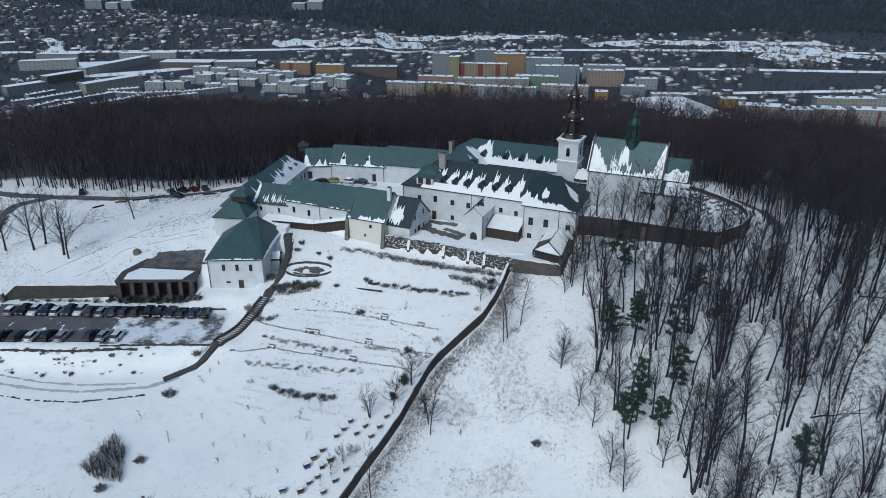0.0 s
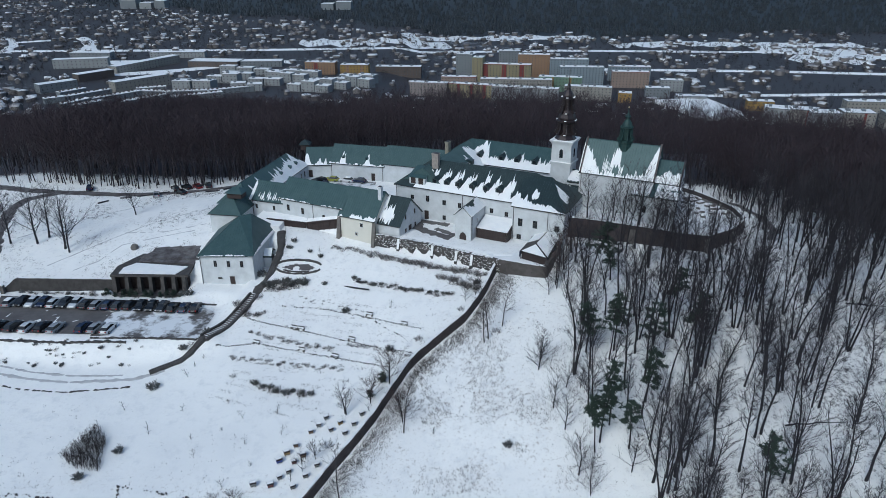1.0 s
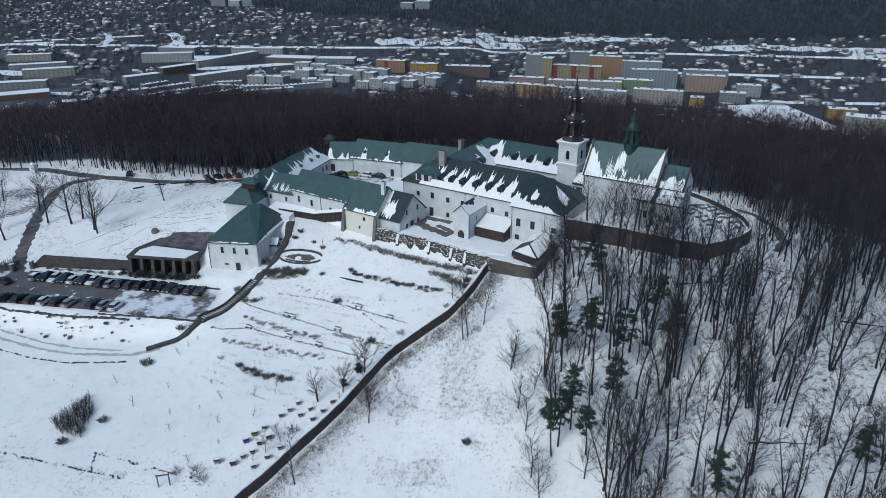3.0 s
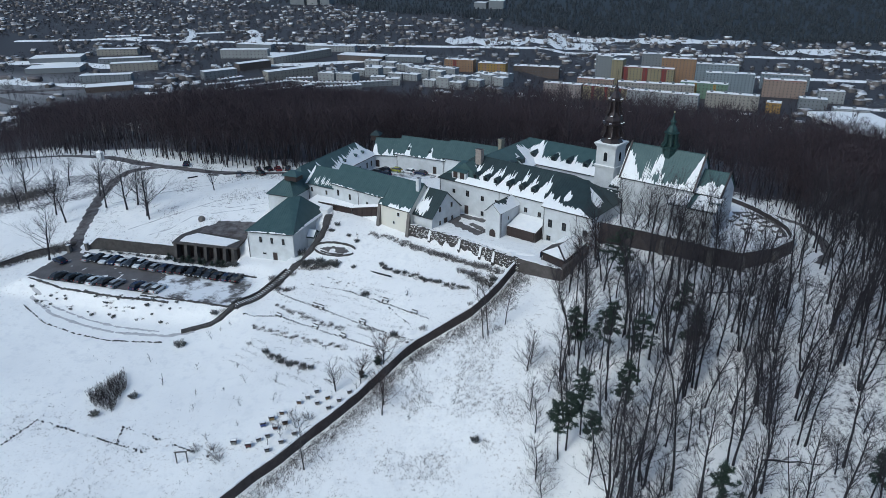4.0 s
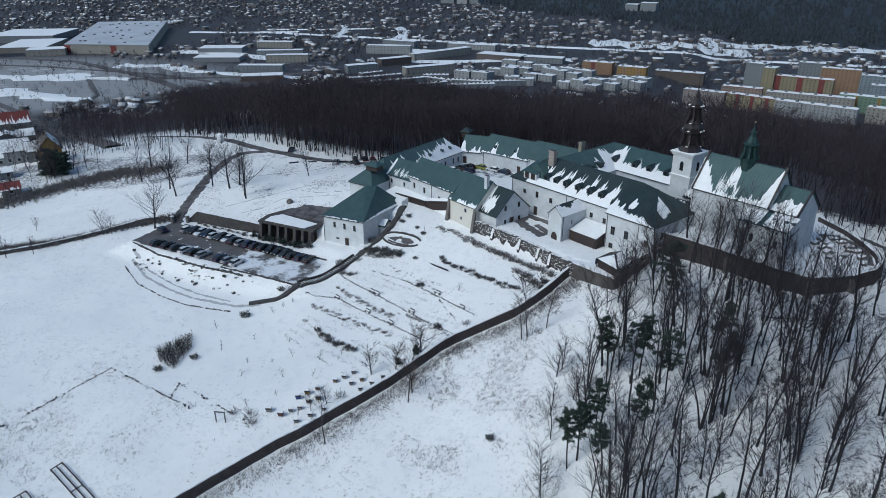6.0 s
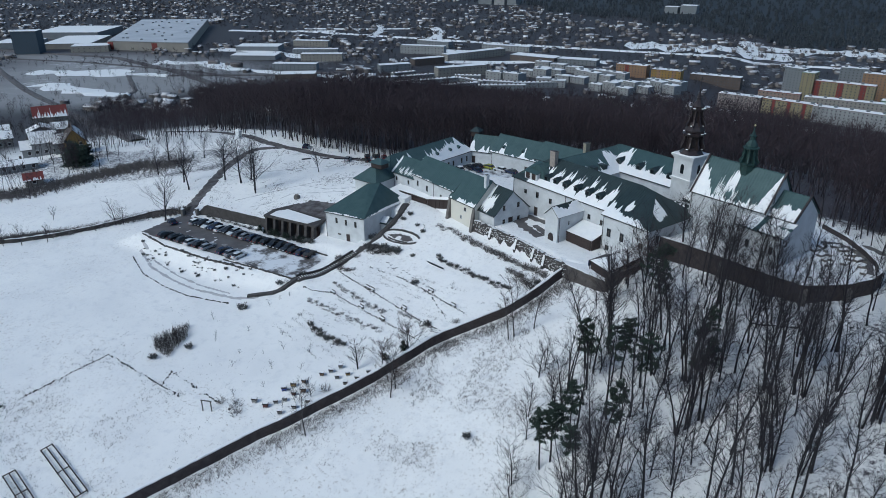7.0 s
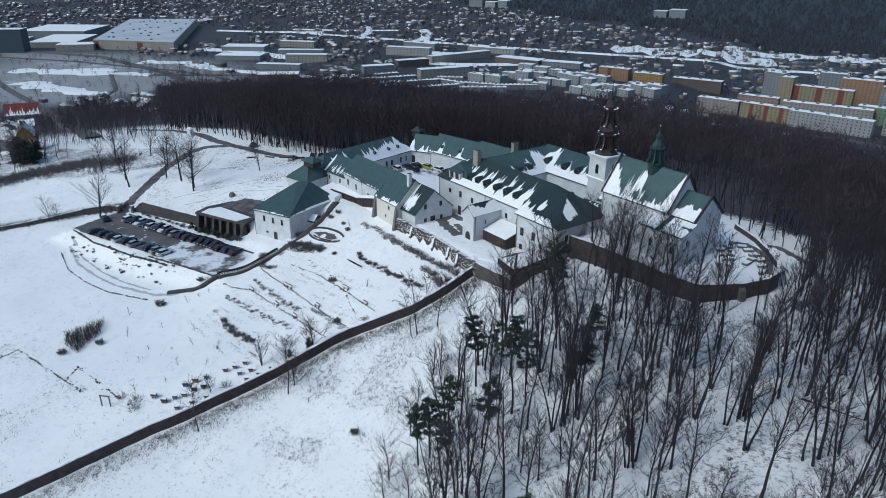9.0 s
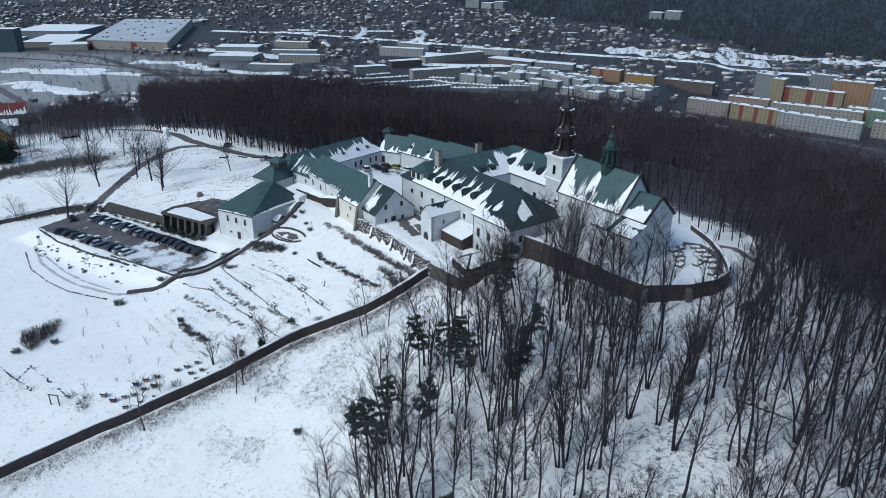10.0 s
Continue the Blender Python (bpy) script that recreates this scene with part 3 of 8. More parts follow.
# the entrance porch house and the canopy beside it
porch = Building("small gabled white porch house with an arched door", W(-55.2, 149.2), W(-55.2, 141.0), 4.0, -5.2, 1.5, 3.6, 0, 0, 0.5, roof=DARKROOF, over=0.25)
porch.snow(porch.back, lambda u: (0.0, 0.5 + 0.42 * abs(math.cos(3.3 * u))), seed=5, ragged=0.1)
porch.downpipe(0.4, "b")
porch.snow(porch.front, lambda u: (0.0, 0.2), seed=6)
s = Soup()
s.slab([Vector((0.0, 1.15, -4.9)), Vector((0.0, 2.85, -4.9)), Vector((0.0, 2.85, -3.6)), Vector((0.0, 2.55, -2.95)), Vector((0.0, 2.0, -2.65)), Vector((0.0, 1.45, -2.95)), Vector((0.0, 1.15, -3.6))], (0.06, 0, 0))
part("arched_door", s.mesh("arched_door", WOOD), porch.ob, "arched brown plank door", Matrix.Translation((porch.L, 0, 0)))
porch.window("b", 3.5, -1.0, 0.4, 1.0)

can = thing("canopy", "brown timber shelter with snow on its roof", "canopy", pose(*W(-51.0, 143.6), 0, 0, 0, -23.4))
part("roof", Soup().slab([Vector(q) for q in ((0, 0, -2.2), (7.9, 0, -2.2), (7.9, 5.5, -0.7), (0, 5.5, -0.7))], (0, 0, -0.18)).mesh("roof", WOOD), can)
part("snow", Soup().slab([Vector(q) for q in ((0.1, 0.1, -2.06), (7.8, 0.1, -2.06), (7.8, 5.4, -0.56), (0.1, 5.4, -0.56))], (0, 0, -0.12)).mesh("snow", SNOW), can, "smooth snow cover")
for i in range(26):
    part("plank", WIN("plank", 0.27, 2.5, WOOD, 0.05), can, "", pose(0.25 + i * 0.285, 0.12 + 0.01 * (i % 2), -4.9))
for x in (0.1, 3.9, 7.7):
    part("post", Soup().box(x - 0.09, 0.2, -5.1, x + 0.09, 0.38, -2.3).mesh("post", WOOD), can)
for i in range(7):
    part("side_plank", Soup().box(7.7, 0.4 + i * 0.55, -4.9, 7.78, 0.9 + i * 0.55, -2.2 + i * 0.14).mesh("side_plank", WOOD), can)

# the cream house by the forecourt
cream = Building("cream plastered house with a green roof and buttresses", W(-83.2, 134.6), W(-73.4, 134.6), 11.0, -9.0, -1.2, 4.6, 0, 0, 0.5, wall=CREAM, roof=GREEN)
gab = Building("white gabled house with a dark metal roof", W(-73.6, 136.0), W(-67.4, 136.0), 11.2, -7.5, -2.0, 3.3, 0, 0, 0.5, roof=DARKROOF)
cream.window("f", 6.2, -3.2, 0.7, 0.9)
cream.window("f", 4.6, -5.6, 0.5, 0.7)
for x in (-0.15, 9.7):
    s = Soup().add([(x - 0.45, 0, -9), (x + 0.45, 0, -9), (x + 0.45, -1.5, -9), (x - 0.45, -1.5, -9), (x - 0.45, 0, -1.6), (x + 0.45, 0, -1.6), (x + 0.45, -0.25, -2.2), (x - 0.45, -0.25, -2.2)],
                   [(3, 2, 6, 7), (0, 3, 7, 4), (2, 1, 5, 6), (7, 6, 5, 4)])
    part("buttress", s.mesh("buttress", STONE), cream.ob)
cream.snow(cream.front, lambda u: (0.0, 0.05 + 0.25 * max(0, u - 0.6)), seed=8, ragged=0.05)
gab.snow(gab.front, lambda u: (0.16, 0.56) if 0.08 < u < 0.62 else (0, 0), seed=9, ragged=0.2)
gab.snow(gab.front, lambda u: (0.5, 0.96) if u < 0.2 else (0, 0), seed=10, ragged=0.16)
chimney(cream, 9.3, 4.2, 2.0, 6.2, 0.9, 0.9)
for u, z in ((3.0, -1.2), (7.6, -1.2), (7.8, -4.8), (3.0, -4.8)):
    gab.window("r", u, z, 0.8, 1.3)
gab.door("r", 5.2, -5.6, 1.2, 2.2)

# ranges round the outer court
wing = Building("white wing with green metal roof and small windows", W(-101.5, 135.6), W(-83.0, 135.6), 9.0, -8.5, 0.1, 4.4, 0, 0, 0.5)
for u, z, h in ((2.2, -2.9, 1.6), (6.6, -3.2, 1.6), (12.9, -3.2, 0.8)):
    wing.window("f", u, z, 0.8, h)
low = Building("low corner wing with green metal roof", W(-110.6, 134.8), W(-101.3, 135.8), 8.5, -8.5, -1.4, 2.4, 0, 0, 0.5)
low.snow(low.front, lambda u: ((0.12, 0.42 + 0.2 * math.sin(40 * u)) if (u * 17) % 1 < 0.5 else (0, 0)) if 0.2 < u < 0.97 else ((0.0, 0.98) if u < 0.07 else (0, 0)), seed=12, ragged=0.12)
low.downpipe(0.5)
wing.downpipe(9.8)
wing.snow(wing.front, lambda u: (0.0, 0.035), seed=13, ragged=0.03)
for u in (1.6, 6.8):
    low.window("f", u, -3.6, 0.7, 1.2)
left = Building("long white range beside the outer court, green metal roof", (-47.9, 166.0), (-40.9, 202.0), 9.0, -8.0, -2.6, 1.9, 4.5, 4.5, 0.5)
left.snow(left.front, lambda u: (0.0, 0.97) if u > 0.86 else ((0.0, 0.34 + 0.85 * (u - 0.4)) if u > 0.4 else (0.0, 0.85 * max(0, 1 - abs(u - 0.3) / 0.04, 1 - abs(u - 0.17) / 0.04))), seed=14, ragged=0.12)
for x in (22.0, 28.0, 32.0):
    dormer(left, x, 2.0, 0.9, 0.9, 1.4, GREEN)
for u in (34.0, 31.5, 27.5, 25.2, 20.5, 18.0, 14.5):
    left.window("f", u, -5.6, 0.8, 1.7)
court = Building("white court range with green metal roof", (-41.2, 201.4), (-33.6, 201.9), 9.0, -8.0, -2.5, 1.8, 0, 0, 0.5)
court.snow(court.front, teeth([(0.05, 0.7, 0.1, 0.2), (0.55, 0.42, 0.1, 0.05), (0.75, 0.5, 0.08, 0.06)], 0.07), seed=15, ragged=0.06)
court2 = Building("white court range with green metal roof and small dormers", (-33.8, 201.6), (-17.2, 198.0), 9.5, -8.0, -1.8, 2.9, 0, 0, 0.5)
court3 = Building("white court range with green metal roof and a skylight", (-17.3, 198.1), (2.0, 192.6), 9.0, -8.0, -0.9, 3.6, 0, 0, 0.5)
court2.door("f", 13.6, -6.4, 1.0, 2.2)
court.door("f", 1.2, -6.4, 1.0, 2.2)
for x in (4.2, 11.6):
    dormer(court2, x, 1.9, 0.9, 0.9, 1.4, GREEN)
court2.snow(court2.front, teeth([(0.22, 0.6, 0.03, 0.08), (0.67, 0.55, 0.04, 0.09)]), seed=16, ragged=0.08)
court2.snow(court2.front, lambda u: (0.0, 0.04), seed=17, ragged=0.04)
court2.downpipe(0.3)
court2.downpipe(16.6)
lan2 = part("roof_lantern", Soup().box(-1.3, -1.3, 0.5, 1.3, 1.3, 2.2).mesh("roof_lantern", WOOD), court.ob, "dark roof lantern", Matrix.Translation((-1.0, 7.0, 0)))
part("lantern_roof", Soup().add([(-1.8, -1.8, 2.2), (1.8, -1.8, 2.2), (1.8, 1.8, 2.2), (-1.8, 1.8, 2.2), (0, 0, 3.6)], [(0, 1, 4), (1, 2, 4), (2, 3, 4), (3, 0, 4), (3, 2, 1, 0)]).mesh("lantern_roof", DARKROOF), lan2)
part("finial", Soup().box(-0.05, -0.05, 3.5, 0.05, 0.05, 5.2).box(-0.4, -0.05, 4.5, 0.4, 0.05, 4.6).mesh("finial", DARKMETAL), lan2)
court3.window("f", 12.0, -3.0, 0.8, 1.1)

# corner house with its lantern, outside the court
nw = Building("white corner house with green hipped roof and roof lantern", W(-116.0, 125.4), W(-108.2, 127.6), 9.0, -11.0, -3.0, 0.8, 3.9, 3.9, 0.5)
lan = part("lantern", Soup().box(-1.9, -1.5, 0.2, 1.9, 1.5, 1.7).mesh("lantern", WOOD), nw.ob, "dark louvred roof lantern", Matrix.Translation((5.6, 4.5, 0)))
part("lantern_roof", Soup().slab([Vector(q) for q in ((-2.4, -2.0, 1.7), (2.4, -2.0, 1.7), (2.4, 2.0, 1.7), (-2.4, 2.0, 1.7))], (0, 0, -0.1)).add([(-2.4, -2, 1.7), (2.4, -2, 1.7), (2.4, 2, 1.7), (-2.4, 2, 1.7), (-0.7, 0, 2.9), (0.7, 0, 2.9)], [(0, 1, 5, 4), (1, 2, 5), (2, 3, 4, 5), (3, 0, 4)]).mesh("lantern_roof", GREEN), lan)

# the gate house with its big hipped roof
gate = Building("white two-storey house with tall green hipped roof", (-53.8, 143.9), (-41.2, 143.8), 18.0, -15.5, -6.6, -1.0,
                corners=((0, 0, -6.8), (12.6, 0, -6.5), (13.2, 18.1, -7.0), (-0.8, 16.2, -7.0)), ridge=((6.7, 10.4, -1.0), (9.1, 12.4, -1.0)))
for u in (3.7, 6.8, 9.9):
    gate.window("f", u, -9.5, 0.75, 1.6)
gate.window("f", 4.4, -12.6, 1.0, 0.45)
gate.door("f", 7.3, -13.85, 1.0, 1.9)
gate.snow(gate.right, lambda u: (0.0, 0.07 + 0.36 * max(0.0, u - 0.2)), seed=21, ragged=0.07, step=0.16)
gate.snow(gate.right, lambda u: (0.0, 0.95 * max(0.0, 1 - abs(u - 0.93) / 0.12)), seed=23, ragged=0.1)
gate.snow(gate.front, lambda u: (0.0, 0.03), seed=22, ragged=0.02)
gate.downpipe(0.25)

# church and tower
church = Building("tall white church nave with steep green roof", W(-31.8, 161.0), W(-14.6, 161.0), 9.8, -3.0, 9.2, 16.3, 0, 0, 0.5, name="church", category="church", over=0.3)
church.snow(church.front, lambda u: (0.0, max(0.09, 0.93 - 3.1 * u)) if u < 0.86 else (0.0, min(0.97, 0.08 + (u - 0.86) * 9)), seed=31, ragged=0.06, step=0.13)
church.snow(church.front, lambda u: (0.30, 0.80 - abs(u - 0.47) * 4) if 0.40 < u < 0.52 else (0, 0), seed=32, ragged=0.12, step=0.13)
church.snow(church.front, lambda u: (0.11, 0.34) if 0.30 < u < 0.44 and (u * 61) % 1 < 0.6 else ((0.13, 0.26) if 0.52 < u < 0.57 else (0, 0)), seed=38, ragged=0.12, step=0.1)
pres = Building("white presbytery with lower green roof", W(-14.6, 161.9), W(-9.0, 161.9), 8.6, -3.0, 8.8, 13.1, 0, 0, 0.5, name="presbytery", category="church", over=0.25)
pres.snow(pres.front, lambda u: (0.0, min(0.8, 0.1 + 0.6 * u)), seed=33, ragged=0.1)
annex = Building("low white sacristy with snow-covered lean-to roof", W(-18.4, 157.4), W(-8.6, 157.4), 4.4, -3.0, 6.8, 8.6, 0, 0, 1.0, name="sacristy", category="building", over=0.3)
annex.snow(annex.front, lambda u: (0.04, 0.95) if u < 0.4 else ((0.02, 0.5) if u > 0.5 else (0, 0)), seed=34, ragged=0.12)
annex.snow(annex.front, lambda u: (0.66, 0.97) if u > 0.5 else (0, 0), seed=35, ragged=0.08)
for u in (3.0, 8.0):
    annex.window("f", u, 2.8, 0.8, 1.6)
annex.window("r", 2.0, 4.6, 0.6, 1.1)
# parapets on the gables
for b, x in ((church, church.L), (church, 0.0), (pres, pres.L)):
    s = Soup()
    for y0, y1 in ((-0.5, b.D / 2), (b.D + 0.5, b.D / 2)):
        z0, z1 = b.ze, b.zr + 0.3
        s.add([(x - 0.05, y0, z0), (x + 0.32, y0, z0), (x + 0.32, y1, z1), (x - 0.05, y1, z1), (x - 0.05, y0, z0 + 0.3), (x + 0.32, y0, z0 + 0.3), (x + 0.32, y1, z1 + 0.25), (x - 0.05, y1, z1 + 0.25)],
              [(0, 1, 2, 3), (4, 7, 6, 5), (0, 4, 5, 1), (1, 5, 6, 2), (2, 6, 7, 3), (3, 7, 4, 0)])
    part("gable_coping", s.mesh("gable_coping", DARKMETAL), b.ob, "dark metal coping")


def turned(name, label, spec, m, parent=None, n=8):
    """A turret from stages: (name, profile, material, label)."""
    for nm, prof, mat, lb in spec:
        part(nm, Soup().ring(prof, n, turn=math.pi / n).mesh(nm, mat), parent, lb, m)


def columns(name, parent, m, count, r, z0, z1, w, mat, start=0.0):
    """Slim square shafts in a ring."""
    data = Soup().box(-w / 2, -w / 2, z0, w / 2, w / 2, z1).mesh(name, mat)
    for k in range(count):
        a = start + k * 360 / count
        part(name, data, parent, "", m @ pose(r * math.cos(radians(a)), r * math.sin(radians(a)), 0, 0, 0, a))


def volutes(parent, m, count, r, z0, h, out, mat, start=0.0):
    """Scrolled brackets that lean against a drum."""
    s = Soup()
    prof = [(0.0, 0.0), (out, 0.0), (out * 1.15, h * 0.14), (out * 0.9, h * 0.3), (out * 0.45, h * 0.5), (out * 0.25, h * 0.78), (out * 0.42, h * 0.92), (out * 0.3, h), (0.0, h)]
    s.slab([Vector((x, -0.14, z)) for x, z in prof], (0, 0.28, 0))
    data = s.mesh("volute", mat)
    for k in range(count):
        a = start + k * 360 / count
        part("volute", data, parent, "", m @ pose(r * math.cos(radians(a)), r * math.sin(radians(a)), z0, 0, 0, a))


TM = Matrix.Translation((9.0, 4.9, 1.2)) @ Matrix.Diagonal((0.88, 0.88, 0.88, 1))
turned("turret", "", [
    ("turret_base", [(1.75, 14.3), (1.75, 17.2), (2.05, 17.35), (2.1, 17.7), (1.8, 17.9)], COPPER, "patinated turret base"),
    ("turret_lantern", [(0.85, 17.9), (0.85, 21.0)], COPPER, "open octagonal lantern"),
    ("turret_cornice", [(1.5, 21.0), (1.85, 21.2), (1.85, 21.45), (1.5, 21.6)], COPPER, ""),
    ("turret_cupola", [(1.4, 21.6), (1.35, 22.0), (1.0, 22.7), (0.6, 23.2), (0.55, 23.9), (0.8, 24.0), (0.8, 24.2), (0.45, 24.5), (0.2, 25.2), (0.05, 26.4)], COPPER, "green onion cupola"),
], TM, church.roof)
columns("turret_column", church.roof, TM, 8, 1.45, 17.8, 21.1, 0.32, COPPER, 22.5)
volutes(church.roof, TM, 8, 1.5, 17.8, 2.2, 0.7, COPPER, 22.5)
part("turret_ball", Soup().ring([(0.05, 26.3), (0.2, 26.45), (0.2, 26.65), (0.05, 26.8)], 8).mesh("turret_ball", material("gilt_ball", (0.5, 0.42, 0.25), 0.35, None, metal=0.8)), church.roof, "gilt ball on the turret", TM)
church.downpipe(0.4)
link = Building("low link between tower and church with snowy roof", (32.6, 164.6), (38.4, 162.3), 4.0, -3.0, 5.4, 7.4, 0, 0, 1.0, name="church_link", category="building", over=0.2, roof=DARKROOF)
link.snow(link.front, lambda u: (0.1, 0.9), seed=36, ragged=0.08)
vestry = Building("low vestry below the tower with snow on its roof", (27.6, 161.6), (35.0, 158.4), 4.2, -3.0, 3.0, 4.8, 0, 0, 1.0, name="vestry", category="building", over=0.25, roof=DARKROOF)
vestry.snow(vestry.front, lambda u: (0.12, 0.8) if u < 0.75 else (0, 0.2), seed=37, ragged=0.12)

tw = thing("bell_tower", "white bell tower with dark baroque helm", "tower", pose(31.95, 169.5, 0, 0, 0, -25.5))
tb = Soup().box(-2.5, -2.5, -4, 2.5, 2.5, 14.2)
part("wall", tb.mesh("wall", PLASTER), tw)
for steps in (((8.9, 9.2, 2.72), (9.2, 9.45, 2.85)), ((14.0, 14.3, 2.7), (14.3, 14.6, 2.85), (14.6, 14.85, 3.05))):
    s = Soup()
    for z0, z1, r in steps:
        s.box(-r, -r, z0, r, r, z1)
    part("cornice", s.mesh("cornice", PLASTER), tw)
part("snow", Soup().box(-2.6, -2.8, 9.45, 2.6, -2.5, 9.6).mesh("snow", SNOW), tw)
part("snow", Soup().box(-2.9, -2.9, 14.85, 2.9, 2.9, 14.98).mesh("snow", SNOW), tw)
for face in (0, 90, 180, 270):
    m = pose(0, 0, 0, 0, 0, face) @ pose(0, -2.5, 10.6)
    arch = [(-0.45, -0.04, 0), (0.45, -0.04, 0), (0.45, -0.04, 1.7), (0.32, -0.04, 2.05), (0, -0.04, 2.2), (-0.32, -0.04, 2.05), (-0.45, -0.04, 1.7)]
    o = part("belfry_opening", Soup().slab([Vector(q) for q in arch], (0, 0.06, 0)).mesh("belfry_opening", GLASS), tw, "dark arched belfry window", m)
    part("sill", Soup().box(-0.65, -0.2, -0.2, 0.65, 0.0, 0).mesh("sill", PLASTER), o)
HM = Matrix.Identity(4)
turned("helm", "", [
    ("helm_foot", [(2.75, 14.95), (2.5, 15.3), (1.95, 15.9), (1.9, 16.4)], DARKMETAL, "dark copper helm"),
    ("helm_drum", [(1.45, 16.4), (1.45, 19.0)], DARKMETAL, "open drum of the helm"),
    ("helm_cornice", [(2.0, 19.0), (2.55, 19.25), (2.6, 19.6), (2.1, 19.8)], DARKMETAL, ""),
    ("helm_dome", [(2.1, 19.8), (2.2, 20.3), (1.95, 21.0), (1.45, 21.6), (1.3, 22.0)], DARKMETAL, ""),
    ("helm_lantern", [(0.85, 22.0), (0.85, 24.6)], DARKMETAL, "upper open lantern"),
    ("lantern_cornice", [(1.3, 24.6), (1.65, 24.8), (1.65, 25.05), (1.3, 25.2)], DARKMETAL, ""),
    ("helm_spire", [(1.25, 25.2), (1.3, 25.6), (0.95, 26.3), (0.5, 26.9), (0.45, 27.4), (0.6, 27.5), (0.35, 27.9), (0.15, 28.7), (0.05, 30.4)], DARKMETAL, "slender dark spire"),
], HM, tw)
columns("helm_column", tw, HM, 8, 1.85, 16.3, 19.1, 0.36, DARKMETAL, 22.5)
volutes(tw, HM, 8, 1.95, 16.2, 2.6, 0.75, DARKMETAL, 22.5)
volutes(tw, HM, 8, 1.4, 21.3, 2.0, 0.75, DARKMETAL, 22.5)
columns("lantern_column", tw, HM, 8, 1.2, 21.9, 24.7, 0.26, DARKMETAL, 22.5)
part("cross", Soup().box(-0.05, -0.05, 30.2, 0.05, 0.05, 31.9).box(-0.45, -0.05, 31.2, 0.45, 0.05, 31.32).mesh("cross", DARKMETAL), tw, "iron cross on the spire")
dab = Soup().box(-0.3, -0.16, 0, 0.3, 0.16, 0.1).box(-0.14, -0.22, 0.02, 0.2, 0.1, 0.16).mesh("snow", SNOW)
for r_, z, skip in ((2.3, 19.62, 3), (1.5, 25.1, 3), (2.15, 16.1, 2), (1.7, 21.3, 2)):
    for k in range(8):
        if (k * 5) % skip != 1:
            a = math.pi / 8 + k * math.pi / 4 + 0.3 * math.sin(3 * k)
            part("snow", dab, tw, "snow caught on a ledge of the helm", pose(r_ * math.cos(a), r_ * math.sin(a), z, 0, 0, math.degrees(a) + 90))


# ---- walls, paths and the car park ----
def strip(points, step=1.0):
    """Evenly spaced places along a line of plan points."""
    out = []
    for (ax, ay), (bx, by) in zip(points, points[1:]):
        n = max(1, int(math.hypot(bx - ax, by - ay) / step))
        out += [(ax + (bx - ax) * i / n, ay + (by - ay) * i / n) for i in range(n)]
    return out + [points[-1]]


def sides(pts):
    out = []
    for i, p in enumerate(pts):
        a, b = pts[max(i - 1, 0)], pts[min(i + 1, len(pts) - 1)]
        d = Vector((b[0] - a[0], b[1] - a[1])).normalized()
        out.append((-d.y, d.x))
    return out


def wall_run(soup, points, half, top, foot, step=1.0, ragged=0.0, seed=1):
    """A wall along a plan line: top(x, y) and foot(x, y) give its heights."""
    r = random.Random(seed)
    pts = strip(points, step)
    nor = sides(pts)
    k = len(soup.v)
    for (x, y), (nx_, ny_) in zip(pts, nor):
        w = half * (1 + ragged * r.uniform(-1, 1))
        zt, zf = top(x, y) + ragged * r.uniform(-0.3, 0.3), foot(x, y)
        soup.v += [(x - nx_ * w * 1.15, y - ny_ * w * 1.15, zf), (x - nx_ * w, y - ny_ * w, zt), (x + nx_ * w, y + ny_ * w, zt), (x + nx_ * w * 1.15, y + ny_ * w * 1.15, zf)]
    for i in range(len(pts) - 1):
        a, b = k + i * 4, k + i * 4 + 4
        soup.f += [(a, b, b + 1, a + 1), (a + 1, b + 1, b + 2, a + 2), (a + 2, b + 2, b + 3, a + 3)]
    e = k + (len(pts) - 1) * 4
    soup.f += [(k, k + 1, k + 2, k + 3), (e + 3, e + 2, e + 1, e)]


def lie(points, half, up, mat, name, label, category, step=1.0, seed=2, ragged=0.15, kind="structure", level=None):
    """A path or road that lies on the ground."""
    r = random.Random(seed)
    pts = strip(points, step)
    v, f = [], []
    for (x, y), (nx_, ny_) in zip(pts, sides(pts)):
        for j in range(5):
            w = half * (j - 2) / 2 * (1 + (ragged * r.uniform(-1, 1) if j in (0, 4) else 0))
            q = at(x + nx_ * w, y + ny_ * w, up if 0 < j < 4 else -0.03)
            v.append(tuple(q) if level is None else (q.x, q.y, level + (up if 0 < j < 4 else -0.03)))
    for i in range(len(pts) - 1):
        for j in range(4):
            a = i * 5 + j
            f.append((a, a + 1, a + 6, a + 5))
    return thing(name, label, category, kind=kind, data=mesh(name, v, f, mat))


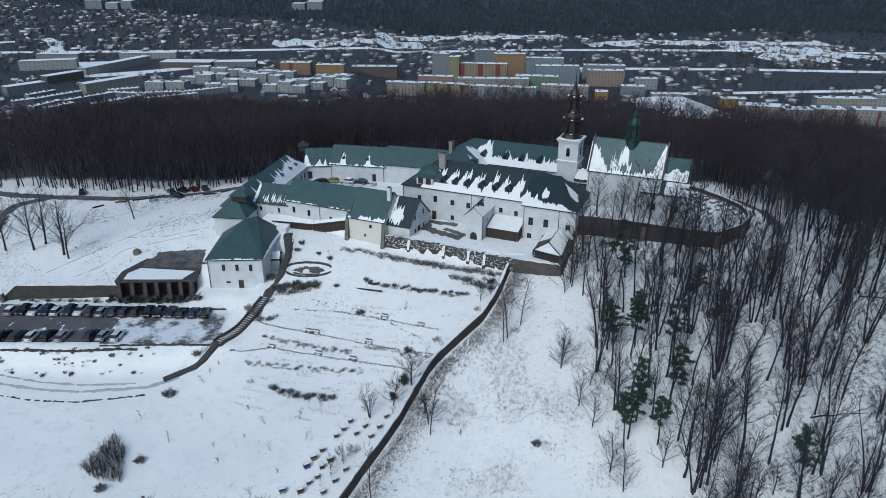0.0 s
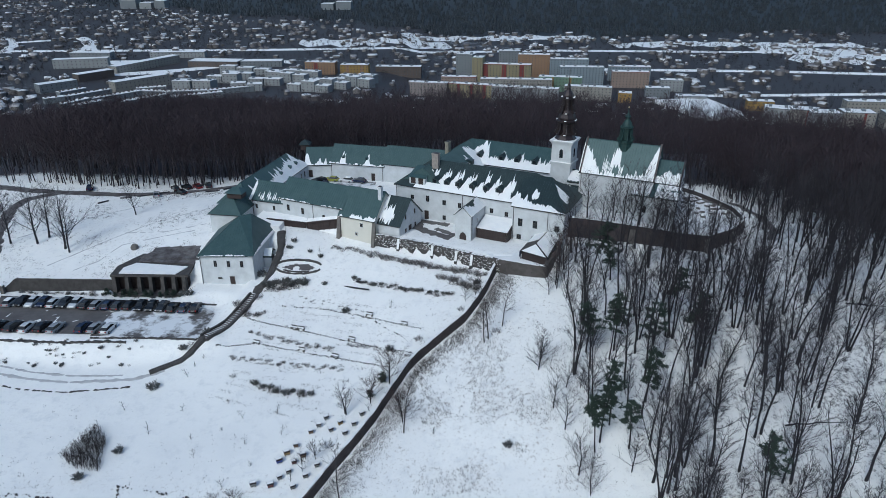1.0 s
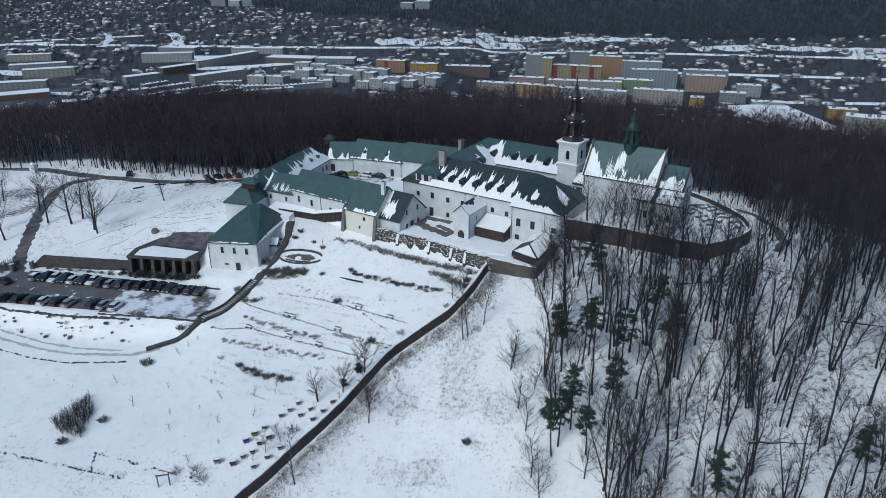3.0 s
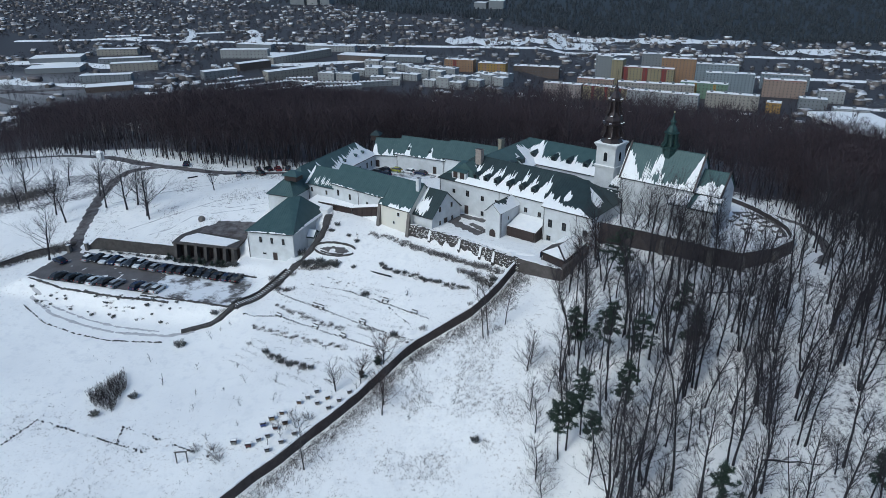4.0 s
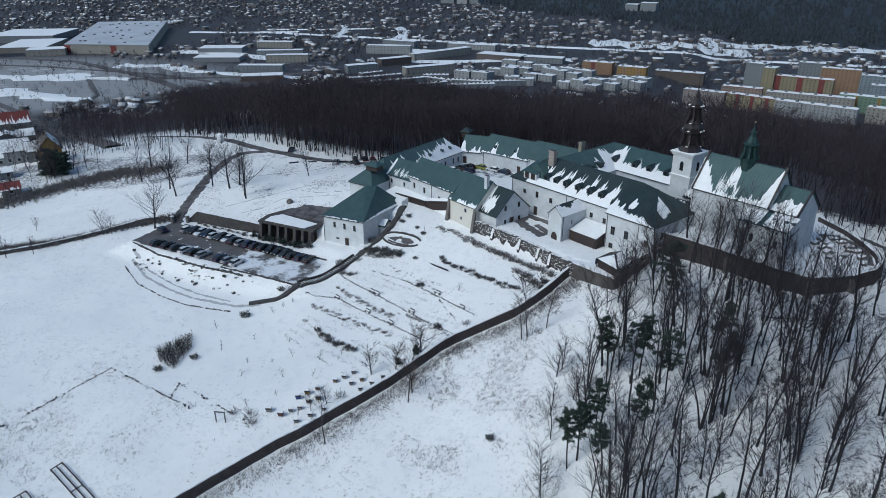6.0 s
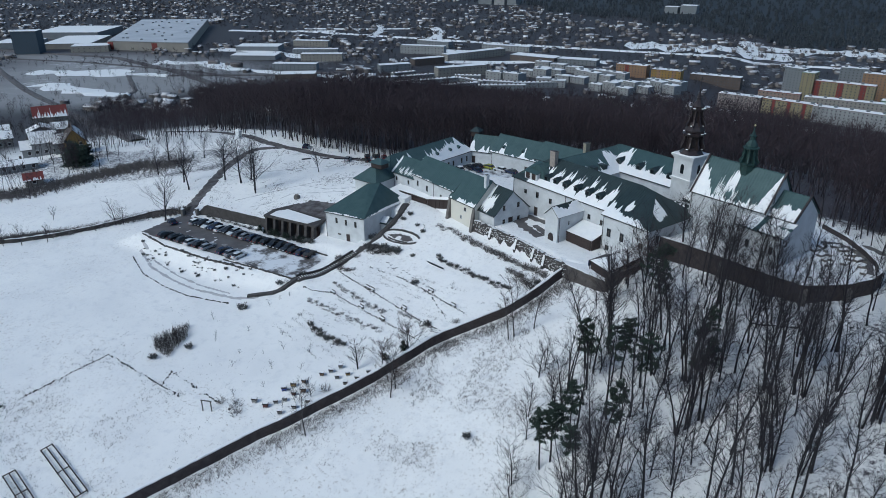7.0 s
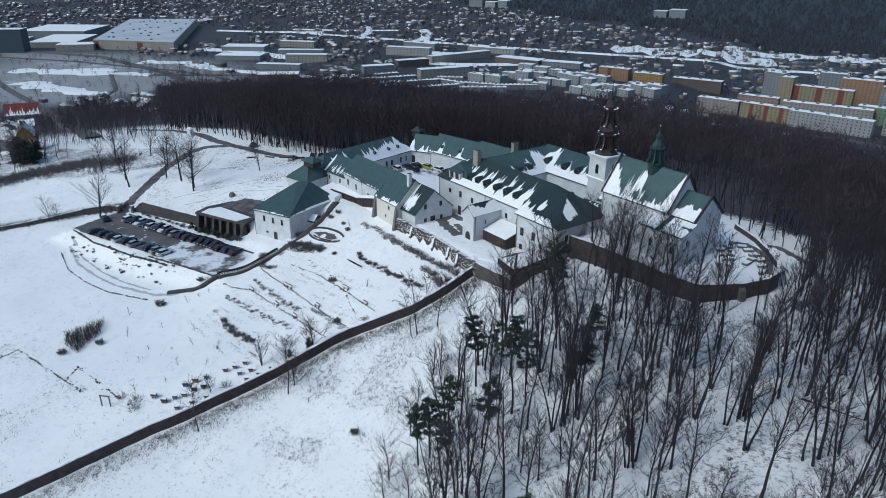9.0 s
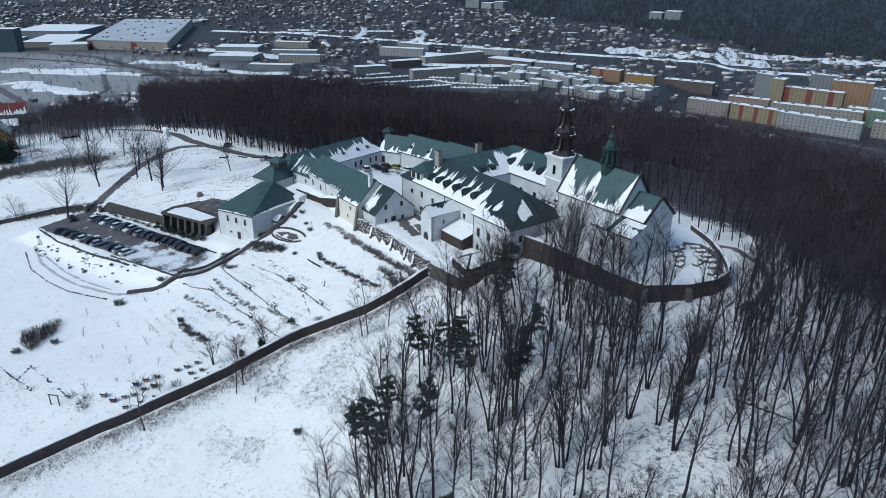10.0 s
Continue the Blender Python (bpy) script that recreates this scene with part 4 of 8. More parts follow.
def patch(plan, up, mat, name, label, category, edge=0.5, seed=3, step=1.2, level=None, ragged=0.8):
    """A ragged sheet on the ground, cut off where its plan ends."""
    xs, ys = [p[0] for p in plan], [p[1] for p in plan]
    v, f, ids = [], [], {}
    r = random.Random(seed)
    nx_, ny_ = int((max(xs) - min(xs)) / step) + 2, int((max(ys) - min(ys)) / step) + 2
    for j in range(ny_):
        for i in range(nx_):
            x, y = min(xs) + i * step, min(ys) + j * step
            wob = ragged * noise.noise(Vector((x * 0.3, y * 0.3, seed))) * 2
            if float(inside(np.array(x), np.array(y), plan, 0.01 + edge)) > 0.5 + 0.4 * wob:
                ids[i, j] = len(v)
                z = height(x, y) if level is None else level
                v.append((x, y, float(z) + up))
    for (i, j), a in ids.items():
        if (i + 1, j) in ids and (i, j + 1) in ids and (i + 1, j + 1) in ids:
            f.append((a, ids[i + 1, j], ids[i + 1, j + 1], ids[i, j + 1]))
    return thing(name, label, category, kind="structure", data=mesh(name, v, f, mat))


ground_at = lambda x, y: float(height(x, y))

# garden wall that runs down the slope
GARDEN = [(-46, 25), (-36, 44), (-28.2, 60.2), (-23.5, 70.4), (-19, 80), (-16.2, 84.5), (-13.5, 90.2), (-10.4, 95.8), (-8, 100.6), (-6, 105.5), (-3, 112.6), (-1.1, 115.5), (3.3, 120.4), (7.9, 125), (10.4, 129.4), (12, 132.6), (13.5, 136.7), (14.7, 139.8)]
s = Soup()
wall_run(s, GARDEN, 0.32, lambda x, y: ground_at(x, y) + 2.0, lambda x, y: ground_at(x, y) - 0.6, 1.0, 0.12, 5)
gw = thing("garden_wall", "long dark brick garden wall with snow on top", "wall", kind="structure", data=s.mesh("garden_wall", BRICK))
s = Soup()
pts = strip(GARDEN, 1.0)
wall_run(s, [(x + nx_ * 0.10, y + ny_ * 0.10) for (x, y), (nx_, ny_) in zip(pts, sides(pts))], 0.25, lambda x, y: ground_at(x, y) + 2.16, lambda x, y: ground_at(x, y) + 1.9, 1.0, 0.3, 6)
part("snow", s.mesh("snow", SNOW), gw, "snow cap")

# high retaining wall round the church terrace
TERRACE = [(29.5, 151.6), (36.5, 149.4), (45.1, 146.3), (54.3, 142.3), (60.0, 140.7), (66.7, 145.2), (70.8, 150.3), (71.9, 154.0), (71.6, 158.5), (69.6, 163.5), (66.0, 170.0), (61.0, 176.0)]
s = Soup()
wall_run(s, TERRACE, 0.45, lambda x, y: 1.45, lambda x, y: -9.0, 1.0, 0.05, 7)
rw = thing("retaining_wall", "high dark brick retaining wall below the church", "wall", kind="structure", data=s.mesh("retaining_wall", BRICK))
s = Soup()
for x, y, a in ((45.1, 145.6, -26), (54.3, 141.5, -24), (60.2, 139.9, 5), (67.3, 144.6, 45)):
    m = pose(x, y, 0, 0, 0, a)
    s.add([m @ Vector(p) for p in ((-0.6, 0.6, -7), (0.6, 0.6, -7), (0.6, -1.4, -7), (-0.6, -1.4, -7), (-0.6, 0.6, 0.9), (0.6, 0.6, 0.9), (0.6, -0.1, 0.3), (-0.6, -0.1, 0.3))], [(3, 2, 6, 7), (0, 3, 7, 4), (2, 1, 5, 6), (7, 6, 5, 4)])
    part("buttress", s.mesh("buttress", STONE), rw)
    s = Soup()
wall_run(s, TERRACE, 0.3, lambda x, y: 1.56, lambda x, y: 1.42, 1.0, 0.3, 8)
part("snow", s.mesh("snow", SNOW), rw, "snow cap")

thing("terrace_floor", "snow-covered floor of the church terrace", "ground", kind="structure", data=Soup().prism(TERRACE + [(50, 181), (34, 178)], -3.0, 0.43).mesh("terrace_floor", SNOW))

# stone bastion at the end of the garden wall
BX = [(15.3, 139.2), (20.5, 137.2), (25.2, 135.6), (28.8, 143.5), (29.9, 151.0)]
s = Soup()
wall_run(s, BX, 0.4, lambda x, y: -4.1 + 0.9 * float(ease(0, 1.2, x - 24.6)), lambda x, y: -10.5, 0.4, 0.04, 9)
bas = thing("bastion_wall", "dark stone bastion wall at the corner of the forecourt", "wall", kind="structure", data=s.mesh("bastion_wall", material("bastion_stone", (0.05, 0.043, 0.041), 0.9, (0.10, 0.09, 0.086), 0.7, 0.5, 0.05, 3.0)))
s = Soup()
wall_run(s, BX[:3], 0.3, lambda x, y: -3.98, lambda x, y: -4.12, 0.8, 0.3, 10)
part("snow", s.mesh("snow", SNOW), bas, "snow cap")
thing("bastion_floor", "snow-covered floor of the bastion", "ground", kind="structure", data=Soup().prism([(15.3, 139.4), (25.0, 136.0), (28.6, 143.6), (29.5, 151.0), (20, 151.5), (12.5, 143.0)], -6.5, -4.62).mesh("bastion_floor", SNOW))
# the store in the bastion: a low roof over its corner, open to the court
shed = thing("bastion_store", "low store with snow-covered hipped roof and blue tarpaulin", "shed")
A_, B_, C_, D_, R0, R1 = [Vector(q) for q in ((19.8, 140.4, -2.7), (25.5, 136.5, -2.7), (30.1, 150.4, -2.7), (25.0, 152.8, -2.7), (23.4, 141.8, -1.55), (26.9, 149.6, -1.45))]
s = Soup()
for poly in ((A_, B_, R0), (B_, C_, R1, R0), (D_, A_, R0, R1), (C_, D_, R1)):
    s.slab(list(poly), (0, 0, -0.14))
part("roof", s.mesh("roof", DARKMETAL), shed)
s = Soup()
lift_ = Vector((0, 0, 0.05))
for poly, k in (((A_, B_, R0), 0.86), ((B_, C_, R1, R0), 0.93), ((C_, D_, R1), 0.8)):
    c = sum(poly, Vector()) / len(poly)
    s.slab([c.lerp(q, k) + lift_ * 2.4 for q in poly], (0, 0, -0.13))
c = (D_ + A_ + R0 + R1) / 4
s.slab([c.lerp(q, 0.9) + lift_ * 2.4 for q in (D_, A_.lerp(D_, 0.35), R0.lerp(R1, 0.3), R1)], (0, 0, -0.13))
part("snow", s.mesh("snow", SNOW), shed, "smooth snow on the roof")
s = Soup()
for p, q in ((A_, B_), (D_, A_)):
    e = (q - p).normalized() * 0.35
    n_ = Vector((-e.y, e.x, 0))
    s.slab([p + e + n_ - Vector((0, 0, 0.14)), q - e + n_ - Vector((0, 0, 0.14)), q - e + n_ - Vector((0, 0, 2.0)), p + e + n_ - Vector((0, 0, 2.0))], n_ * 0.3)
part("wall", s.mesh("wall", WOOD), shed)
e = (A_ - D_).normalized()
n_ = Vector((e.y, -e.x, 0))
part("tarpaulin", Soup().slab([A_ - e * 4.2 + n_ * 0.06 - Vector((0, 0, 0.1)), A_ + n_ * 0.06 - Vector((0, 0, 0.1)), A_ + n_ * 0.12 - Vector((0, 0, 1.5)), A_ - e * 4.0 + n_ * 0.14 - Vector((0, 0, 1.3))], n_ * -0.05).mesh("tarpaulin", material("blue_tarpaulin", (0.035, 0.075, 0.16), 0.5, (0.06, 0.11, 0.22), 2, 0.5)), shed, "dark blue tarpaulin")
for q in (A_, D_.lerp(A_, 0.5)):
    part("post", Soup().box(-0.08, -0.08, -4.7, 0.08, 0.08, -2.8).mesh("post", WOOD), shed, "", Matrix.Translation((q.x + 0.3, q.y + 0.1, 0)))

# rough stone wall below the forecourt
FORE = [(-14.3, 152.9), (-7.8, 150.6), (0.4, 147.2), (6.0, 144.4), (9.5, 142.3), (15.2, 139.3)]
s = Soup()
wall_run(s, FORE, 0.45, lambda x, y: -4.4 - 0.05 * (x < -10), lambda x, y: ground_at(x, y) - 1.2 if ground_at(x, y) < -5 else -8.0, 0.7, 0.2, 12)
fw = thing("forecourt_wall", "rough dark stone wall below the forecourt", "wall", kind="structure", data=s.mesh("forecourt_wall", DARKSTONE))
for x, y in strip(FORE, 5.6)[1:-1]:
    m = pose(x, y, 0, 0, 0, -23)
    b = Soup().add([m @ Vector(p) for p in ((-0.35, 0.2, -9.5), (0.35, 0.2, -9.5), (0.35, -1.7, -9.5), (-0.35, -1.7, -9.5), (-0.35, 0.2, -4.5), (0.35, 0.2, -4.5), (0.35, -0.4, -4.6), (-0.35, -0.4, -4.6))], [(3, 2, 6, 7), (0, 3, 7, 4), (2, 1, 5, 6), (7, 6, 5, 4)])
    bt = part("buttress", b.mesh("buttress", DARKSTONE), fw)
    part("snow", Soup().slab([m @ Vector(p) for p in ((-0.3, -0.42, -4.52), (0.3, -0.42, -4.52), (0.28, -1.1, -6.9), (-0.28, -1.1, -6.9))], m.to_3x3() @ Vector((0, -0.1, 0.06))).mesh("snow", SNOW), bt, "snow on the sloping face")
r = random.Random(5)
STONES = [Soup().add([(-w, -0.2, -h), (w, -0.2, -h * 0.8), (w * 0.9, -0.2, h), (-w * 0.8, -0.2, h * 0.9), (-w * 0.8, -0.34, -h * 0.7), (w * 0.8, -0.36, -h * 0.6), (w * 0.7, -0.33, h * 0.8), (-w * 0.7, -0.35, h * 0.7)],
                     [(4, 5, 6, 7), (0, 1, 5, 4), (1, 2, 6, 5), (2, 3, 7, 6), (3, 0, 4, 7)]).mesh("stone", mt) for w, h, mt in ((0.34, 0.2, DARKSTONE), (0.24, 0.17, STONE), (0.42, 0.22, DARKSTONE), (0.2, 0.2, DARKSTONE))]
run = strip(FORE, 0.62)
s = Soup()
for x, y in run:
    foot = max(ground_at(x, y), -8.2)
    for k in range(5):
        z = -4.6 - 0.52 * k - r.uniform(0, 0.2)
        if z < foot - 0.2:
            continue
        m = pose(x + r.uniform(-0.2, 0.2), y - 0.22 + r.uniform(-0.05, 0.05), z, r.uniform(-10, 10), r.uniform(-9, 9), -23 + r.uniform(-12, 12))
        part("stone", STONES[r.randrange(4)], fw, "", m)
        for k2 in range(3):
            if r.random() < 0.5 + 0.5 * noise.noise(Vector((x * 0.5, z * 0.6, 4.0))):
                ox, oz, w2 = r.uniform(-0.35, 0.35), r.uniform(-0.2, 0.25), r.uniform(0.04, 0.15)
                s.box(ox - w2, -0.44, oz, ox + w2 * r.uniform(0.4, 1.6), -0.2, oz + r.uniform(0.04, 0.12), m)
for x, y in strip(FORE, 0.5):
    if r.random() < 0.8:
        s.box(-0.3, -0.25, 0, 0.3, 0.25, 0.1, pose(x + r.uniform(-0.2, 0.2), y + r.uniform(-0.2, 0.2), -4.4, 0, 0, r.uniform(0, 90)))
tagged(part("snow", s.mesh("snow", SNOW), fw, "snow caught on the stones"), kind="stuff")
lie([W(-68.5, 147.0), W(-66, 142.5), W(-60, 141.4), W(-56, 140.8)], 1.5, 0.06, ASPHALT, "forecourt_path", "wet grey path across the forecourt", "path", 0.8, 4, 0.2)
lie([W(-73, 148), W(-68.5, 147.4), W(-60, 147.9)], 1.2, 0.07, ASPHALT, "wall_path", "cleared wet path along the house wall", "path", 0.8, 5, 0.2)
lie([W(-62, 144.5), W(-58, 143.0), W(-52, 142.0)], 1.0, 0.08, ASPHALT, "porch_path", "wet grey path to the porch", "path", 0.8, 6, 0.3)

patch([(-37.5, 190), (-27, 192.5), (-20, 196), (-30, 199), (-39, 199)], 0.06, SLUSH, "court_slush", "thawing snow on the court's wet paving", "snow", 3.0, 21, 0.5, -6.4)
# the walled path round the church
lie([(61.0, 167), (64.5, 167.5), (68.0, 164.5), (70.0, 159), (70.2, 154)], 0.9, 0.05, ASPHALT, "terrace_path", "dark path along the terrace wall", "path", 0.8, 7, level=0.44)
lie([(61, 178), (70, 178), (77, 170), (79.5, 160), (79, 152), (76, 146)], 1.2, 0.06, ASPHALT, "outer_path", "cleared path outside the terrace wall", "path", 1.0, 9)

# the car park
patch([(-103.5, 125.0), (-97.0, 123.5), (-66, 123.5), (-49, 126.2), (-49, 128.0), (-64, 131.0), (-66, 138), (-100, 139.5), (-104.5, 136)], 0.05, ASPHALT, "car_park", "wet asphalt car park with snow at its edges", "car park", 2.0, 4, 0.3, -16.0)
patch([(-70.5, 124.0), (-62, 122.8), (-48.6, 123.6), (-47.6, 127.6), (-50, 134.4), (-69.5, 135.6)], 0.09, SLUSH, "slush", "thawing snow and wheel ruts on the asphalt", "snow", 4.0, 14, 0.3, -16.0)
CPW = [(-101.5, 141.6), (-97.3, 142.6), (-88.6, 142.6), (-74.5, 142.8)]
s = Soup()
wall_run(s, CPW, 0.35, lambda x, y: -12.6 - 2.6 * float(ease(0, 4, -97.3 - x)), lambda x, y: -16.6, 1.0, 0.05, 14)
cw = thing("car_park_wall", "dark stone retaining wall behind the car park", "wall", kind="structure", data=s.mesh("car_park_wall", DARKSTONE))
s = Soup()
wall_run(s, [(-97.3, 142.7), (-74.5, 142.9)], 0.28, lambda x, y: -12.5, lambda x, y: -12.64, 1.0, 0.3, 15)
part("snow", s.mesh("snow", SNOW), cw)
KERB = [(-100, 139.2), (-74, 138.4), (-48.5, 137.2)]
s = Soup()
wall_run(s, KERB, 0.16, lambda x, y: -15.72, lambda x, y: -16.3, 1.0, 0.1, 16)
thing("kerb", "low dark stone kerb along the parked cars", "kerb", kind="structure", data=s.mesh("kerb", DARKSTONE))
for k, (pl, hh) in enumerate((([(-70, 122.0), (-48, 122.8), (-46.0, 124.6)], 0.16), ([(-103, 123.4), (-92, 121.4), (-74, 120.6), (-62, 121.0)], 0.12))):
    s = Soup()
    wall_run(s, pl, 0.2, lambda x, y: ground_at(x, y) + hh, lambda x, y: ground_at(x, y) - 0.3, 0.6, 0.5, 17 + k)
    thing("bank_edging", "low edging of dark stones in the snow", "edging", kind="structure", data=s.mesh("bank_edging", DARKSTONE))

# open-fronted hall with pillars beside the car park
hall = thing("pillared_hall", "low stone hall with dark bays and snow on its flat roof", "building", pose(-74.2, 142.6, 0, 0, 0, 1.5))
part("roof", Soup().slab([Vector(q) for q in ((-0.6, -0.4, -11.3), (17.6, -0.2, -11.3), (17.2, 9.5, -10.7), (3.0, 10.5, -10.7), (-0.6, 4.0, -11.0))], (0, 0, -0.55)).mesh("roof", DARKSTONE), hall)
part("roof_edge", Soup().slab([Vector(q) for q in ((3.6, 6.0, -10.72), (17.3, 5.0, -10.85), (16.8, 9.6, -10.62), (3.4, 10.2, -10.6))], (0, 0, -0.12)).mesh("roof_edge", MUD), hall, "bare wet strip of the roof")
part("snow", Soup().slab([Vector(q) for q in ((1.2, 0.3, -11.14), (14.6, 0.0, -11.12), (16.4, 3.6, -10.86), (3.4, 5.4, -10.8), (1.2, 3.0, -10.95))], (0, 0, -0.14)).mesh("snow", SNOW), hall)
# this slab and the back wall are coloured dark to imitate the bays' shade
part("floor", Soup().box(0, -1.6, -16.5, 17.0, 3.0, -15.8).mesh("floor", MUD), hall, "floor of the bays, coloured dark for their shade")
part("back_roof", Soup().slab([Vector(q) for q in ((3.2, 8.0, -10.55), (20.0, 6.6, -10.6), (20.0, 11.4, -10.2), (6.0, 12.6, -10.2))], (0, 0, -0.7)).mesh("back_roof", MUD), hall, "bare wet roof strip")
part("back_wall", Soup().box(0, 1.7, -16.4, 17.0, 2.2, -11.6).mesh("back_wall", WOOD), hall)
for x in (0.0, 3.0, 5.9, 8.6, 11.4, 14.0, 16.4):
    b = Soup().add([(x - 0.5, 0.2, -16.4), (x + 0.5, 0.2, -16.4), (x + 0.5, -0.9, -16.4), (x - 0.5, -0.9, -16.4), (x - 0.4, 0.9, -11.7), (x + 0.4, 0.9, -11.7), (x + 0.4, -0.1, -11.7), (x - 0.4, -0.1, -11.7), (x - 0.5, 1.0, -16.4), (x + 0.5, 1.0, -16.4)],
                   [(3, 2, 6, 7), (0, 3, 7, 4), (2, 1, 5, 6), (7, 6, 5, 4), (8, 0, 4), (1, 9, 5)])
    part("pillar", b.mesh("pillar", DARKSTONE), hall)
part("side_wall", Soup().box(-0.6, 0, -16.4, 0.2, 4, -11.6).mesh("side_wall", DARKSTONE), hall)
patch([(-69.5, 152.5), (-57.5, 151.0), (-57.8, 155.5), (-70, 156.5)], 0.05, MUD, "hall_apron", "bare wet asphalt behind the hall", "apron", 0.5, 8, 0.3)
b = Soup()
b.ring([(0.9, 0), (1.0, 0.5), (0.85, 1.0), (0.5, 1.35), (0.1, 1.45)], 7)
thing("boulder", "grey boulder with snow on top in the field", "boulder", Matrix.Translation(at(-75.5, 157.0, -0.1)), data=b.mesh("boulder", STONE))

# stone stairs up to the gate house
STAIR = [(-54.8, 114.6), (-49.6, 118.2), (-46.4, 123.2), (-43.4, 128.6), (-41.3, 133.0), (-39.6, 137.5)]
st = thing("garden_stairs", "dark stone stairway with snow on its treads", "stairs", kind="structure")
s = Soup()
wall_run(s, STAIR[:3], 0.55, lambda x, y: ground_at(x, y) + 0.5, lambda x, y: ground_at(x, y) - 0.4, 0.8, 0.1, 21)
part("ramp", s.mesh("ramp", DARKSTONE), st)
for off in (-0.95, 0.95):
    s = Soup()
    pts = strip(STAIR[2:], 0.8)
    wall_run(s, [(x + a * off, y + c * off) for (x, y), (a, c) in zip(pts, sides(pts))], 0.2, lambda x, y: ground_at(x, y) + 0.55, lambda x, y: ground_at(x, y) - 0.4, 0.8, 0.15, 22)
    part("cheek_wall", s.mesh("cheek_wall", DARKSTONE), st)
tread = Soup().box(-0.85, -0.3, -0.3, 0.85, 0.3, 0.22).mesh("tread", DARKSTONE)
tsnow = Soup().box(-0.7, -0.02, 0.2, 0.75, 0.16, 0.26).mesh("snow", SNOW)
pts = strip(STAIR[2:], 0.6)
for (x, y), (a, c) in zip(pts, sides(pts)):
    m = Matrix.Translation(at(x, y)) @ pose(0, 0, 0, 0, 0, math.degrees(math.atan2(c, a)) + 180)
    t = part("tread", tread, st, "", m)
    part("snow", tsnow, t)

# ramp and stairs that climb along the gate house
RAMP = [(-39.0, 140.5), (-37.6, 145.0), (-37.0, 150.0), (-37.4, 155.0), (-38.5, 159.5)]
lie(RAMP, 1.1, 0.25, DARKSTONE, "gate_ramp", "dark wet stone ramp beside the gate house", "ramp", 0.7, 31, 0.1)
lie([(-41.6, 132.6), (-40.4, 135.6), (-39.4, 138.4), (-38.9, 141.0)], 1.3, 0.2, DARKSTONE, "stair_landing", "dark wet landing between stairway and ramp", "path", 0.6, 33, 0.35)
for off, label in ((-1.2, "iron railing with posts along the ramp"),):
    rail = thing("ramp_railing", label, "railing")
    s = Soup()
    pts = strip(RAMP[1:], 1.2)
    prev = None
    for (x, y), (a, c) in zip(pts, sides(pts)):
        p = at(x + a * off, y + c * off)
        part("post", Soup().box(-0.04, -0.04, 0, 0.04, 0.04, 1.1).mesh("post", DARKMETAL), rail, "", Matrix.Translation(p))
        if prev is not None:
            tube(s, prev + Vector((0, 0, 1.05)), p + Vector((0, 0, 1.05)), 0.04, 0.04, 4)
            tube(s, prev + Vector((0, 0, 0.6)), p + Vector((0, 0, 0.6)), 0.025, 0.025, 4)
        prev = p
    part("handrail", s.mesh("handrail", DARKMETAL), rail)

# side door of the gate house, with its small roof
pd = part("side_porch", Soup().box(0, -1.7, -0.6, 1.7, 1.7, 3.0).mesh("side_porch", PLASTER), gate.ob, "small arched side porch", pose(12.9, 8.6, -12.7, 0, 0, 2))
arch = [(1.72, -0.85, 0.1), (1.72, 0.85, 0.1), (1.72, 0.85, 1.9), (1.72, 0.6, 2.5), (1.72, 0.0, 2.85), (1.72, -0.6, 2.5), (1.72, -0.85, 1.9)]
part("arched_door", Soup().slab([Vector(q) for q in arch], (0.05, 0, 0)).mesh("arched_door", WOOD), pd)
for sy in (-1, 1):
    part("porch_roof", Soup().slab([Vector(q) for q in ((-0.1, 0, 4.3), (2.1, 0, 4.3), (2.1, sy * 2.15, 2.85), (-0.1, sy * 2.15, 2.85))], (0, 0, -0.1)).mesh("porch_roof", DARKROOF), pd)
part("snow", Soup().slab([Vector(q) for q in ((0.0, -0.15, 4.3), (1.9, -0.15, 4.3), (1.9, -1.95, 3.08), (0.0, -1.95, 3.08))], (0, 0, 0.1)).mesh("snow", SNOW), pd)

# oval garden bed with low stone rims
cx, cy = -31.2, 145.8
bed = thing("garden_bed", "oval garden bed with low stone rims under thin snow", "garden bed", kind="structure")
for rx_, ry_, lo, hi, zz in ((5.7, 2.3, 2, 15, 0.4), (5.5, 2.2, 17, 31, 0.3), (4.4, 1.5, 19, 28, 0.16)):
    s = Soup()
    wall_run(s, [(cx + rx_ * math.cos(a * 0.2), cy + ry_ * math.sin(a * 0.2) - 0.08 * rx_ * math.cos(a * 0.2)) for a in range(lo, hi)], 0.16, lambda x, y: ground_at(x, y) + zz, lambda x, y: ground_at(x, y) - 0.4, 0.5, 0.3, 41)
    part("rim", s.mesh("rim", DARKSTONE), bed)
patch([(cx - 3.9, cy + 0.2), (cx - 1.5, cy - 0.9), (cx + 2.4, cy - 1.2), (cx + 4.2, cy - 0.6), (cx + 2.5, cy + 0.7), (cx - 1, cy + 1.2)], 0.06, ASPHALT, "bed_floor", "bare wet paving in the oval bed", "garden bed", 0.4, 6, 0.3)

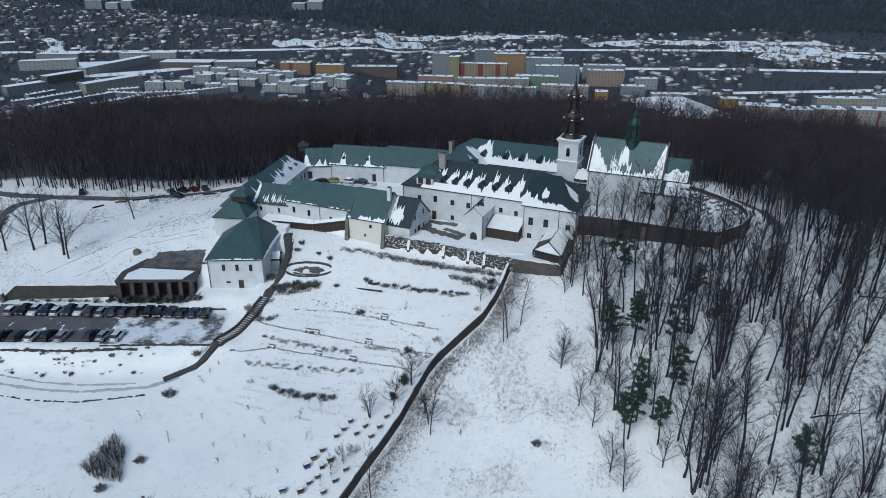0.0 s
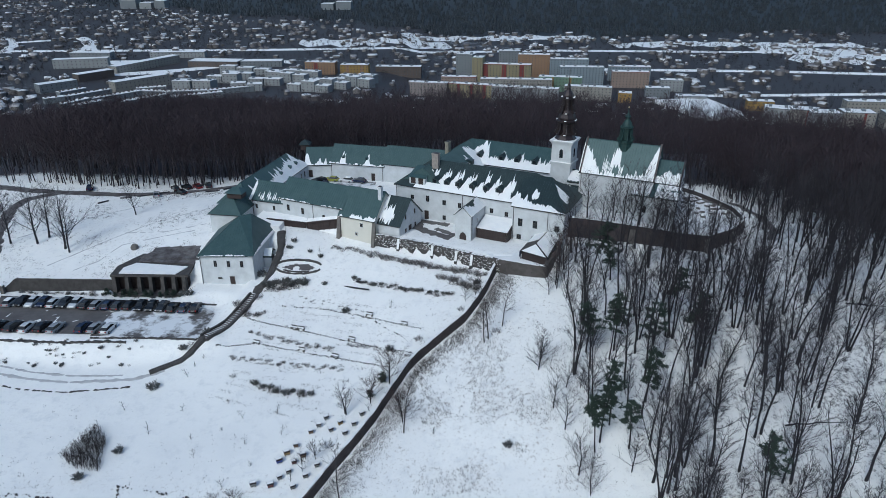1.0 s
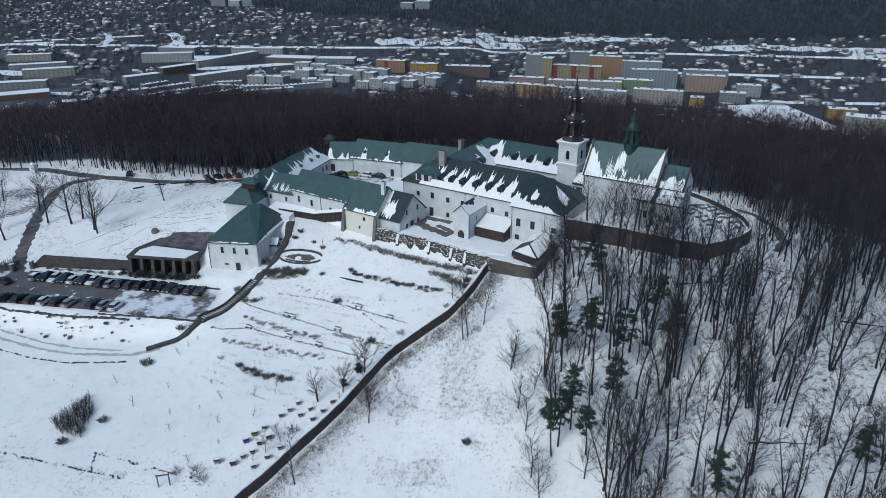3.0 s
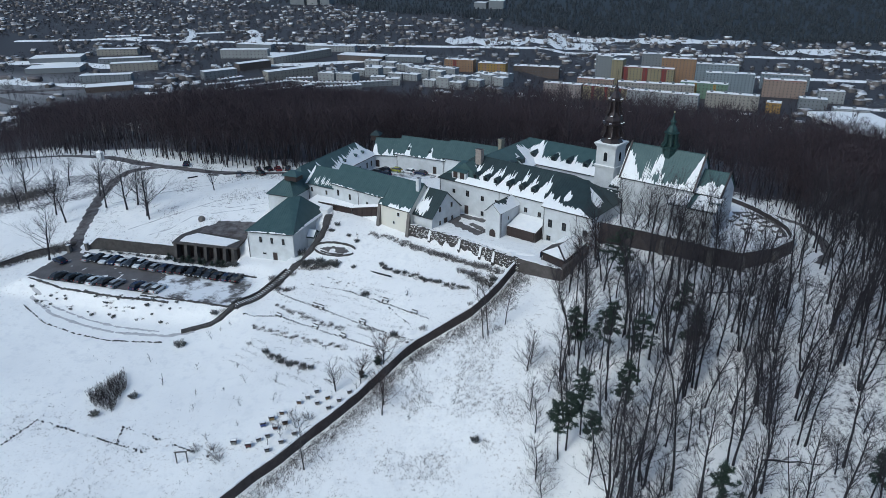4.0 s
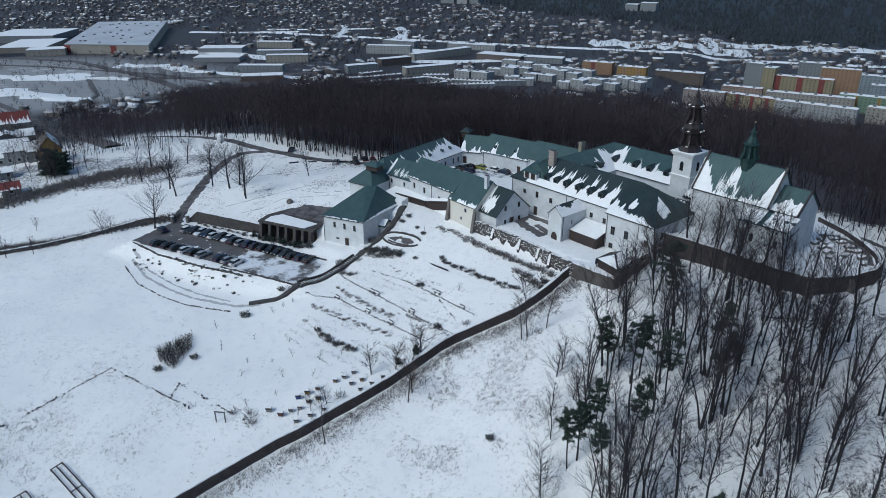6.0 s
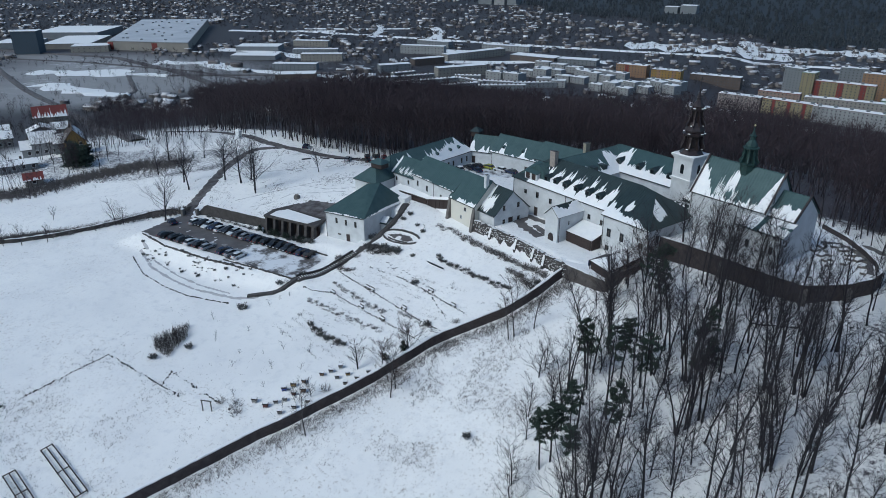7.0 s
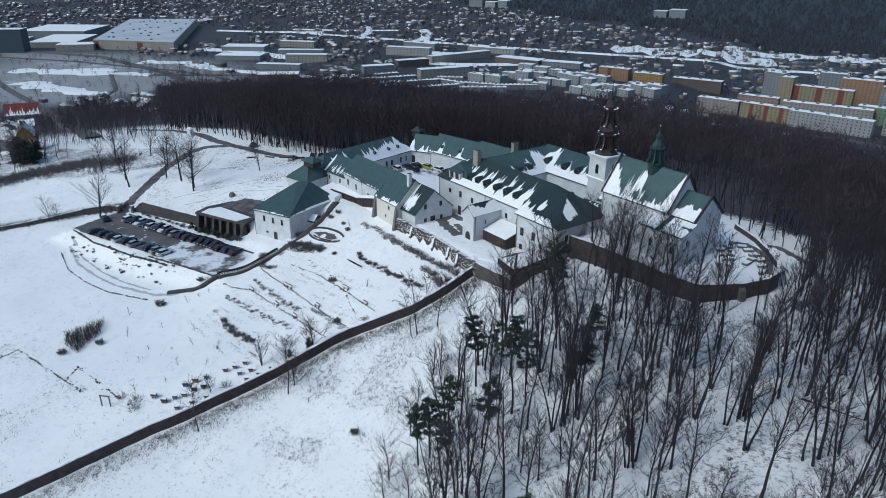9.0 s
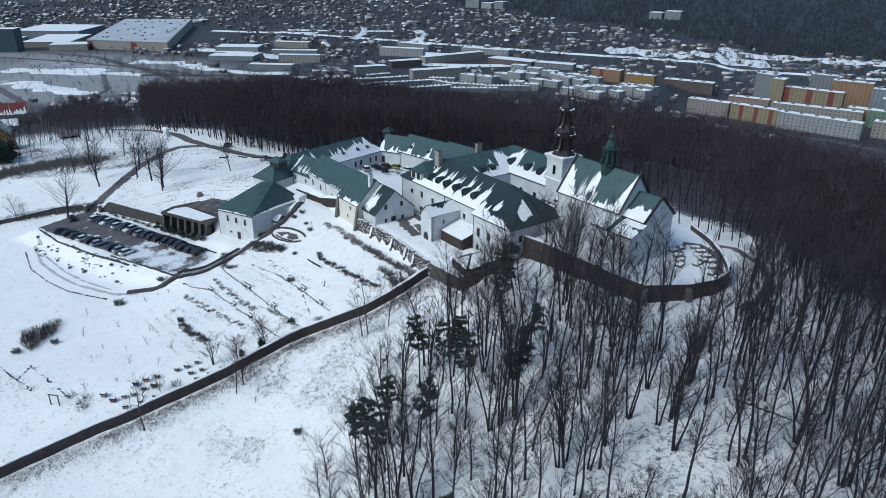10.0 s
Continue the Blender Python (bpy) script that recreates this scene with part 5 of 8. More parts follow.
# covered timber walkway between gate house and cream house
EDGE = [Vector((-44.4, 163.0, -4.95)), Vector((-32.4, 160.2, -4.8)), Vector((-23.4, 156.9, -2.4))]
wk = thing("covered_walkway", "dark timber covered walkway with snowy slatted roof", "walkway", kind="structure")
for a, b, deep0, deep1 in ((EDGE[0], EDGE[1], 4.5, 2.0), (EDGE[1], EDGE[2], 2.0, 1.4)):
    d = (b - a)
    ln = d.length
    nrm = Vector((-d.y, d.x, 0)).normalized()
    rise = Vector((0, 0, 0.8))
    top = [a, b, b + nrm * deep1 + rise, a + nrm * deep0 + rise]
    part("roof", Soup().slab(top, (0, 0, -0.16)).mesh("roof", WOOD), wk)
    part("snow", Soup().slab([a.lerp(top[3], 0.12) + Vector((0, 0, 0.1)), b.lerp(top[2], 0.12) + Vector((0, 0, 0.1)), top[2] + Vector((0, 0, 0.1)), top[3] + Vector((0, 0, 0.1))], (0, 0, -0.1)).mesh("snow", SNOW), wk)
    turn = math.degrees(math.atan2(d.y, d.x))
    for i in range(int(ln / 0.42)):
        q = a.lerp(b, (i + 0.5) * 0.42 / ln) + nrm * 0.4
        part("plank", WIN("walk_plank", 0.4, 2.3, WOOD, 0.05), wk, "", pose(q.x, q.y, q.z - 2.45 + 0.03 * (i % 2), 0, 0, turn))
        if i % 4 == 0:
            part("post", WIN("walk_post", 0.16, 2.5, WOOD, 0.12), wk, "", pose(q.x, q.y, q.z - 2.55, 0, 0, turn))
        if ln < 12.6 and i > 12 and i % 2 and a.z < -4.9:
            p = a.lerp(b, i * 0.42 / ln)
            part("slat", Soup().slab([p + Vector((0, 0, 0.13)), p + d.normalized() * 0.2 + Vector((0, 0, 0.13)), p + d.normalized() * 0.5 + nrm * 0.75 + Vector((0, 0, 0.3)), p + d.normalized() * 0.3 + nrm * 0.75 + Vector((0, 0, 0.3))], (0, 0, -0.05)).mesh("slat", WOOD), wk)
    s = Soup()
    s.slab([a + nrm * 0.5 - Vector((0, 0, 2.3)), b + nrm * 0.5 - Vector((0, 0, 2.3)), b - nrm * 0.6 - Vector((0, 0, 5.5)), a - nrm * 0.6 - Vector((0, 0, 3.5))], (0, 0, -1.5))
    part("snow_bank", s.mesh("snow_bank", SNOW), wk)
thing("link_roof", "low link building with snow-covered roof", "building", pose(*W(-107.5, 128.0), 0, 0, 0, -23.4), data=Soup().slab([Vector(q) for q in ((0.5, -0.5, -5.6), (8.5, 3.0, -5.6), (8.0, 6.5, -4.9), (0.5, 7.0, -4.0))], (0, 0, -4.5)).mesh("link_roof", SNOW))

# road from the car park up to the wood, and along its edge
lie([(-101.5, 136.5), (-104.2, 140), (-107.7, 146), (-113.3, 157), (-119.5, 170), (-124.5, 184), (-125, 192), (-118, 197.5)], 2.0, 0.08, MUD, "gate_road", "muddy brown road with wheel tracks in the snow", "road", 1.0, 51, 0.06)
lie([(-235, 238), (-188, 226), (-150, 211), (-130, 201), (-118, 198), (-97, 197.5), (-75, 201), (-55, 209), (-30, 216), (0, 214)], 2.0, 0.12, MUD, "forest_road", "muddy road along the edge of the wood", "road", 1.5, 52, 0.06)
lie([(-99, 119.2), (-89, 114.4), (-79, 112.4), (-70, 111.6), (-57.6, 112.9), (-52, 115.4)], 0.5, 0.05, material("trodden_snow", (0.5, 0.5, 0.52), 0.8, (0.35, 0.34, 0.34), 0.8, 0.5), "wheel_track", "trodden wheel track in the snow", "track", 0.8, 53, 0.5)
lie([(-101, 121.4), (-90, 116.8), (-79, 114.4), (-70, 113.6), (-60, 114.0)], 0.35, 0.04, bpy.data.materials["trodden_snow"], "wheel_track", "trodden wheel track in the snow", "track", 0.8, 54, 0.5)
s = Soup()
wall_run(s, [(-98, 115.8), (-88, 111.0), (-78, 109.2), (-69, 108.8), (-57, 110.6)], 0.14, lambda x, y: ground_at(x, y) + 0.07, lambda x, y: ground_at(x, y) - 0.3, 0.5, 0.6, 55)
thing("track_edging", "row of dark stones along the wheel track", "edging", kind="structure", data=s.mesh("track_edging", DARKSTONE))
for k, pl in enumerate(([(-96, 152), (-88, 160), (-78, 169), (-66, 176)], [(-88, 149.5), (-83, 153), (-80, 159.5), (-71, 161.5), (-62, 163)], [(-112, 166), (-100, 176), (-86, 186)], [(-82, 166), (-70, 164), (-60, 166)])):
    lie(pl, 0.2, 0.03, bpy.data.materials["trodden_snow"], "foot_track", "faint trodden track across the snowy slope", "track", 0.8, 150 + k, 0.6)
LOWWALL = [(-104.5, 139.8), (-110.0, 139.4), (-114.0, 137.0), (-118.2, 129.6), (-123.4, 121.4), (-129.5, 113.6), (-136.5, 107.2), (-146, 101)]
s = Soup()
wall_run(s, LOWWALL, 0.3, lambda x, y: ground_at(x, y) + 1.1, lambda x, y: ground_at(x, y) - 0.5, 1.0, 0.2, 56)
lw = thing("boundary_wall", "low dark stone boundary wall on the slope", "wall", kind="structure", data=s.mesh("boundary_wall", DARKSTONE))
s = Soup()
wall_run(s, LOWWALL[1:], 0.22, lambda x, y: ground_at(x, y) + 1.2, lambda x, y: ground_at(x, y) + 1.05, 1.0, 0.4, 57)
part("snow", s.mesh("snow", SNOW), lw, "snow cap")
for x, y in ((-104.6, 139.0), (-100.6, 141.0)):
    g_ = thing("gate_post", "square stone gate post with snow cap", "gate post", Matrix.Translation(at(x, y, -0.2)), "posts of the car park gate")
    part("shaft", Soup().box(-0.4, -0.4, 0, 0.4, 0.4, 2.3).mesh("shaft", STONE), g_)
    part("snow", Soup().box(-0.45, -0.45, 2.3, 0.45, 0.45, 2.45).mesh("snow", SNOW), g_)
post = thing("wayside_shrine", "white pillar shrine beside the forest road", "shrine", Matrix.Translation(at(-149.0, 206.0)))
part("pillar", Soup().box(-1.0, -0.8, -0.3, 1.0, 0.8, 3.2).mesh("pillar", PLASTER), post)
part("cap", Soup().add([(-1.2, -1, 3.2), (1.2, -1, 3.2), (1.2, 1, 3.2), (-1.2, 1, 3.2), (0, 0, 4.0)], [(0, 1, 4), (1, 2, 4), (2, 3, 4), (3, 0, 4), (3, 2, 1, 0)]).mesh("cap", SNOW), post)

# old foundations and a frame in the lower meadow
for k, pl in enumerate(([(-72, 58), (-68.6, 67), (-67.4, 73), (-65, 83.8), (-55.5, 83.0), (-46.5, 82.1), (-33.3, 81.2)], [(-48.2, 86.2), (-38, 84.6), (-29.0, 83.2)], [(-48.2, 86.2), (-46.5, 82.1)])):
    s = Soup()
    r = random.Random(60 + k)
    for x, y in strip(pl, 0.34):
        if noise.noise(Vector((x * 0.25, y * 0.25, 3.0))) > -0.2 and r.random() < 0.8:
            w = r.uniform(0.06, 0.2)
            s.box(-w, -w * 0.7, -0.2, w, w * 0.7, r.uniform(0.08, 0.25), Matrix.Translation(at(x + r.uniform(-0.2, 0.2), y + r.uniform(-0.2, 0.2))) @ pose(0, 0, 0, 0, 0, r.uniform(0, 180)))
    tagged(thing("foundation_stones", "line of old foundation stones showing through the snow", "stones", data=s.mesh("foundation_stones", DARKSTONE)), kind="stuff")
for x, y in ((-32.6, 81.2),):
    fr = thing("timber_frame", "dark timber frame standing in the meadow", "frame", Matrix.Translation(at(x, y)) @ pose(0, 0, 0, 0, 0, 20), "timber frames in the meadow")
    for a in (-0.9, 0.9):
        part("post", Soup().box(a - 0.08, -0.08, -0.2, a + 0.08, 0.08, 2.2).mesh("post", GREYWOOD), fr)
    part("beam", Soup().box(-1.1, -0.08, 2.2, 1.1, 0.08, 2.36).mesh("beam", GREYWOOD), fr)

def timber_rack(ax, ay, bx, by):
    """Three long rails on short crosspieces, lying in the snow."""
    rack = thing("long_timber_frame", "long low timber frame lying in the meadow snow", "frame", None, "timber frames in the meadow")
    d = Vector((bx - ax, by - ay, 0)).normalized()
    n_ = Vector((-d.y, d.x, 0))
    for off, hh in ((0.0, 0.5), (1.0, 0.4), (2.0, 0.5)):
        q = Soup()
        run = [at(ax + (bx - ax) * f / 10 + n_.x * off, ay + (by - ay) * f / 10 + n_.y * off, hh) for f in range(11)]
        for a, b in zip(run, run[1:]):
            tube(q, a, b, 0.12, 0.12, 4)
        part("rail", q.mesh("rail", WOOD), rack)
    for f in (0, 0.5, 1.0):
        x, y = ax + (bx - ax) * f, ay + (by - ay) * f
        a, b = at(x, y, 0.45), at(x + n_.x * 2, y + n_.y * 2, 0.45)
        q = Soup()
        tube(q, a, b, 0.1, 0.1, 4)
        tube(q, a, a - Vector((0, 0, 0.7)), 0.1, 0.1, 4)
        tube(q, b, b - Vector((0, 0, 0.7)), 0.1, 0.1, 4)
        part("crosspiece", q.mesh("crosspiece", WOOD), rack)


timber_rack(-52.0, 59.9, -37.2, 56.4)
timber_rack(-52.1, 53.0, -40.4, 50.2)

# terrace lines across the garden
LINES = [([(-17.4, 130.9), (-9, 127.6), (-0.5, 124.1)], 71), ([(-39.1, 130.4), (-34.1, 128.7), (-21.5, 124.5), (-9.6, 120.1), (-1.6, 117.5)], 72), ([(-43.5, 122.0), (-35.4, 123.0), (-25.6, 120.1), (-16.1, 117.3), (-5.4, 113.9)], 73),
         ([(-33, 134.0), (-22, 132.2), (-12, 128.6), (-4, 121.8)], 74)]
for pl, seed in LINES:
    s = Soup()
    r = random.Random(seed)
    for x, y in strip(pl, 0.26):
        if r.random() < (0.88 if seed < 74 else 0.45):
            w = r.uniform(0.06, 0.19)
            s.box(-w, -w * 0.5, -0.2, w, w * 0.5, r.uniform(0.05, 0.17), Matrix.Translation(at(x + r.uniform(-0.15, 0.15), y + r.uniform(-0.15, 0.15))) @ pose(0, 0, 0, 0, 0, r.uniform(0, 180)))
    tagged(thing("terrace_edging", "row of dark stones edging a garden terrace", "edging", data=s.mesh("terrace_edging", DARKSTONE)), kind="stuff")


# ---- trees ----
def limb(wood, p, d, length, r0, r1, bends, rr, n=4, droop=0.0, wander=0.13):
    """A bent, tapering limb; returns the places and directions along it."""
    out = [(p.copy(), d.copy(), r0)]
    step = length / bends
    for i in range(bends):
        d = (d + Vector((rr.uniform(-1, 1), rr.uniform(-1, 1), rr.uniform(-0.6, 0.8) - droop)) * wander).normalized()
        q = p + d * step
        a, b = r0 + (r1 - r0) * i / bends, r0 + (r1 - r0) * (i + 1) / bends
        tube(wood, p, q, a, b, n)
        wood.f.pop()
        wood.f.pop()
        p = q
        out.append((p.copy(), d.copy(), b))
    return out


def twig(soup, p, d, length, w, rr):
    side = d.cross(Vector((rr.uniform(-1, 1), rr.uniform(-1, 1), rr.uniform(-1, 1)))).normalized() * w
    up = d.cross(side).normalized() * w
    soup.add([p - side, p + side, p + up, p + d * length], [(0, 1, 3), (1, 2, 3), (2, 0, 3)])


def hair(soup, p, d, length, w, rr):
    """The finest twigs, one sliver each."""
    side = d.cross(Vector((rr.uniform(-1, 1), rr.uniform(-1, 1), rr.uniform(-1, 1)))).normalized() * w
    soup.add([p - side, p + side, p + d * length], [(0, 1, 2)])


def bare_tree(seed, h, r0, crown_from=0.4, count=18, spread=0.3, rise=0.9, subs=5, twigs=5, sides_=5, lean=0.05, stems=1, tw=0.01, droop=0.0, lift=0.25):
    """A leafless tree: one or more stems, limbs that curve upwards, branches and fine twigs."""
    rr = random.Random(seed)
    wood, fine = Soup(), Soup()
    paths = []
    turn = rr.uniform(0, 6.28)
    for k in range(stems):
        a = turn + k * 6.28 / stems + rr.uniform(-0.4, 0.4)
        out = (rr.uniform(0.06, 0.16) if stems > 1 else rr.uniform(0, lean))
        d = Vector((math.cos(a) * out, math.sin(a) * out, 1)).normalized()
        p = Vector((math.cos(a), math.sin(a), 0)) * (r0 * 0.9 if stems > 1 else 0) + Vector((0, 0, -0.4))
        hh = h * (1.0 if k == 0 else rr.uniform(0.72, 0.95))
        rad = r0 * (1.0 if stems == 1 else 0.72)
        path, bends = [(p.copy(), d.copy(), rad)], 9
        bow = (rr.uniform(-0.02, 0.02), rr.uniform(-0.02, 0.02))
        for i in range(bends):
            d = (d + Vector((rr.uniform(-1, 1) * 0.085 + bow[0], rr.uniform(-1, 1) * 0.085 + bow[1], 0.03))).normalized()
            q = p + d * (hh / bends)
            f0, f1 = i / bends, (i + 1) / bends
            ra, rb = rad * (1.25 if i == 0 else 1.0) * (1 - f0) ** 0.8 + 0.018, rad * (1 - f1) ** 0.8 + 0.018
            tube(wood, p, q, ra, rb, sides_)
            wood.f.pop()
            wood.f.pop()
            p = q
            path.append((p.copy(), d.copy(), rb))
        paths.append((path, hh))
    for path, hh in paths:
        n = max(6, int(count / stems ** 0.7))
        for i in range(n):
            f = crown_from + (0.98 - crown_from) * (i + rr.random()) / n
            k = min(int(f * (len(path) - 1)), len(path) - 2)
            p = path[k][0].lerp(path[k + 1][0], f * (len(path) - 1) - k)
            a = i * 2.4 + rr.uniform(-0.7, 0.7)
            bd = Vector((math.cos(a), math.sin(a), rise * rr.uniform(0.5, 1.3))).normalized()
            ln = hh * spread * (1.2 - 0.85 * f) * rr.choice((0.45, 0.7, 0.9, 1.0, 1.2, 1.55))
            rb = min(max(path[k][2] * 0.42, 0.02), 0.02 + 0.011 * ln)
            br = [(p.copy(), bd.copy())]
            for j in range(3):
                bd = (bd + Vector((rr.uniform(-0.26, 0.26), rr.uniform(-0.26, 0.26), lift * rr.uniform(0.3, 1.3) - droop * 0.3))).normalized()
                q = p + bd * (ln / 3)
                if j == 2:
                    hair(wood, p, bd, ln * 0.45, rb * 0.45 + 0.003, rr)
                else:
                    tube(wood, p, q, rb * (1 - j * 0.3), rb * (0.7 - j * 0.3) + 0.004, 3)
                    wood.f.pop()
                    wood.f.pop()
                p = q
                br.append((p.copy(), bd.copy()))
            for j in range(subs):
                g = (0.25 + 0.75 * (j + rr.random()) / subs) * 3
                kk = min(int(g), 2)
                q = br[kk][0].lerp(br[kk + 1][0], g - kk)
                sd = (br[kk][1] + Vector((rr.uniform(-1, 1), rr.uniform(-1, 1), rr.uniform(-0.25, 0.7) - droop)) * 0.62).normalized()
                sl = ln * rr.uniform(0.28, 0.55) * (1.15 - 0.25 * g / 3)
                hair(fine, q, sd, sl, tw * 1.7, rr)
                for m_ in range(twigs):
                    e = q + sd * (sl * rr.uniform(0.15, 0.95))
                    td = (sd + Vector((rr.uniform(-1, 1), rr.uniform(-1, 1), rr.uniform(-0.3, 0.8) - droop)) * 0.7).normalized()
                    hair(fine, e, td, sl * rr.uniform(0.35, 0.8), tw, rr)
    return wood, fine


def pine_tree(seed, h, low=0.52, boughs=22, wide=0.18, clump=24):
    """A tall pine: bare trunk with a few dead stubs, and a ragged, gappy crown of needle clumps."""
    rr = random.Random(seed)
    wood, fine = Soup(), Soup()
    path = limb(wood, Vector((0, 0, -0.4)), Vector((rr.uniform(-0.05, 0.05), rr.uniform(-0.05, 0.05), 1)), h, 0.2, 0.05, 8, rr, 5, 0.0, 0.07)
    for i in range(7):
        f = rr.uniform(0.25, low)
        k = min(int(f * 8), 7)
        p = path[k][0].lerp(path[k + 1][0], f * 8 - k)
        a = rr.uniform(0, 6.28)
        hair(wood, p, Vector((math.cos(a), math.sin(a), rr.uniform(-0.3, 0.4))).normalized(), rr.uniform(0.6, 1.8), 0.03, rr)
    for i in range(boughs):
        f = low + (1 - low) * (i + rr.random()) / boughs
        k = min(int(f * 8), 7)
        p = path[k][0].lerp(path[k + 1][0], f * 8 - k)
        a = i * 2.4 + rr.uniform(-0.8, 0.8)
        ln = h * wide * (1.5 - f) * rr.uniform(0.45, 1.35)
        bd = Vector((math.cos(a), math.sin(a), rr.uniform(-0.1, 0.35))).normalized()
        br = limb(wood, p, bd, ln, 0.05, 0.015, 2, rr, 3)
        for j in range(6):
            c = br[0][0].lerp(br[-1][0], rr.uniform(0.3, 1.05)) + Vector((rr.uniform(-1, 1), rr.uniform(-1, 1), rr.uniform(-0.2, 0.35))) * 0.45
            for m_ in range(clump):
                td = Vector((rr.gauss(0, 1), rr.gauss(0, 1), rr.gauss(0.35, 0.55))).normalized()
                hair(fine, c + td * 0.08, td, rr.uniform(0.35, 0.75), 0.075, rr)
    return wood, fine


def bush(seed, rad, h, count, w=0.02, low=0.15):
    rr = random.Random(seed)
    fine = Soup()
    for i in range(count):
        a, q = rr.uniform(0, 6.28), rad * math.sqrt(rr.random())
        p = Vector((q * math.cos(a) * 0.6, q * math.sin(a) * 0.6, rr.uniform(-0.1, low * h)))
        d = Vector((math.cos(a) * q / rad * 0.8 + rr.uniform(-0.4, 0.4), math.sin(a) * q / rad * 0.8 + rr.uniform(-0.4, 0.4), rr.uniform(0.5, 1.1))).normalized()
        ln = h * rr.uniform(0.5, 1.0)
        hair(fine, p, d, ln, w * 1.7, rr)
        for k in range(3):
            e = p + d * ln * rr.uniform(0.3, 0.9)
            hair(fine, e, (d + Vector((rr.uniform(-1, 1), rr.uniform(-1, 1), rr.uniform(-0.4, 0.6)))).normalized(), ln * rr.uniform(0.25, 0.5), w * 1.2, rr)
    return fine


def stock(pairs, bark, fine_mat, crown="crown"):
    return [(w.mesh("trunk", bark), f.mesh(crown, fine_mat)) for w, f in pairs]


SLIM_SOUPS = [bare_tree(100 + i, h, r, cf, 28, 0.27, 1.2, 6, 5, tw=0.0185, lean=0.09) for i, (h, r, cf) in enumerate(((17, 0.17, 0.28), (19, 0.20, 0.36), (15, 0.15, 0.22), (18, 0.18, 0.42), (20, 0.22, 0.32), (16, 0.15, 0.2), (18.5, 0.17, 0.46), (16.5, 0.19, 0.3)))]
SLIM = stock(SLIM_SOUPS, BARK, TWIG)
FORKED = stock([bare_tree(120 + i, h, 0.24, 0.3, 36, 0.28, 1.1, 6, 5, stems=k, tw=0.0185) for i, (h, k) in enumerate(((17, 2), (18, 3), (15.5, 2), (17, 3)))], BARK, TWIG)
BROAD = stock([bare_tree(140 + i, h, r, 0.2, 30, 0.42, 0.85, 8, 6, tw=0.011, lift=0.2) for i, (h, r) in enumerate(((12, 0.22), (13, 0.25), (11, 0.2), (10.5, 0.2)))], BARK, TWIG)
BIRCHES = stock([bare_tree(160 + i, h, 0.12, 0.22, 24, 0.26, 1.1, 6, 6, tw=0.013, droop=0.35) for i, h in enumerate((12.5, 14, 11.5))], BIRCH, PALETWIG)
YOUNG = stock([bare_tree(180 + i, h, 0.085, 0.12, 26, 0.42, 1.0, 7, 6, tw=0.010) for i, h in enumerate((6.5, 5.5, 7.5))], BARK, PALETWIG)
RUSSET = stock([bare_tree(185 + i, h, 0.13, 0.14, 34, 0.46, 0.8, 8, 8, tw=0.0125) for i, h in enumerate((8.0, 7.0))], BARK, RUSSETTWIG)
FROSTED = stock([bare_tree(260 + i, h, 0.2, 0.25, 26, 0.36, 0.9, 6, 4, tw=0.02) for i, h in enumerate((14, 12))], BARK, FROSTTWIG)
APPLE = stock([bare_tree(190 + i, 5.6, 0.17, 0.25, 20, 0.55, 0.7, 7, 6, stems=2, tw=0.015) for i in range(2)], BARK, TWIG)
PINES = stock([pine_tree(200 + i, h) for i, h in enumerate((15, 13, 16.5, 14))], BARK, NEEDLES)
SAPLING = stock([bare_tree(220 + i, h, 0.03, 0.2, 9, 0.45, 1.1, 3, 3, sides_=3, tw=0.008) for i, h in enumerate((1.9, 1.5, 2.3))], BARK, PALETWIG)
YOUNGPINE = stock([pine_tree(240 + i, 4.2, 0.1, 20, 0.28, 14) for i in range(2)], BARK, NEEDLES)

tr = random.Random(77)


def plant(kind, x, y, label, scale=1.0, name="tree", category="tree", group="", turn=None, up=0.0):
    trunk, crown = kind[tr.randrange(len(kind))]
    ob = thing(name, label, category, Matrix.Translation(at(x, y, up)) @ pose(0, 0, 0, 0, 0, tr.uniform(0, 360) if turn is None else turn) @ Matrix.Diagonal((scale, scale, scale * tr.uniform(0.94, 1.06), 1)), group)
    part("trunk", trunk, ob)
    part("crown", crown, ob)
    return ob


def left_edge(y):
    """Where the near wood begins, as x for each y."""
    return float(np.interp(y, [50, 70, 86, 96, 104, 112, 122, 130, 138, 150], [44, 38, 33.5, 31.5, 28, 26, 27, 28, 31, 40]))


def in_terrace(x, y):
    return float(inside(np.array(x), np.array(y), [(29, 152.5), (60, 139.4), (68.5, 144.2), (73.5, 150.5), (73.3, 158), (70, 169), (50, 182), (34, 180)], 0.1)) > 0.5


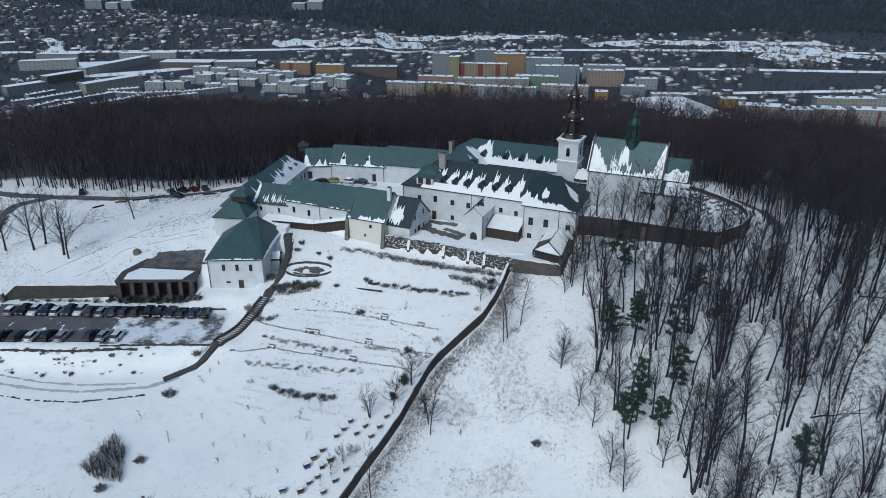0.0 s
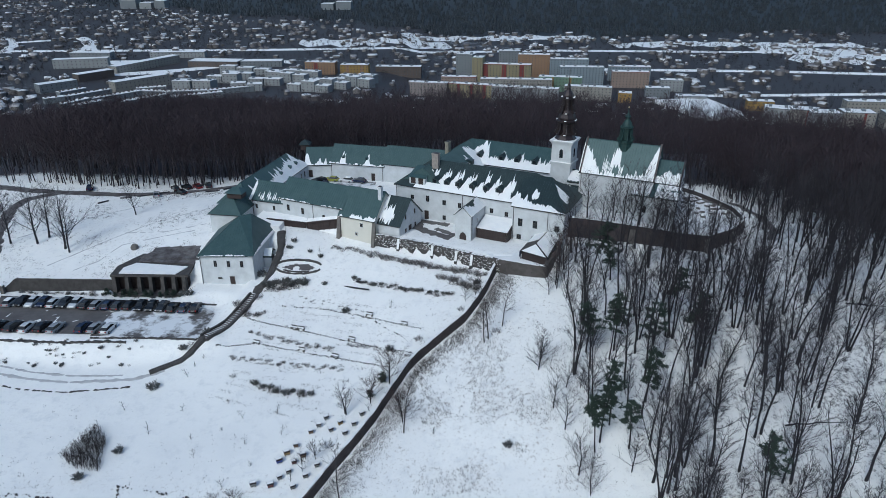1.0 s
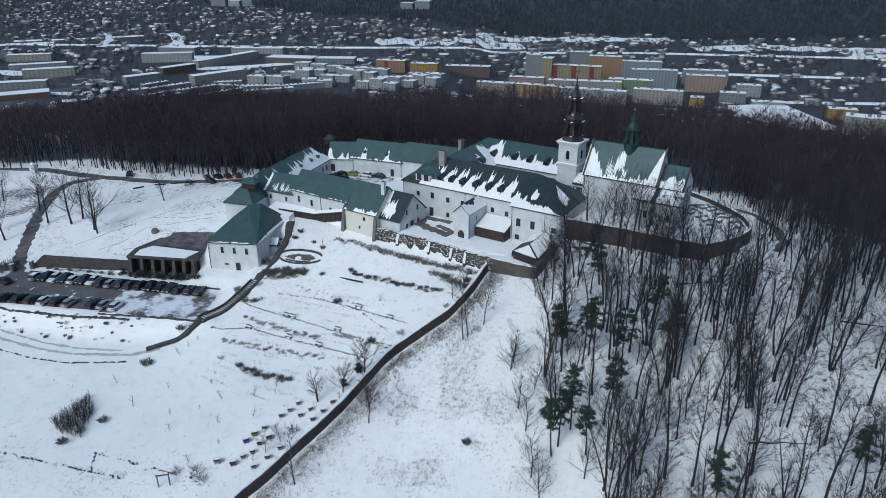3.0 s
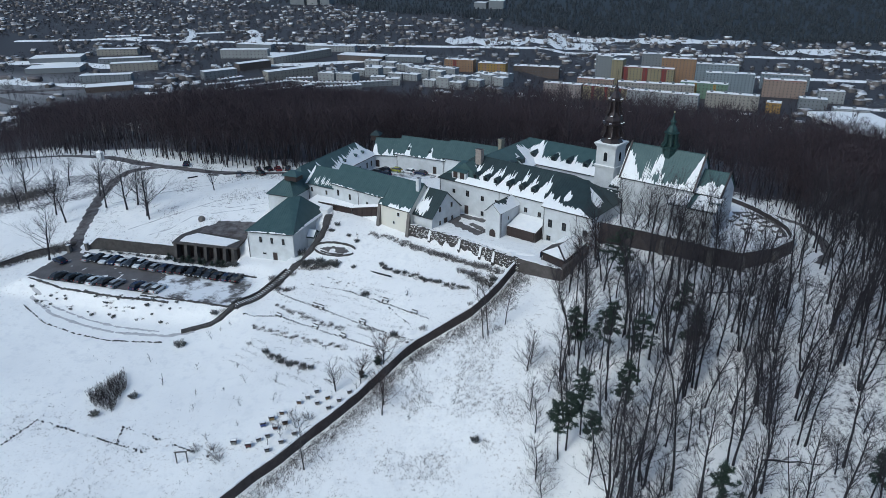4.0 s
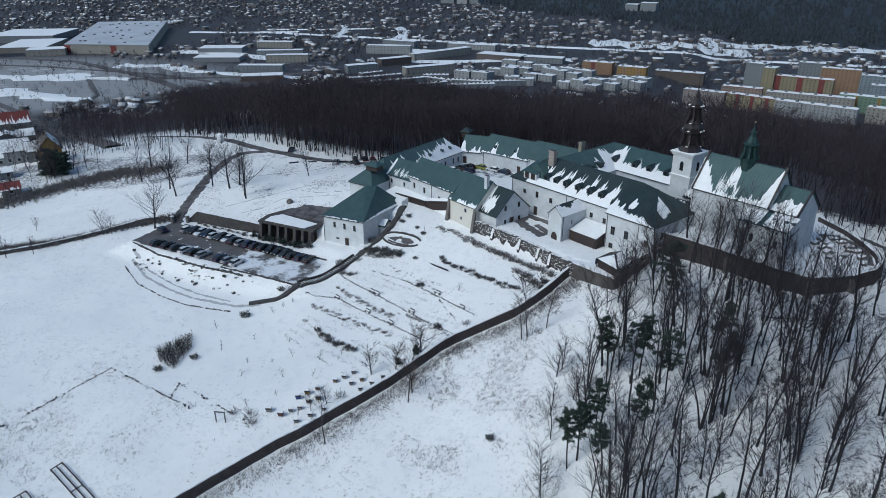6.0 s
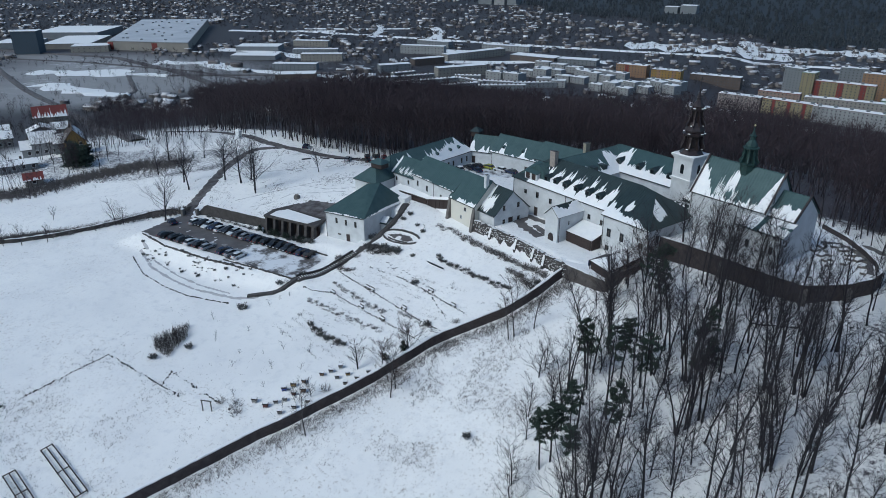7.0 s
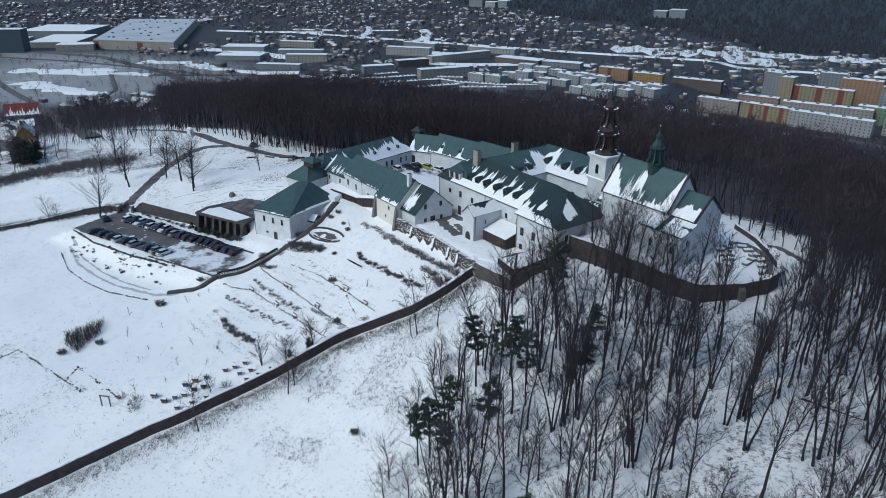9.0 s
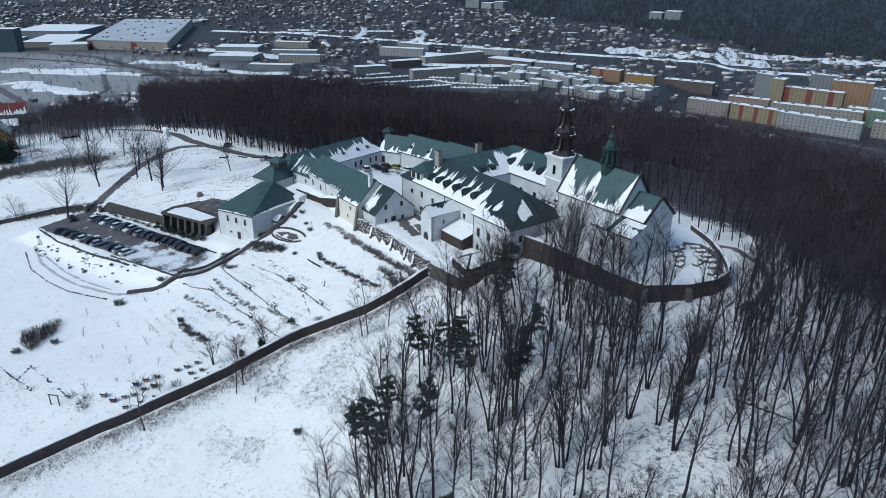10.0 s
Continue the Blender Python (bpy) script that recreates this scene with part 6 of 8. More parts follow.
# the wood on the near slope
PINE_SPOTS = [(31.2, 109.2), (34.9, 110.6), (41.5, 106.8), (31.0, 94.0), (35.4, 92.2), (38.4, 97.6), (30.0, 92.3), (47.0, 118.0), (48.6, 110.2), (34.0, 131.8), (52.8, 79.9), (36.6, 129.4), (71.1, 83.9), (36.0, 112.4), (33.0, 97.0)]
spots = []
tries = 0
while len(spots) < 470 and tries < 40000:
    tries += 1
    x, y = tr.uniform(26, 122), tr.uniform(46, 152)
    if x < left_edge(y) or in_terrace(x, y) or (y > 128 and x < 36 and tr.random() < 0.5):
        continue
    if min(math.dist((x, y), c) for c in PINE_SPOTS) < 2.3:
        continue
    gap = (2.0 if x < 62 else 2.9) + 2.0 * max(0.0, 0.5 - 1.2 * noise.noise(Vector((x * 0.05, y * 0.05, 9))))
    if spots and tr.random() < 0.16:
        a, b = spots[tr.randrange(len(spots))]
        x, y = a + tr.uniform(-1.3, 1.3), b + tr.uniform(-1.3, 1.3)
        if in_terrace(x, y):
            continue
        gap = 0.7
    if min((math.hypot(x - a, y - b) for a, b in spots), default=99) > gap:
        spots.append((x, y))
spots.sort(key=lambda q: math.hypot(q[0] - 60, q[1] - 70))
deeper = spots[290:]
while len(deeper) < 245:
    x, y = tr.uniform(75, 108), tr.uniform(108, 160)
    if not in_terrace(x, y) and min(math.hypot(x - a, y - b) for a, b in spots + deeper[-60:]) > 1.8:
        deeper.append((x, y))
for x, y in spots[:290]:
    q = tr.random()
    if q < 0.60:
        plant(SLIM, x, y, "slender leafless forest tree on the snowy slope", tr.uniform(0.8, 1.06), group="leafless trees of the near wood")
    elif q < 0.80:
        plant(FORKED, x, y, "many-stemmed leafless forest tree on the snowy slope", tr.uniform(0.75, 1.0), group="leafless trees of the near wood")
    else:
        plant(YOUNG, x, y, "thin young leafless tree among taller ones", tr.uniform(0.8, 1.3), group="leafless trees of the near wood")
for x, y in PINE_SPOTS:
    plant(PINES, x, y, "tall dark pine with a ragged crown in the wood", tr.uniform(0.76, 0.94), "pine", "pine", "pines of the near wood")

# trees along the walls, in the garden and by the road
for kind, x, y, sc, lb in (
        (BIRCHES, -2.2, 98.1, 0.9, "leafless birch beside the garden wall"), (BIRCHES, -11.3, 84.4, 0.9, "leafless birch beside the garden wall"), (BIRCHES, 12.0, 118.6, 0.95, "leafless birch with a pale trunk"),
        (BIRCHES, 12.8, 119.4, 1.0, "leafless birch with a pale trunk"), (BIRCHES, 15.6, 122.5, 0.9, "leafless birch with a pale trunk"), (APPLE, -13.2, 102.8, 1.0, "gnarled leafless fruit tree in the garden"),
        (RUSSET, -6.0, 110.0, 0.95, "brownish leafless tree inside the wall"), (RUSSET, -9.0, 105.2, 0.8, "brownish leafless tree inside the wall"), (RUSSET, -2.6, 100.4, 0.85, "brownish leafless tree outside the wall"), (YOUNG, -18.5, 90.0, 0.6, "leafless young tree beside the beehives"), (YOUNG, -16.8, 92.6, 0.75, "leafless young tree beside the beehives"), (YOUNG, 22.0, 110.2, 1.25, "round leafless tree at the edge of the wood"),
        (YOUNG, 25.5, 129.8, 1.0, "leafless tree before the bastion"), (YOUNG, 27.2, 131.5, 1.3, "leafless tree before the bastion"), (YOUNG, 8.0, 131.0, 0.75, "young leafless tree in the garden"),
        (YOUNG, 10.2, 132.5, 0.8, "young leafless tree in the garden"), (RUSSET, 29.2, 137.5, 1.25, "brown bushy leafless tree at the bastion"), (RUSSET, 27.0, 132.6, 1.0, "brown bushy leafless tree below the bastion"), (RUSSET, 32.0, 140.0, 1.3, "brown bushy leafless tree at the bastion"), (BROAD, 28.5, 139.0, 0.95, "bushy leafless tree at the bastion"), (BROAD, 31.5, 143.5, 1.0, "bushy leafless tree below the church"),
        (BROAD, 38.5, 147.8, 0.95, "bushy leafless tree below the church"), (BROAD, 47.0, 148.0, 0.9, "leafless tree on the church terrace"), (BROAD, 36.0, 152.5, 0.95, "leafless tree on the church terrace"),
        (BROAD, 42.0, 153.0, 0.85, "leafless tree on the church terrace"), (BROAD, 52.0, 147.5, 0.75, "leafless tree on the church terrace"), (YOUNG, 54.0, 145.0, 0.75, "small leafless tree on the church terrace"), (YOUNG, 62.5, 146.5, 0.6, "small leafless tree on the church terrace")):
    plant(kind, x, y, lb, sc)
for x, y, sc in ((24.0, 101.5, 1.0), (22.4, 112.0, 1.1), (27.0, 88.5, 1.2), (26.6, 105.5, 0.9), (28.4, 85.0, 1.0), (25.6, 97.0, 1.1)):
    plant(YOUNG, x, y, "fine-twigged leafless tree at the edge of the wood", sc, group="leafless trees of the near wood")
for x, y, sc in ((16.5, 187.5, 0.8), (21.0, 190.0, 0.9), (25.5, 188.0, 0.75), (77.5, 163.0, 0.75), (83.5, 170.0, 0.85), (88.0, 158.0, 0.7), (93.0, 166.5, 0.8)):
    plant(FROSTED, x, y, "leafless tree with snow caught in its twigs", sc, group="snowy trees at the wood's edge")
for x, y, sc in ((-95.3, 159.8, 1.0), (-112.0, 163.3, 1.0), (-104.5, 163.0, 1.05), (-103.0, 166.0, 0.95), (-118.0, 153.3, 1.0), (-124.5, 157.0, 1.0), (-107.5, 134.8, 0.9), (-84.6, 178.2, 0.62), (-119.0, 126.4, 0.5), (-117.0, 127.6, 0.45), (-142, 121.4, 0.3), (-128, 110.6, 0.4), (-133, 106, 0.42), (-138, 103.5, 0.36), (-93.2, 157.9, 0.9), (-119.6, 170.0, 0.8), (-141, 160, 0.8), (-150, 172, 0.85), (-138, 178, 0.7)):
    plant(BROAD, x, y, "large leafless tree beside the snowy road", sc * 1.2, group="leafless trees by the road")
for x, y in ((-45.1, 118.7), (-46.2, 116.5), (-46.6, 113.6), (-20, 88), (-27.5, 91), (-30, 96), (-24, 98), (-35, 99), (-40, 97), (-32, 102), (-26, 103), (-38, 93), (-22.5, 106), (-44, 104), (-36, 106), (-48, 98), (-9.0, 103.2), (-8, 131.5), (-27, 150.5), (3, 97.7), (-18.5, 92.5), (-55, 104), (-31, 86.5)):
    plant(SAPLING, x, y, "thin leafless sapling in the snow", tr.uniform(0.8, 1.2), "sapling", "sapling", "saplings in the garden")
for x, y, sc in ((-7.5, 110.4, 0.55), (-9.2, 106.8, 0.4), (-69.8, 141.3, 0.5)):
    plant(YOUNGPINE, x, y, "small green conifer in the snow", sc, "conifer", "conifer")

for k in range(6):
    plant(YOUNGPINE, -186 + tr.uniform(-9, 9), 160 + tr.uniform(-5, 6), "dark bushy conifer below the road", tr.uniform(1.5, 2.4), "conifer", "conifer", "conifers below the road")

BUSHES = [bush(300 + i, 0.9, 0.9, 42) for i in range(3)]
BUSH = [q.mesh("shrub", SHRUB) for q in BUSHES]
small_shrubs = []
GREENBUSH = [bush(310 + i, 0.8, 0.8, 80, 0.045, 0.5).mesh("shrub", EVERGREEN) for i in range(3)]


def shrub(x, y, sc=1.0, green=False, label="bare brown shrub in the snow", name="shrub", category="shrub", group="", up=0.0):
    lib = GREENBUSH if green else BUSH
    return thing(name, label, category, Matrix.Translation(at(x, y, up)) @ pose(0, 0, 0, 0, 0, tr.uniform(0, 360)) @ Matrix.Diagonal((sc, sc, sc * tr.uniform(0.8, 1.1), 1)), group, data=lib[tr.randrange(3)])


for x, y, sc, gr in ((-52.3, 110.4, 1.5, True), (-55.5, 87.5, 1.2, True), (-51.5, 93.6, 1.1, True), (15.8, 94.5, 1.0, True), (-17.8, 131.2, 1.2, True), (-7.0, 119.0, 1.1, True), (-46.4, 125.4, 1.1, True), (-24.0, 140.0, 0.8, True), (-29.0, 140.5, 1.6, True),
                     (-33, 141.2, 1.2, True), (-36.2, 139.6, 1.3, True), (-38.4, 136.4, 1.4, False), (-26.6, 149.0, 0.9, True), (-29.5, 151.0, 0.8, True), (-34.8, 152.5, 1.0, True), (-34.2, 155.0, 1.0, True), (-40.2, 146.0, 1.6, True),
                     (10.5, 136.0, 1.2, True), (9.2, 137.6, 1.0, False), (7.2, 128.4, 1.0, False), (-1.2, 121.0, 1.2, False), (0.4, 119.4, 1.1, False), (-4.0, 106.0, 1.8, False), (-6.3, 104.2, 1.4, False), (-15.4, 95.2, 1.4, False), (-28.5, 84.5, 1.6, False), (-27.0, 83.0, 1.5, False),
                     (-57.0, 138.9, 1.1, True), (-55.3, 139.0, 1.3, True), (-32.0, 84.0, 1.3, False), (14.6, 121.0, 1.0, False), (-50.0, 120.8, 1.2, True), (-48.6, 121.6, 1.0, False), (-37.5, 113.5, 0.8, False)):
    shrub(x, y, sc, gr, "dark evergreen shrub in the snow" if gr else "bare brown shrub in the snow")
for a, b, n, sc, gr in (((-32.9, 110.9), (-20.4, 107.4), 15, 1.0, True), ((-24, 152.4), (-13, 149.0), 14, 0.8, False), ((-13, 148.6), (12.0, 138.2), 26, 0.9, False), ((-18, 141.0), (5.5, 133.0), 34, 0.8, True), ((-37.8, 126.1), (-18.7, 120.2), 26, 0.65, False),
                        ((-40.3, 119.0), (-15.9, 114.4), 30, 0.62, False), ((-16, 121.5), (-2, 117.0), 12, 0.7, False), ((-97, 141.3), (-59, 141.0), 26, 0.85, True), ((-30, 136.5), (-14, 131.0), 10, 0.4, False), ((-38.4, 140.4), (-28.0, 140.2), 16, 1.25, True), ((-37.5, 138.6), (-30.5, 139.4), 10, 1.0, False), ((-43.0, 134.6), (-39.5, 133.0), 6, 1.1, False), ((-41.5, 131.0), (-36.0, 131.6), 8, 0.95, False), ((-14.5, 148.9), (13.5, 138.0), 24, 1.15, False), ((2, 140.0), (11, 133.5), 14, 1.3, False)):
    n = int(n * 1.5)
    for i in range(n):
        f = (i + tr.random()) / n
        x, y = a[0] + (b[0] - a[0]) * f + tr.uniform(-0.5, 0.5), a[1] + (b[1] - a[1]) * f + tr.uniform(-0.6, 0.6)
        if sc < 0.9 and not (gr and i % 3 == 0):
            small_shrubs.append((i % 3, x, y, ground_at(x, y), tr.uniform(0, 6.28), sc * tr.uniform(0.6, 1.1)))
            continue
        shrub(x, y, sc * tr.uniform(0.6, 1.1), gr and i % 3 == 0, "low snow-dusted shrub in a planted row", group="shrubs in planted rows")
for i in range(70):
    x = tr.uniform(-100, -58)
    if i % 2:
        y = 118.4 + 0.02 * abs(x + 80) + tr.uniform(-2.4, 2.6)
        small_shrubs.append((i % 3, x, y, ground_at(x, y), tr.uniform(0, 6.28), tr.uniform(0.3, 0.6)))
        continue
    shrub(x, 118.4 + 0.02 * abs(x + 80) + tr.uniform(-2.4, 2.6), tr.uniform(0.3, 0.65), i % 2 == 0, "low clipped shrub on the bank", group="shrubs on the car park bank")

for i in range(11):
    plant(YOUNGPINE, -75.5 + 1.75 * i + tr.uniform(-0.4, 0.4), 140.9 + tr.uniform(-0.4, 0.4), "small snow-dusted conifer before the hall", tr.uniform(0.3, 0.5), "conifer", "conifer", "small conifers before the hall")

# a thicket on the meadow
th = Soup()
rr = random.Random(5)
for i in range(1500):
    x, y = rr.uniform(-61, -52.5), rr.uniform(89, 99.6)
    if float(inside(np.array(x), np.array(y), [(-60.6, 92.0), (-57.0, 89.6), (-53.0, 89.2), (-55.2, 96.2), (-58.2, 99.4)], 0.4)) < 0.3:
        continue
    p = at(x, y, -0.1)
    d = Vector((rr.uniform(-0.25, 0.25), rr.uniform(-0.25, 0.25), 1)).normalized()
    hh = rr.uniform(0.9, 1.9)
    twig(th, p, d, hh, 0.024, rr)
    for k in range(7):
        e = p + d * rr.uniform(0.25, hh * 0.9)
        hair(th, e, (d + Vector((rr.uniform(-1, 1), rr.uniform(-1, 1), rr.uniform(0, 0.5)))).normalized(), rr.uniform(0.35, 0.8), 0.02, rr)
tagged(thing("thicket", "dense leafless thicket standing in the snow", "thicket", data=th.mesh("thicket", PALETWIG)), kind="stuff")

# undergrowth along the wall's outer foot, on the wood's floor and on the road's bank
ug = Soup()
for i in range(21000):
    q = rr.random() * (0.9 if i < 15000 else 0.1) + (0.0 if i < 15000 else 0.9)
    if q < 0.35:
        t = rr.random() * (len(GARDEN) - 3) + 2
        k = int(t)
        (ax, ay), (bx, by) = GARDEN[k], GARDEN[min(k + 1, len(GARDEN) - 1)]
        x, y = ax + (bx - ax) * (t - k) + abs(rr.gauss(0, 2.2)) + 0.8, ay + (by - ay) * (t - k) - abs(rr.gauss(0, 1.0))
    elif q < 0.6:
        x, y = rr.uniform(0, 30), rr.uniform(86, 122)
        if noise.noise(Vector((x * 0.12, y * 0.12, 4))) < 0.1:
            continue
    elif q < 0.8:
        x, y = rr.uniform(26, 104), rr.uniform(56, 147)
        if in_terrace(x, y) or noise.noise(Vector((x * 0.1, y * 0.1, 4))) < 0.15:
            continue
    elif q < 0.9:
        x, y = rr.uniform(-72, -30), rr.uniform(55, 83)
        if noise.noise(Vector((x * 0.1, y * 0.1, 7))) < 0.05:
            continue
    else:
        f = rr.random()
        if i % 3 == 0:
            x = rr.uniform(-150, -106)
            y = float(np.interp(x, [-150, -142, -127, -117, -106], [99, 106, 117.5, 132, 142])) + rr.gauss(0, 1.3)
        else:
            x = float(np.interp(f, [0, 0.3, 0.55, 0.8, 1], [-190, -174, -168, -160, -143])) + rr.gauss(0, 3)
            y = float(np.interp(f, [0, 0.3, 0.55, 0.8, 1], [112, 135, 152, 165, 169])) + rr.gauss(0, 3.5)
    p = at(x, y, -0.05)
    hgt = rr.uniform(0.25, 0.7) if q < 0.9 else rr.uniform(0.8, 2.2)
    for k in range(4):
        hair(ug, p + Vector((rr.uniform(-0.3, 0.3), rr.uniform(-0.3, 0.3), 0)), Vector((rr.uniform(-0.8, 0.8), rr.uniform(-0.8, 0.8), 1)).normalized(), hgt, 0.03 if q < 0.9 else 0.07, rr)
tagged(thing("undergrowth", "dry stalks and brambles poking through the snow", "undergrowth", data=ug.mesh("undergrowth", SHRUB)), kind="stuff")


# dry grass that shows through the snow on the meadows
mt = Soup()
for i in range(26000):
    x, y = rr.uniform(-78, 34), rr.uniform(44, 124)
    g_ = noise.noise(Vector((x * 0.07, y * 0.07, 12))) + 0.5 * noise.noise(Vector((x * 0.4, y * 0.4, 2)))
    if g_ < 0.12 + 0.25 * rr.random() or x > left_edge(min(y, 150)) or (y > 105 and -75 < x < 0) or (y > 84 and x < np.interp(y, [80, 100, 115, 125], [-19, -8.3, -1.4, 7.9]) and rr.random() < 0.88):
        continue
    p = at(x, y, -0.02)
    for q in range(3):
        hair(mt, p + Vector((rr.uniform(-0.3, 0.3), rr.uniform(-0.3, 0.3), 0)), Vector((rr.uniform(-0.9, 0.9), rr.uniform(-0.9, 0.9), 1)).normalized(), rr.uniform(0.14, 0.42), 0.04, rr)
for i in range(9000):
    x, y = rr.uniform(-122, -50), rr.uniform(145, 203)
    g_ = noise.noise(Vector((x * 0.09, y * 0.09, 5))) + 0.6 * noise.noise(Vector((x * 0.5, y * 0.5, 2)))
    if g_ < 0.05 + 0.3 * rr.random() or (x > -60 and y < 165):
        continue
    p = at(x, y, -0.02)
    for q in range(4):
        hair(mt, p + Vector((rr.uniform(-0.4, 0.4), rr.uniform(-0.4, 0.4), 0)), Vector((rr.uniform(-0.9, 0.9), rr.uniform(-0.9, 0.9), 1)).normalized(), rr.uniform(0.15, 0.4), 0.045, rr)
tagged(thing("dry_grass", "dry grass tips poking through the snow", "grass", data=mt.mesh("dry_grass", SHRUB)), kind="stuff")

# rows of dry plants on the garden terraces
st_ = Soup()
for k in range(17):
    ax, ay = -41 + 0.9 * (k % 3) + 0.3 * k, 108.5 + 1.75 * k
    bx, by = min(-16 + 1.05 * k, 4.0) + 2 * (k % 2), ay - 8.5 + 0.12 * k
    for i in range(150):
        f = rr.random()
        x, y = ax + (bx - ax) * f, ay + (by - ay) * f + rr.gauss(0, 0.28)
        if noise.noise(Vector((x * 0.16, y * 0.5, k * 3.0))) < -0.05:
            continue
        p = at(x, y, -0.03)
        for q in range(3):
            hair(st_, p + Vector((rr.uniform(-0.2, 0.2), rr.uniform(-0.2, 0.2), 0)), Vector((rr.uniform(-0.8, 0.8), rr.uniform(-0.8, 0.8), 1)).normalized(), rr.uniform(0.15, 0.42), 0.03, rr)
tagged(thing("dry_plants", "rows of dry plants on the garden terraces", "plants", data=st_.mesh("dry_plants", SHRUB)), kind="stuff")


# ---- the great wood behind, as one mass ----
def merge(name, label, category, lib, placed, mats):
    """Joins many simple copies into one mesh. lib: list of (verts, triangles, material index); placed: (which, x, y, z, turn, scale)."""
    vs, fs, ms = [], [], []
    base = 0
    for which, x, y, z, a, sc in placed:
        v, f, mi = lib[which]
        c, s_ = math.cos(a) * sc, math.sin(a) * sc
        w = np.empty_like(v)
        w[:, 0], w[:, 1], w[:, 2] = v[:, 0] * c - v[:, 1] * s_ + x, v[:, 0] * s_ + v[:, 1] * c + y, v[:, 2] * sc + z
        vs.append(w)
        fs.append(f + base)
        ms.append(mi)
        base += len(v)
    v, f, mi = np.concatenate(vs), np.concatenate(fs), np.concatenate(ms)
    me = bpy.data.meshes.new(name)
    me.vertices.add(len(v))
    me.vertices.foreach_set("co", v.astype(np.float32).ravel())
    me.loops.add(len(f) * 3)
    me.loops.foreach_set("vertex_index", f.astype(np.int32).ravel())
    me.polygons.add(len(f))
    me.polygons.foreach_set("loop_start", np.arange(len(f), dtype=np.int32) * 3)
    for m in mats:
        me.materials.append(m)
    me.polygons.foreach_set("material_index", mi.astype(np.int32))
    me.update()
    me.validate()
    return thing(name, label, category, kind="stuff", data=me)


def flat(*soups):
    """Triangles of some soups, each with its material index."""
    v, f, m = [], [], []
    for k, s in enumerate(soups):
        b = len(v)
        v += s.v
        for face in s.f:
            for i in range(1, len(face) - 1):
                f.append((b + face[0], b + face[i], b + face[i + 1]))
                m.append(k)
    return np.array(v, float), np.array(f, int), np.array(m, int)


FAR = []
for i in range(9):
    rr2 = random.Random(400 + i)
    wood, fine = Soup(), Soup()
    h = rr2.uniform(18, 22)
    path = limb(wood, Vector((0, 0, -0.5)), Vector((rr2.uniform(-0.05, 0.05), rr2.uniform(-0.05, 0.05), 1)), h * 0.9, 0.2, 0.04, 3, rr2, 3)
    for j in range(5):
        f = 0.34 + 0.5 * j / 5
        k = min(int(f * 3), 2)
        p = path[k][0].lerp(path[k + 1][0], f * 3 - k)
        a = rr2.uniform(0, 6.28)
        twig(wood, p, Vector((math.cos(a), math.sin(a), rr2.uniform(0.9, 1.8))).normalized(), rr2.uniform(3, 6), 0.06, rr2)
    for j in range(104):
        # an egg of fine twigs, all reaching up and outwards
        f = rr2.random() ** 0.75
        a = rr2.uniform(0, 6.28)
        rad = 3.1 * math.sin(math.pi * (0.16 + 0.80 * f)) * math.sqrt(rr2.random())
        p = Vector((math.cos(a) * rad, math.sin(a) * rad, h * (0.36 + 0.56 * f)))
        d = Vector((math.cos(a) * 0.55 + rr2.uniform(-0.5, 0.5), math.sin(a) * 0.55 + rr2.uniform(-0.5, 0.5), rr2.uniform(0.35, 1.3))).normalized()
        side = d.cross(Vector((rr2.uniform(-1, 1), rr2.uniform(-1, 1), rr2.uniform(-1, 1)))).normalized() * rr2.uniform(0.04, 0.095)
        fine.add([p - side, p + side, p + d * rr2.uniform(1.2, 2.8)], [(0, 1, 2)])
    FAR.append(flat(wood, fine))


def in_wood(x, y):
    if in_terrace(x, y):
        return False
    if x > 76:
        return (y > 158 - 0.6 * (x - 76) or x > 118) and y > 20 + 0.2 * x
    if x > 30 and y < 182:
        return False
    edge = np.interp(x, [-420, -300, -220, -175, -118, -95, -70, -40, 0, 40, 74], [430, 310, 250, 220, 204, 203, 207, 218, 218, 200, 176])
    return y > edge


# fallen leaves and the trees' shade, painted together, darken the snow in the wood
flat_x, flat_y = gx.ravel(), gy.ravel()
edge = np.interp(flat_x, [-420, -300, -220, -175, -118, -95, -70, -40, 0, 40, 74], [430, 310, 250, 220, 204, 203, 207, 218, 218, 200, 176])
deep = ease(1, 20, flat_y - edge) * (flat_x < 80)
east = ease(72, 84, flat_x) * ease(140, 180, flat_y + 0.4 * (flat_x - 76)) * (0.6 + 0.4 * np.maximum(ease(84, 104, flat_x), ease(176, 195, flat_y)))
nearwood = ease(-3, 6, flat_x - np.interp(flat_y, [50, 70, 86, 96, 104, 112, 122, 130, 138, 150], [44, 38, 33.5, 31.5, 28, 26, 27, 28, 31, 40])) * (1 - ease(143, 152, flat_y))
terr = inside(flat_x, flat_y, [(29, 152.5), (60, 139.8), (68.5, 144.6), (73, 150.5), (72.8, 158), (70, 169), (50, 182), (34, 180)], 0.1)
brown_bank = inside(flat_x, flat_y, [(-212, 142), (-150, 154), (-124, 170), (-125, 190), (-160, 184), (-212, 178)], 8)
attr = gme.attributes.new("leaves_and_shade", "FLOAT", "POINT")
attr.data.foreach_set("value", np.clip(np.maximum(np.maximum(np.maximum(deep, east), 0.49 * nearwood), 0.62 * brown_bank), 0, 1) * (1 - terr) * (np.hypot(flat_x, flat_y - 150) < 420))

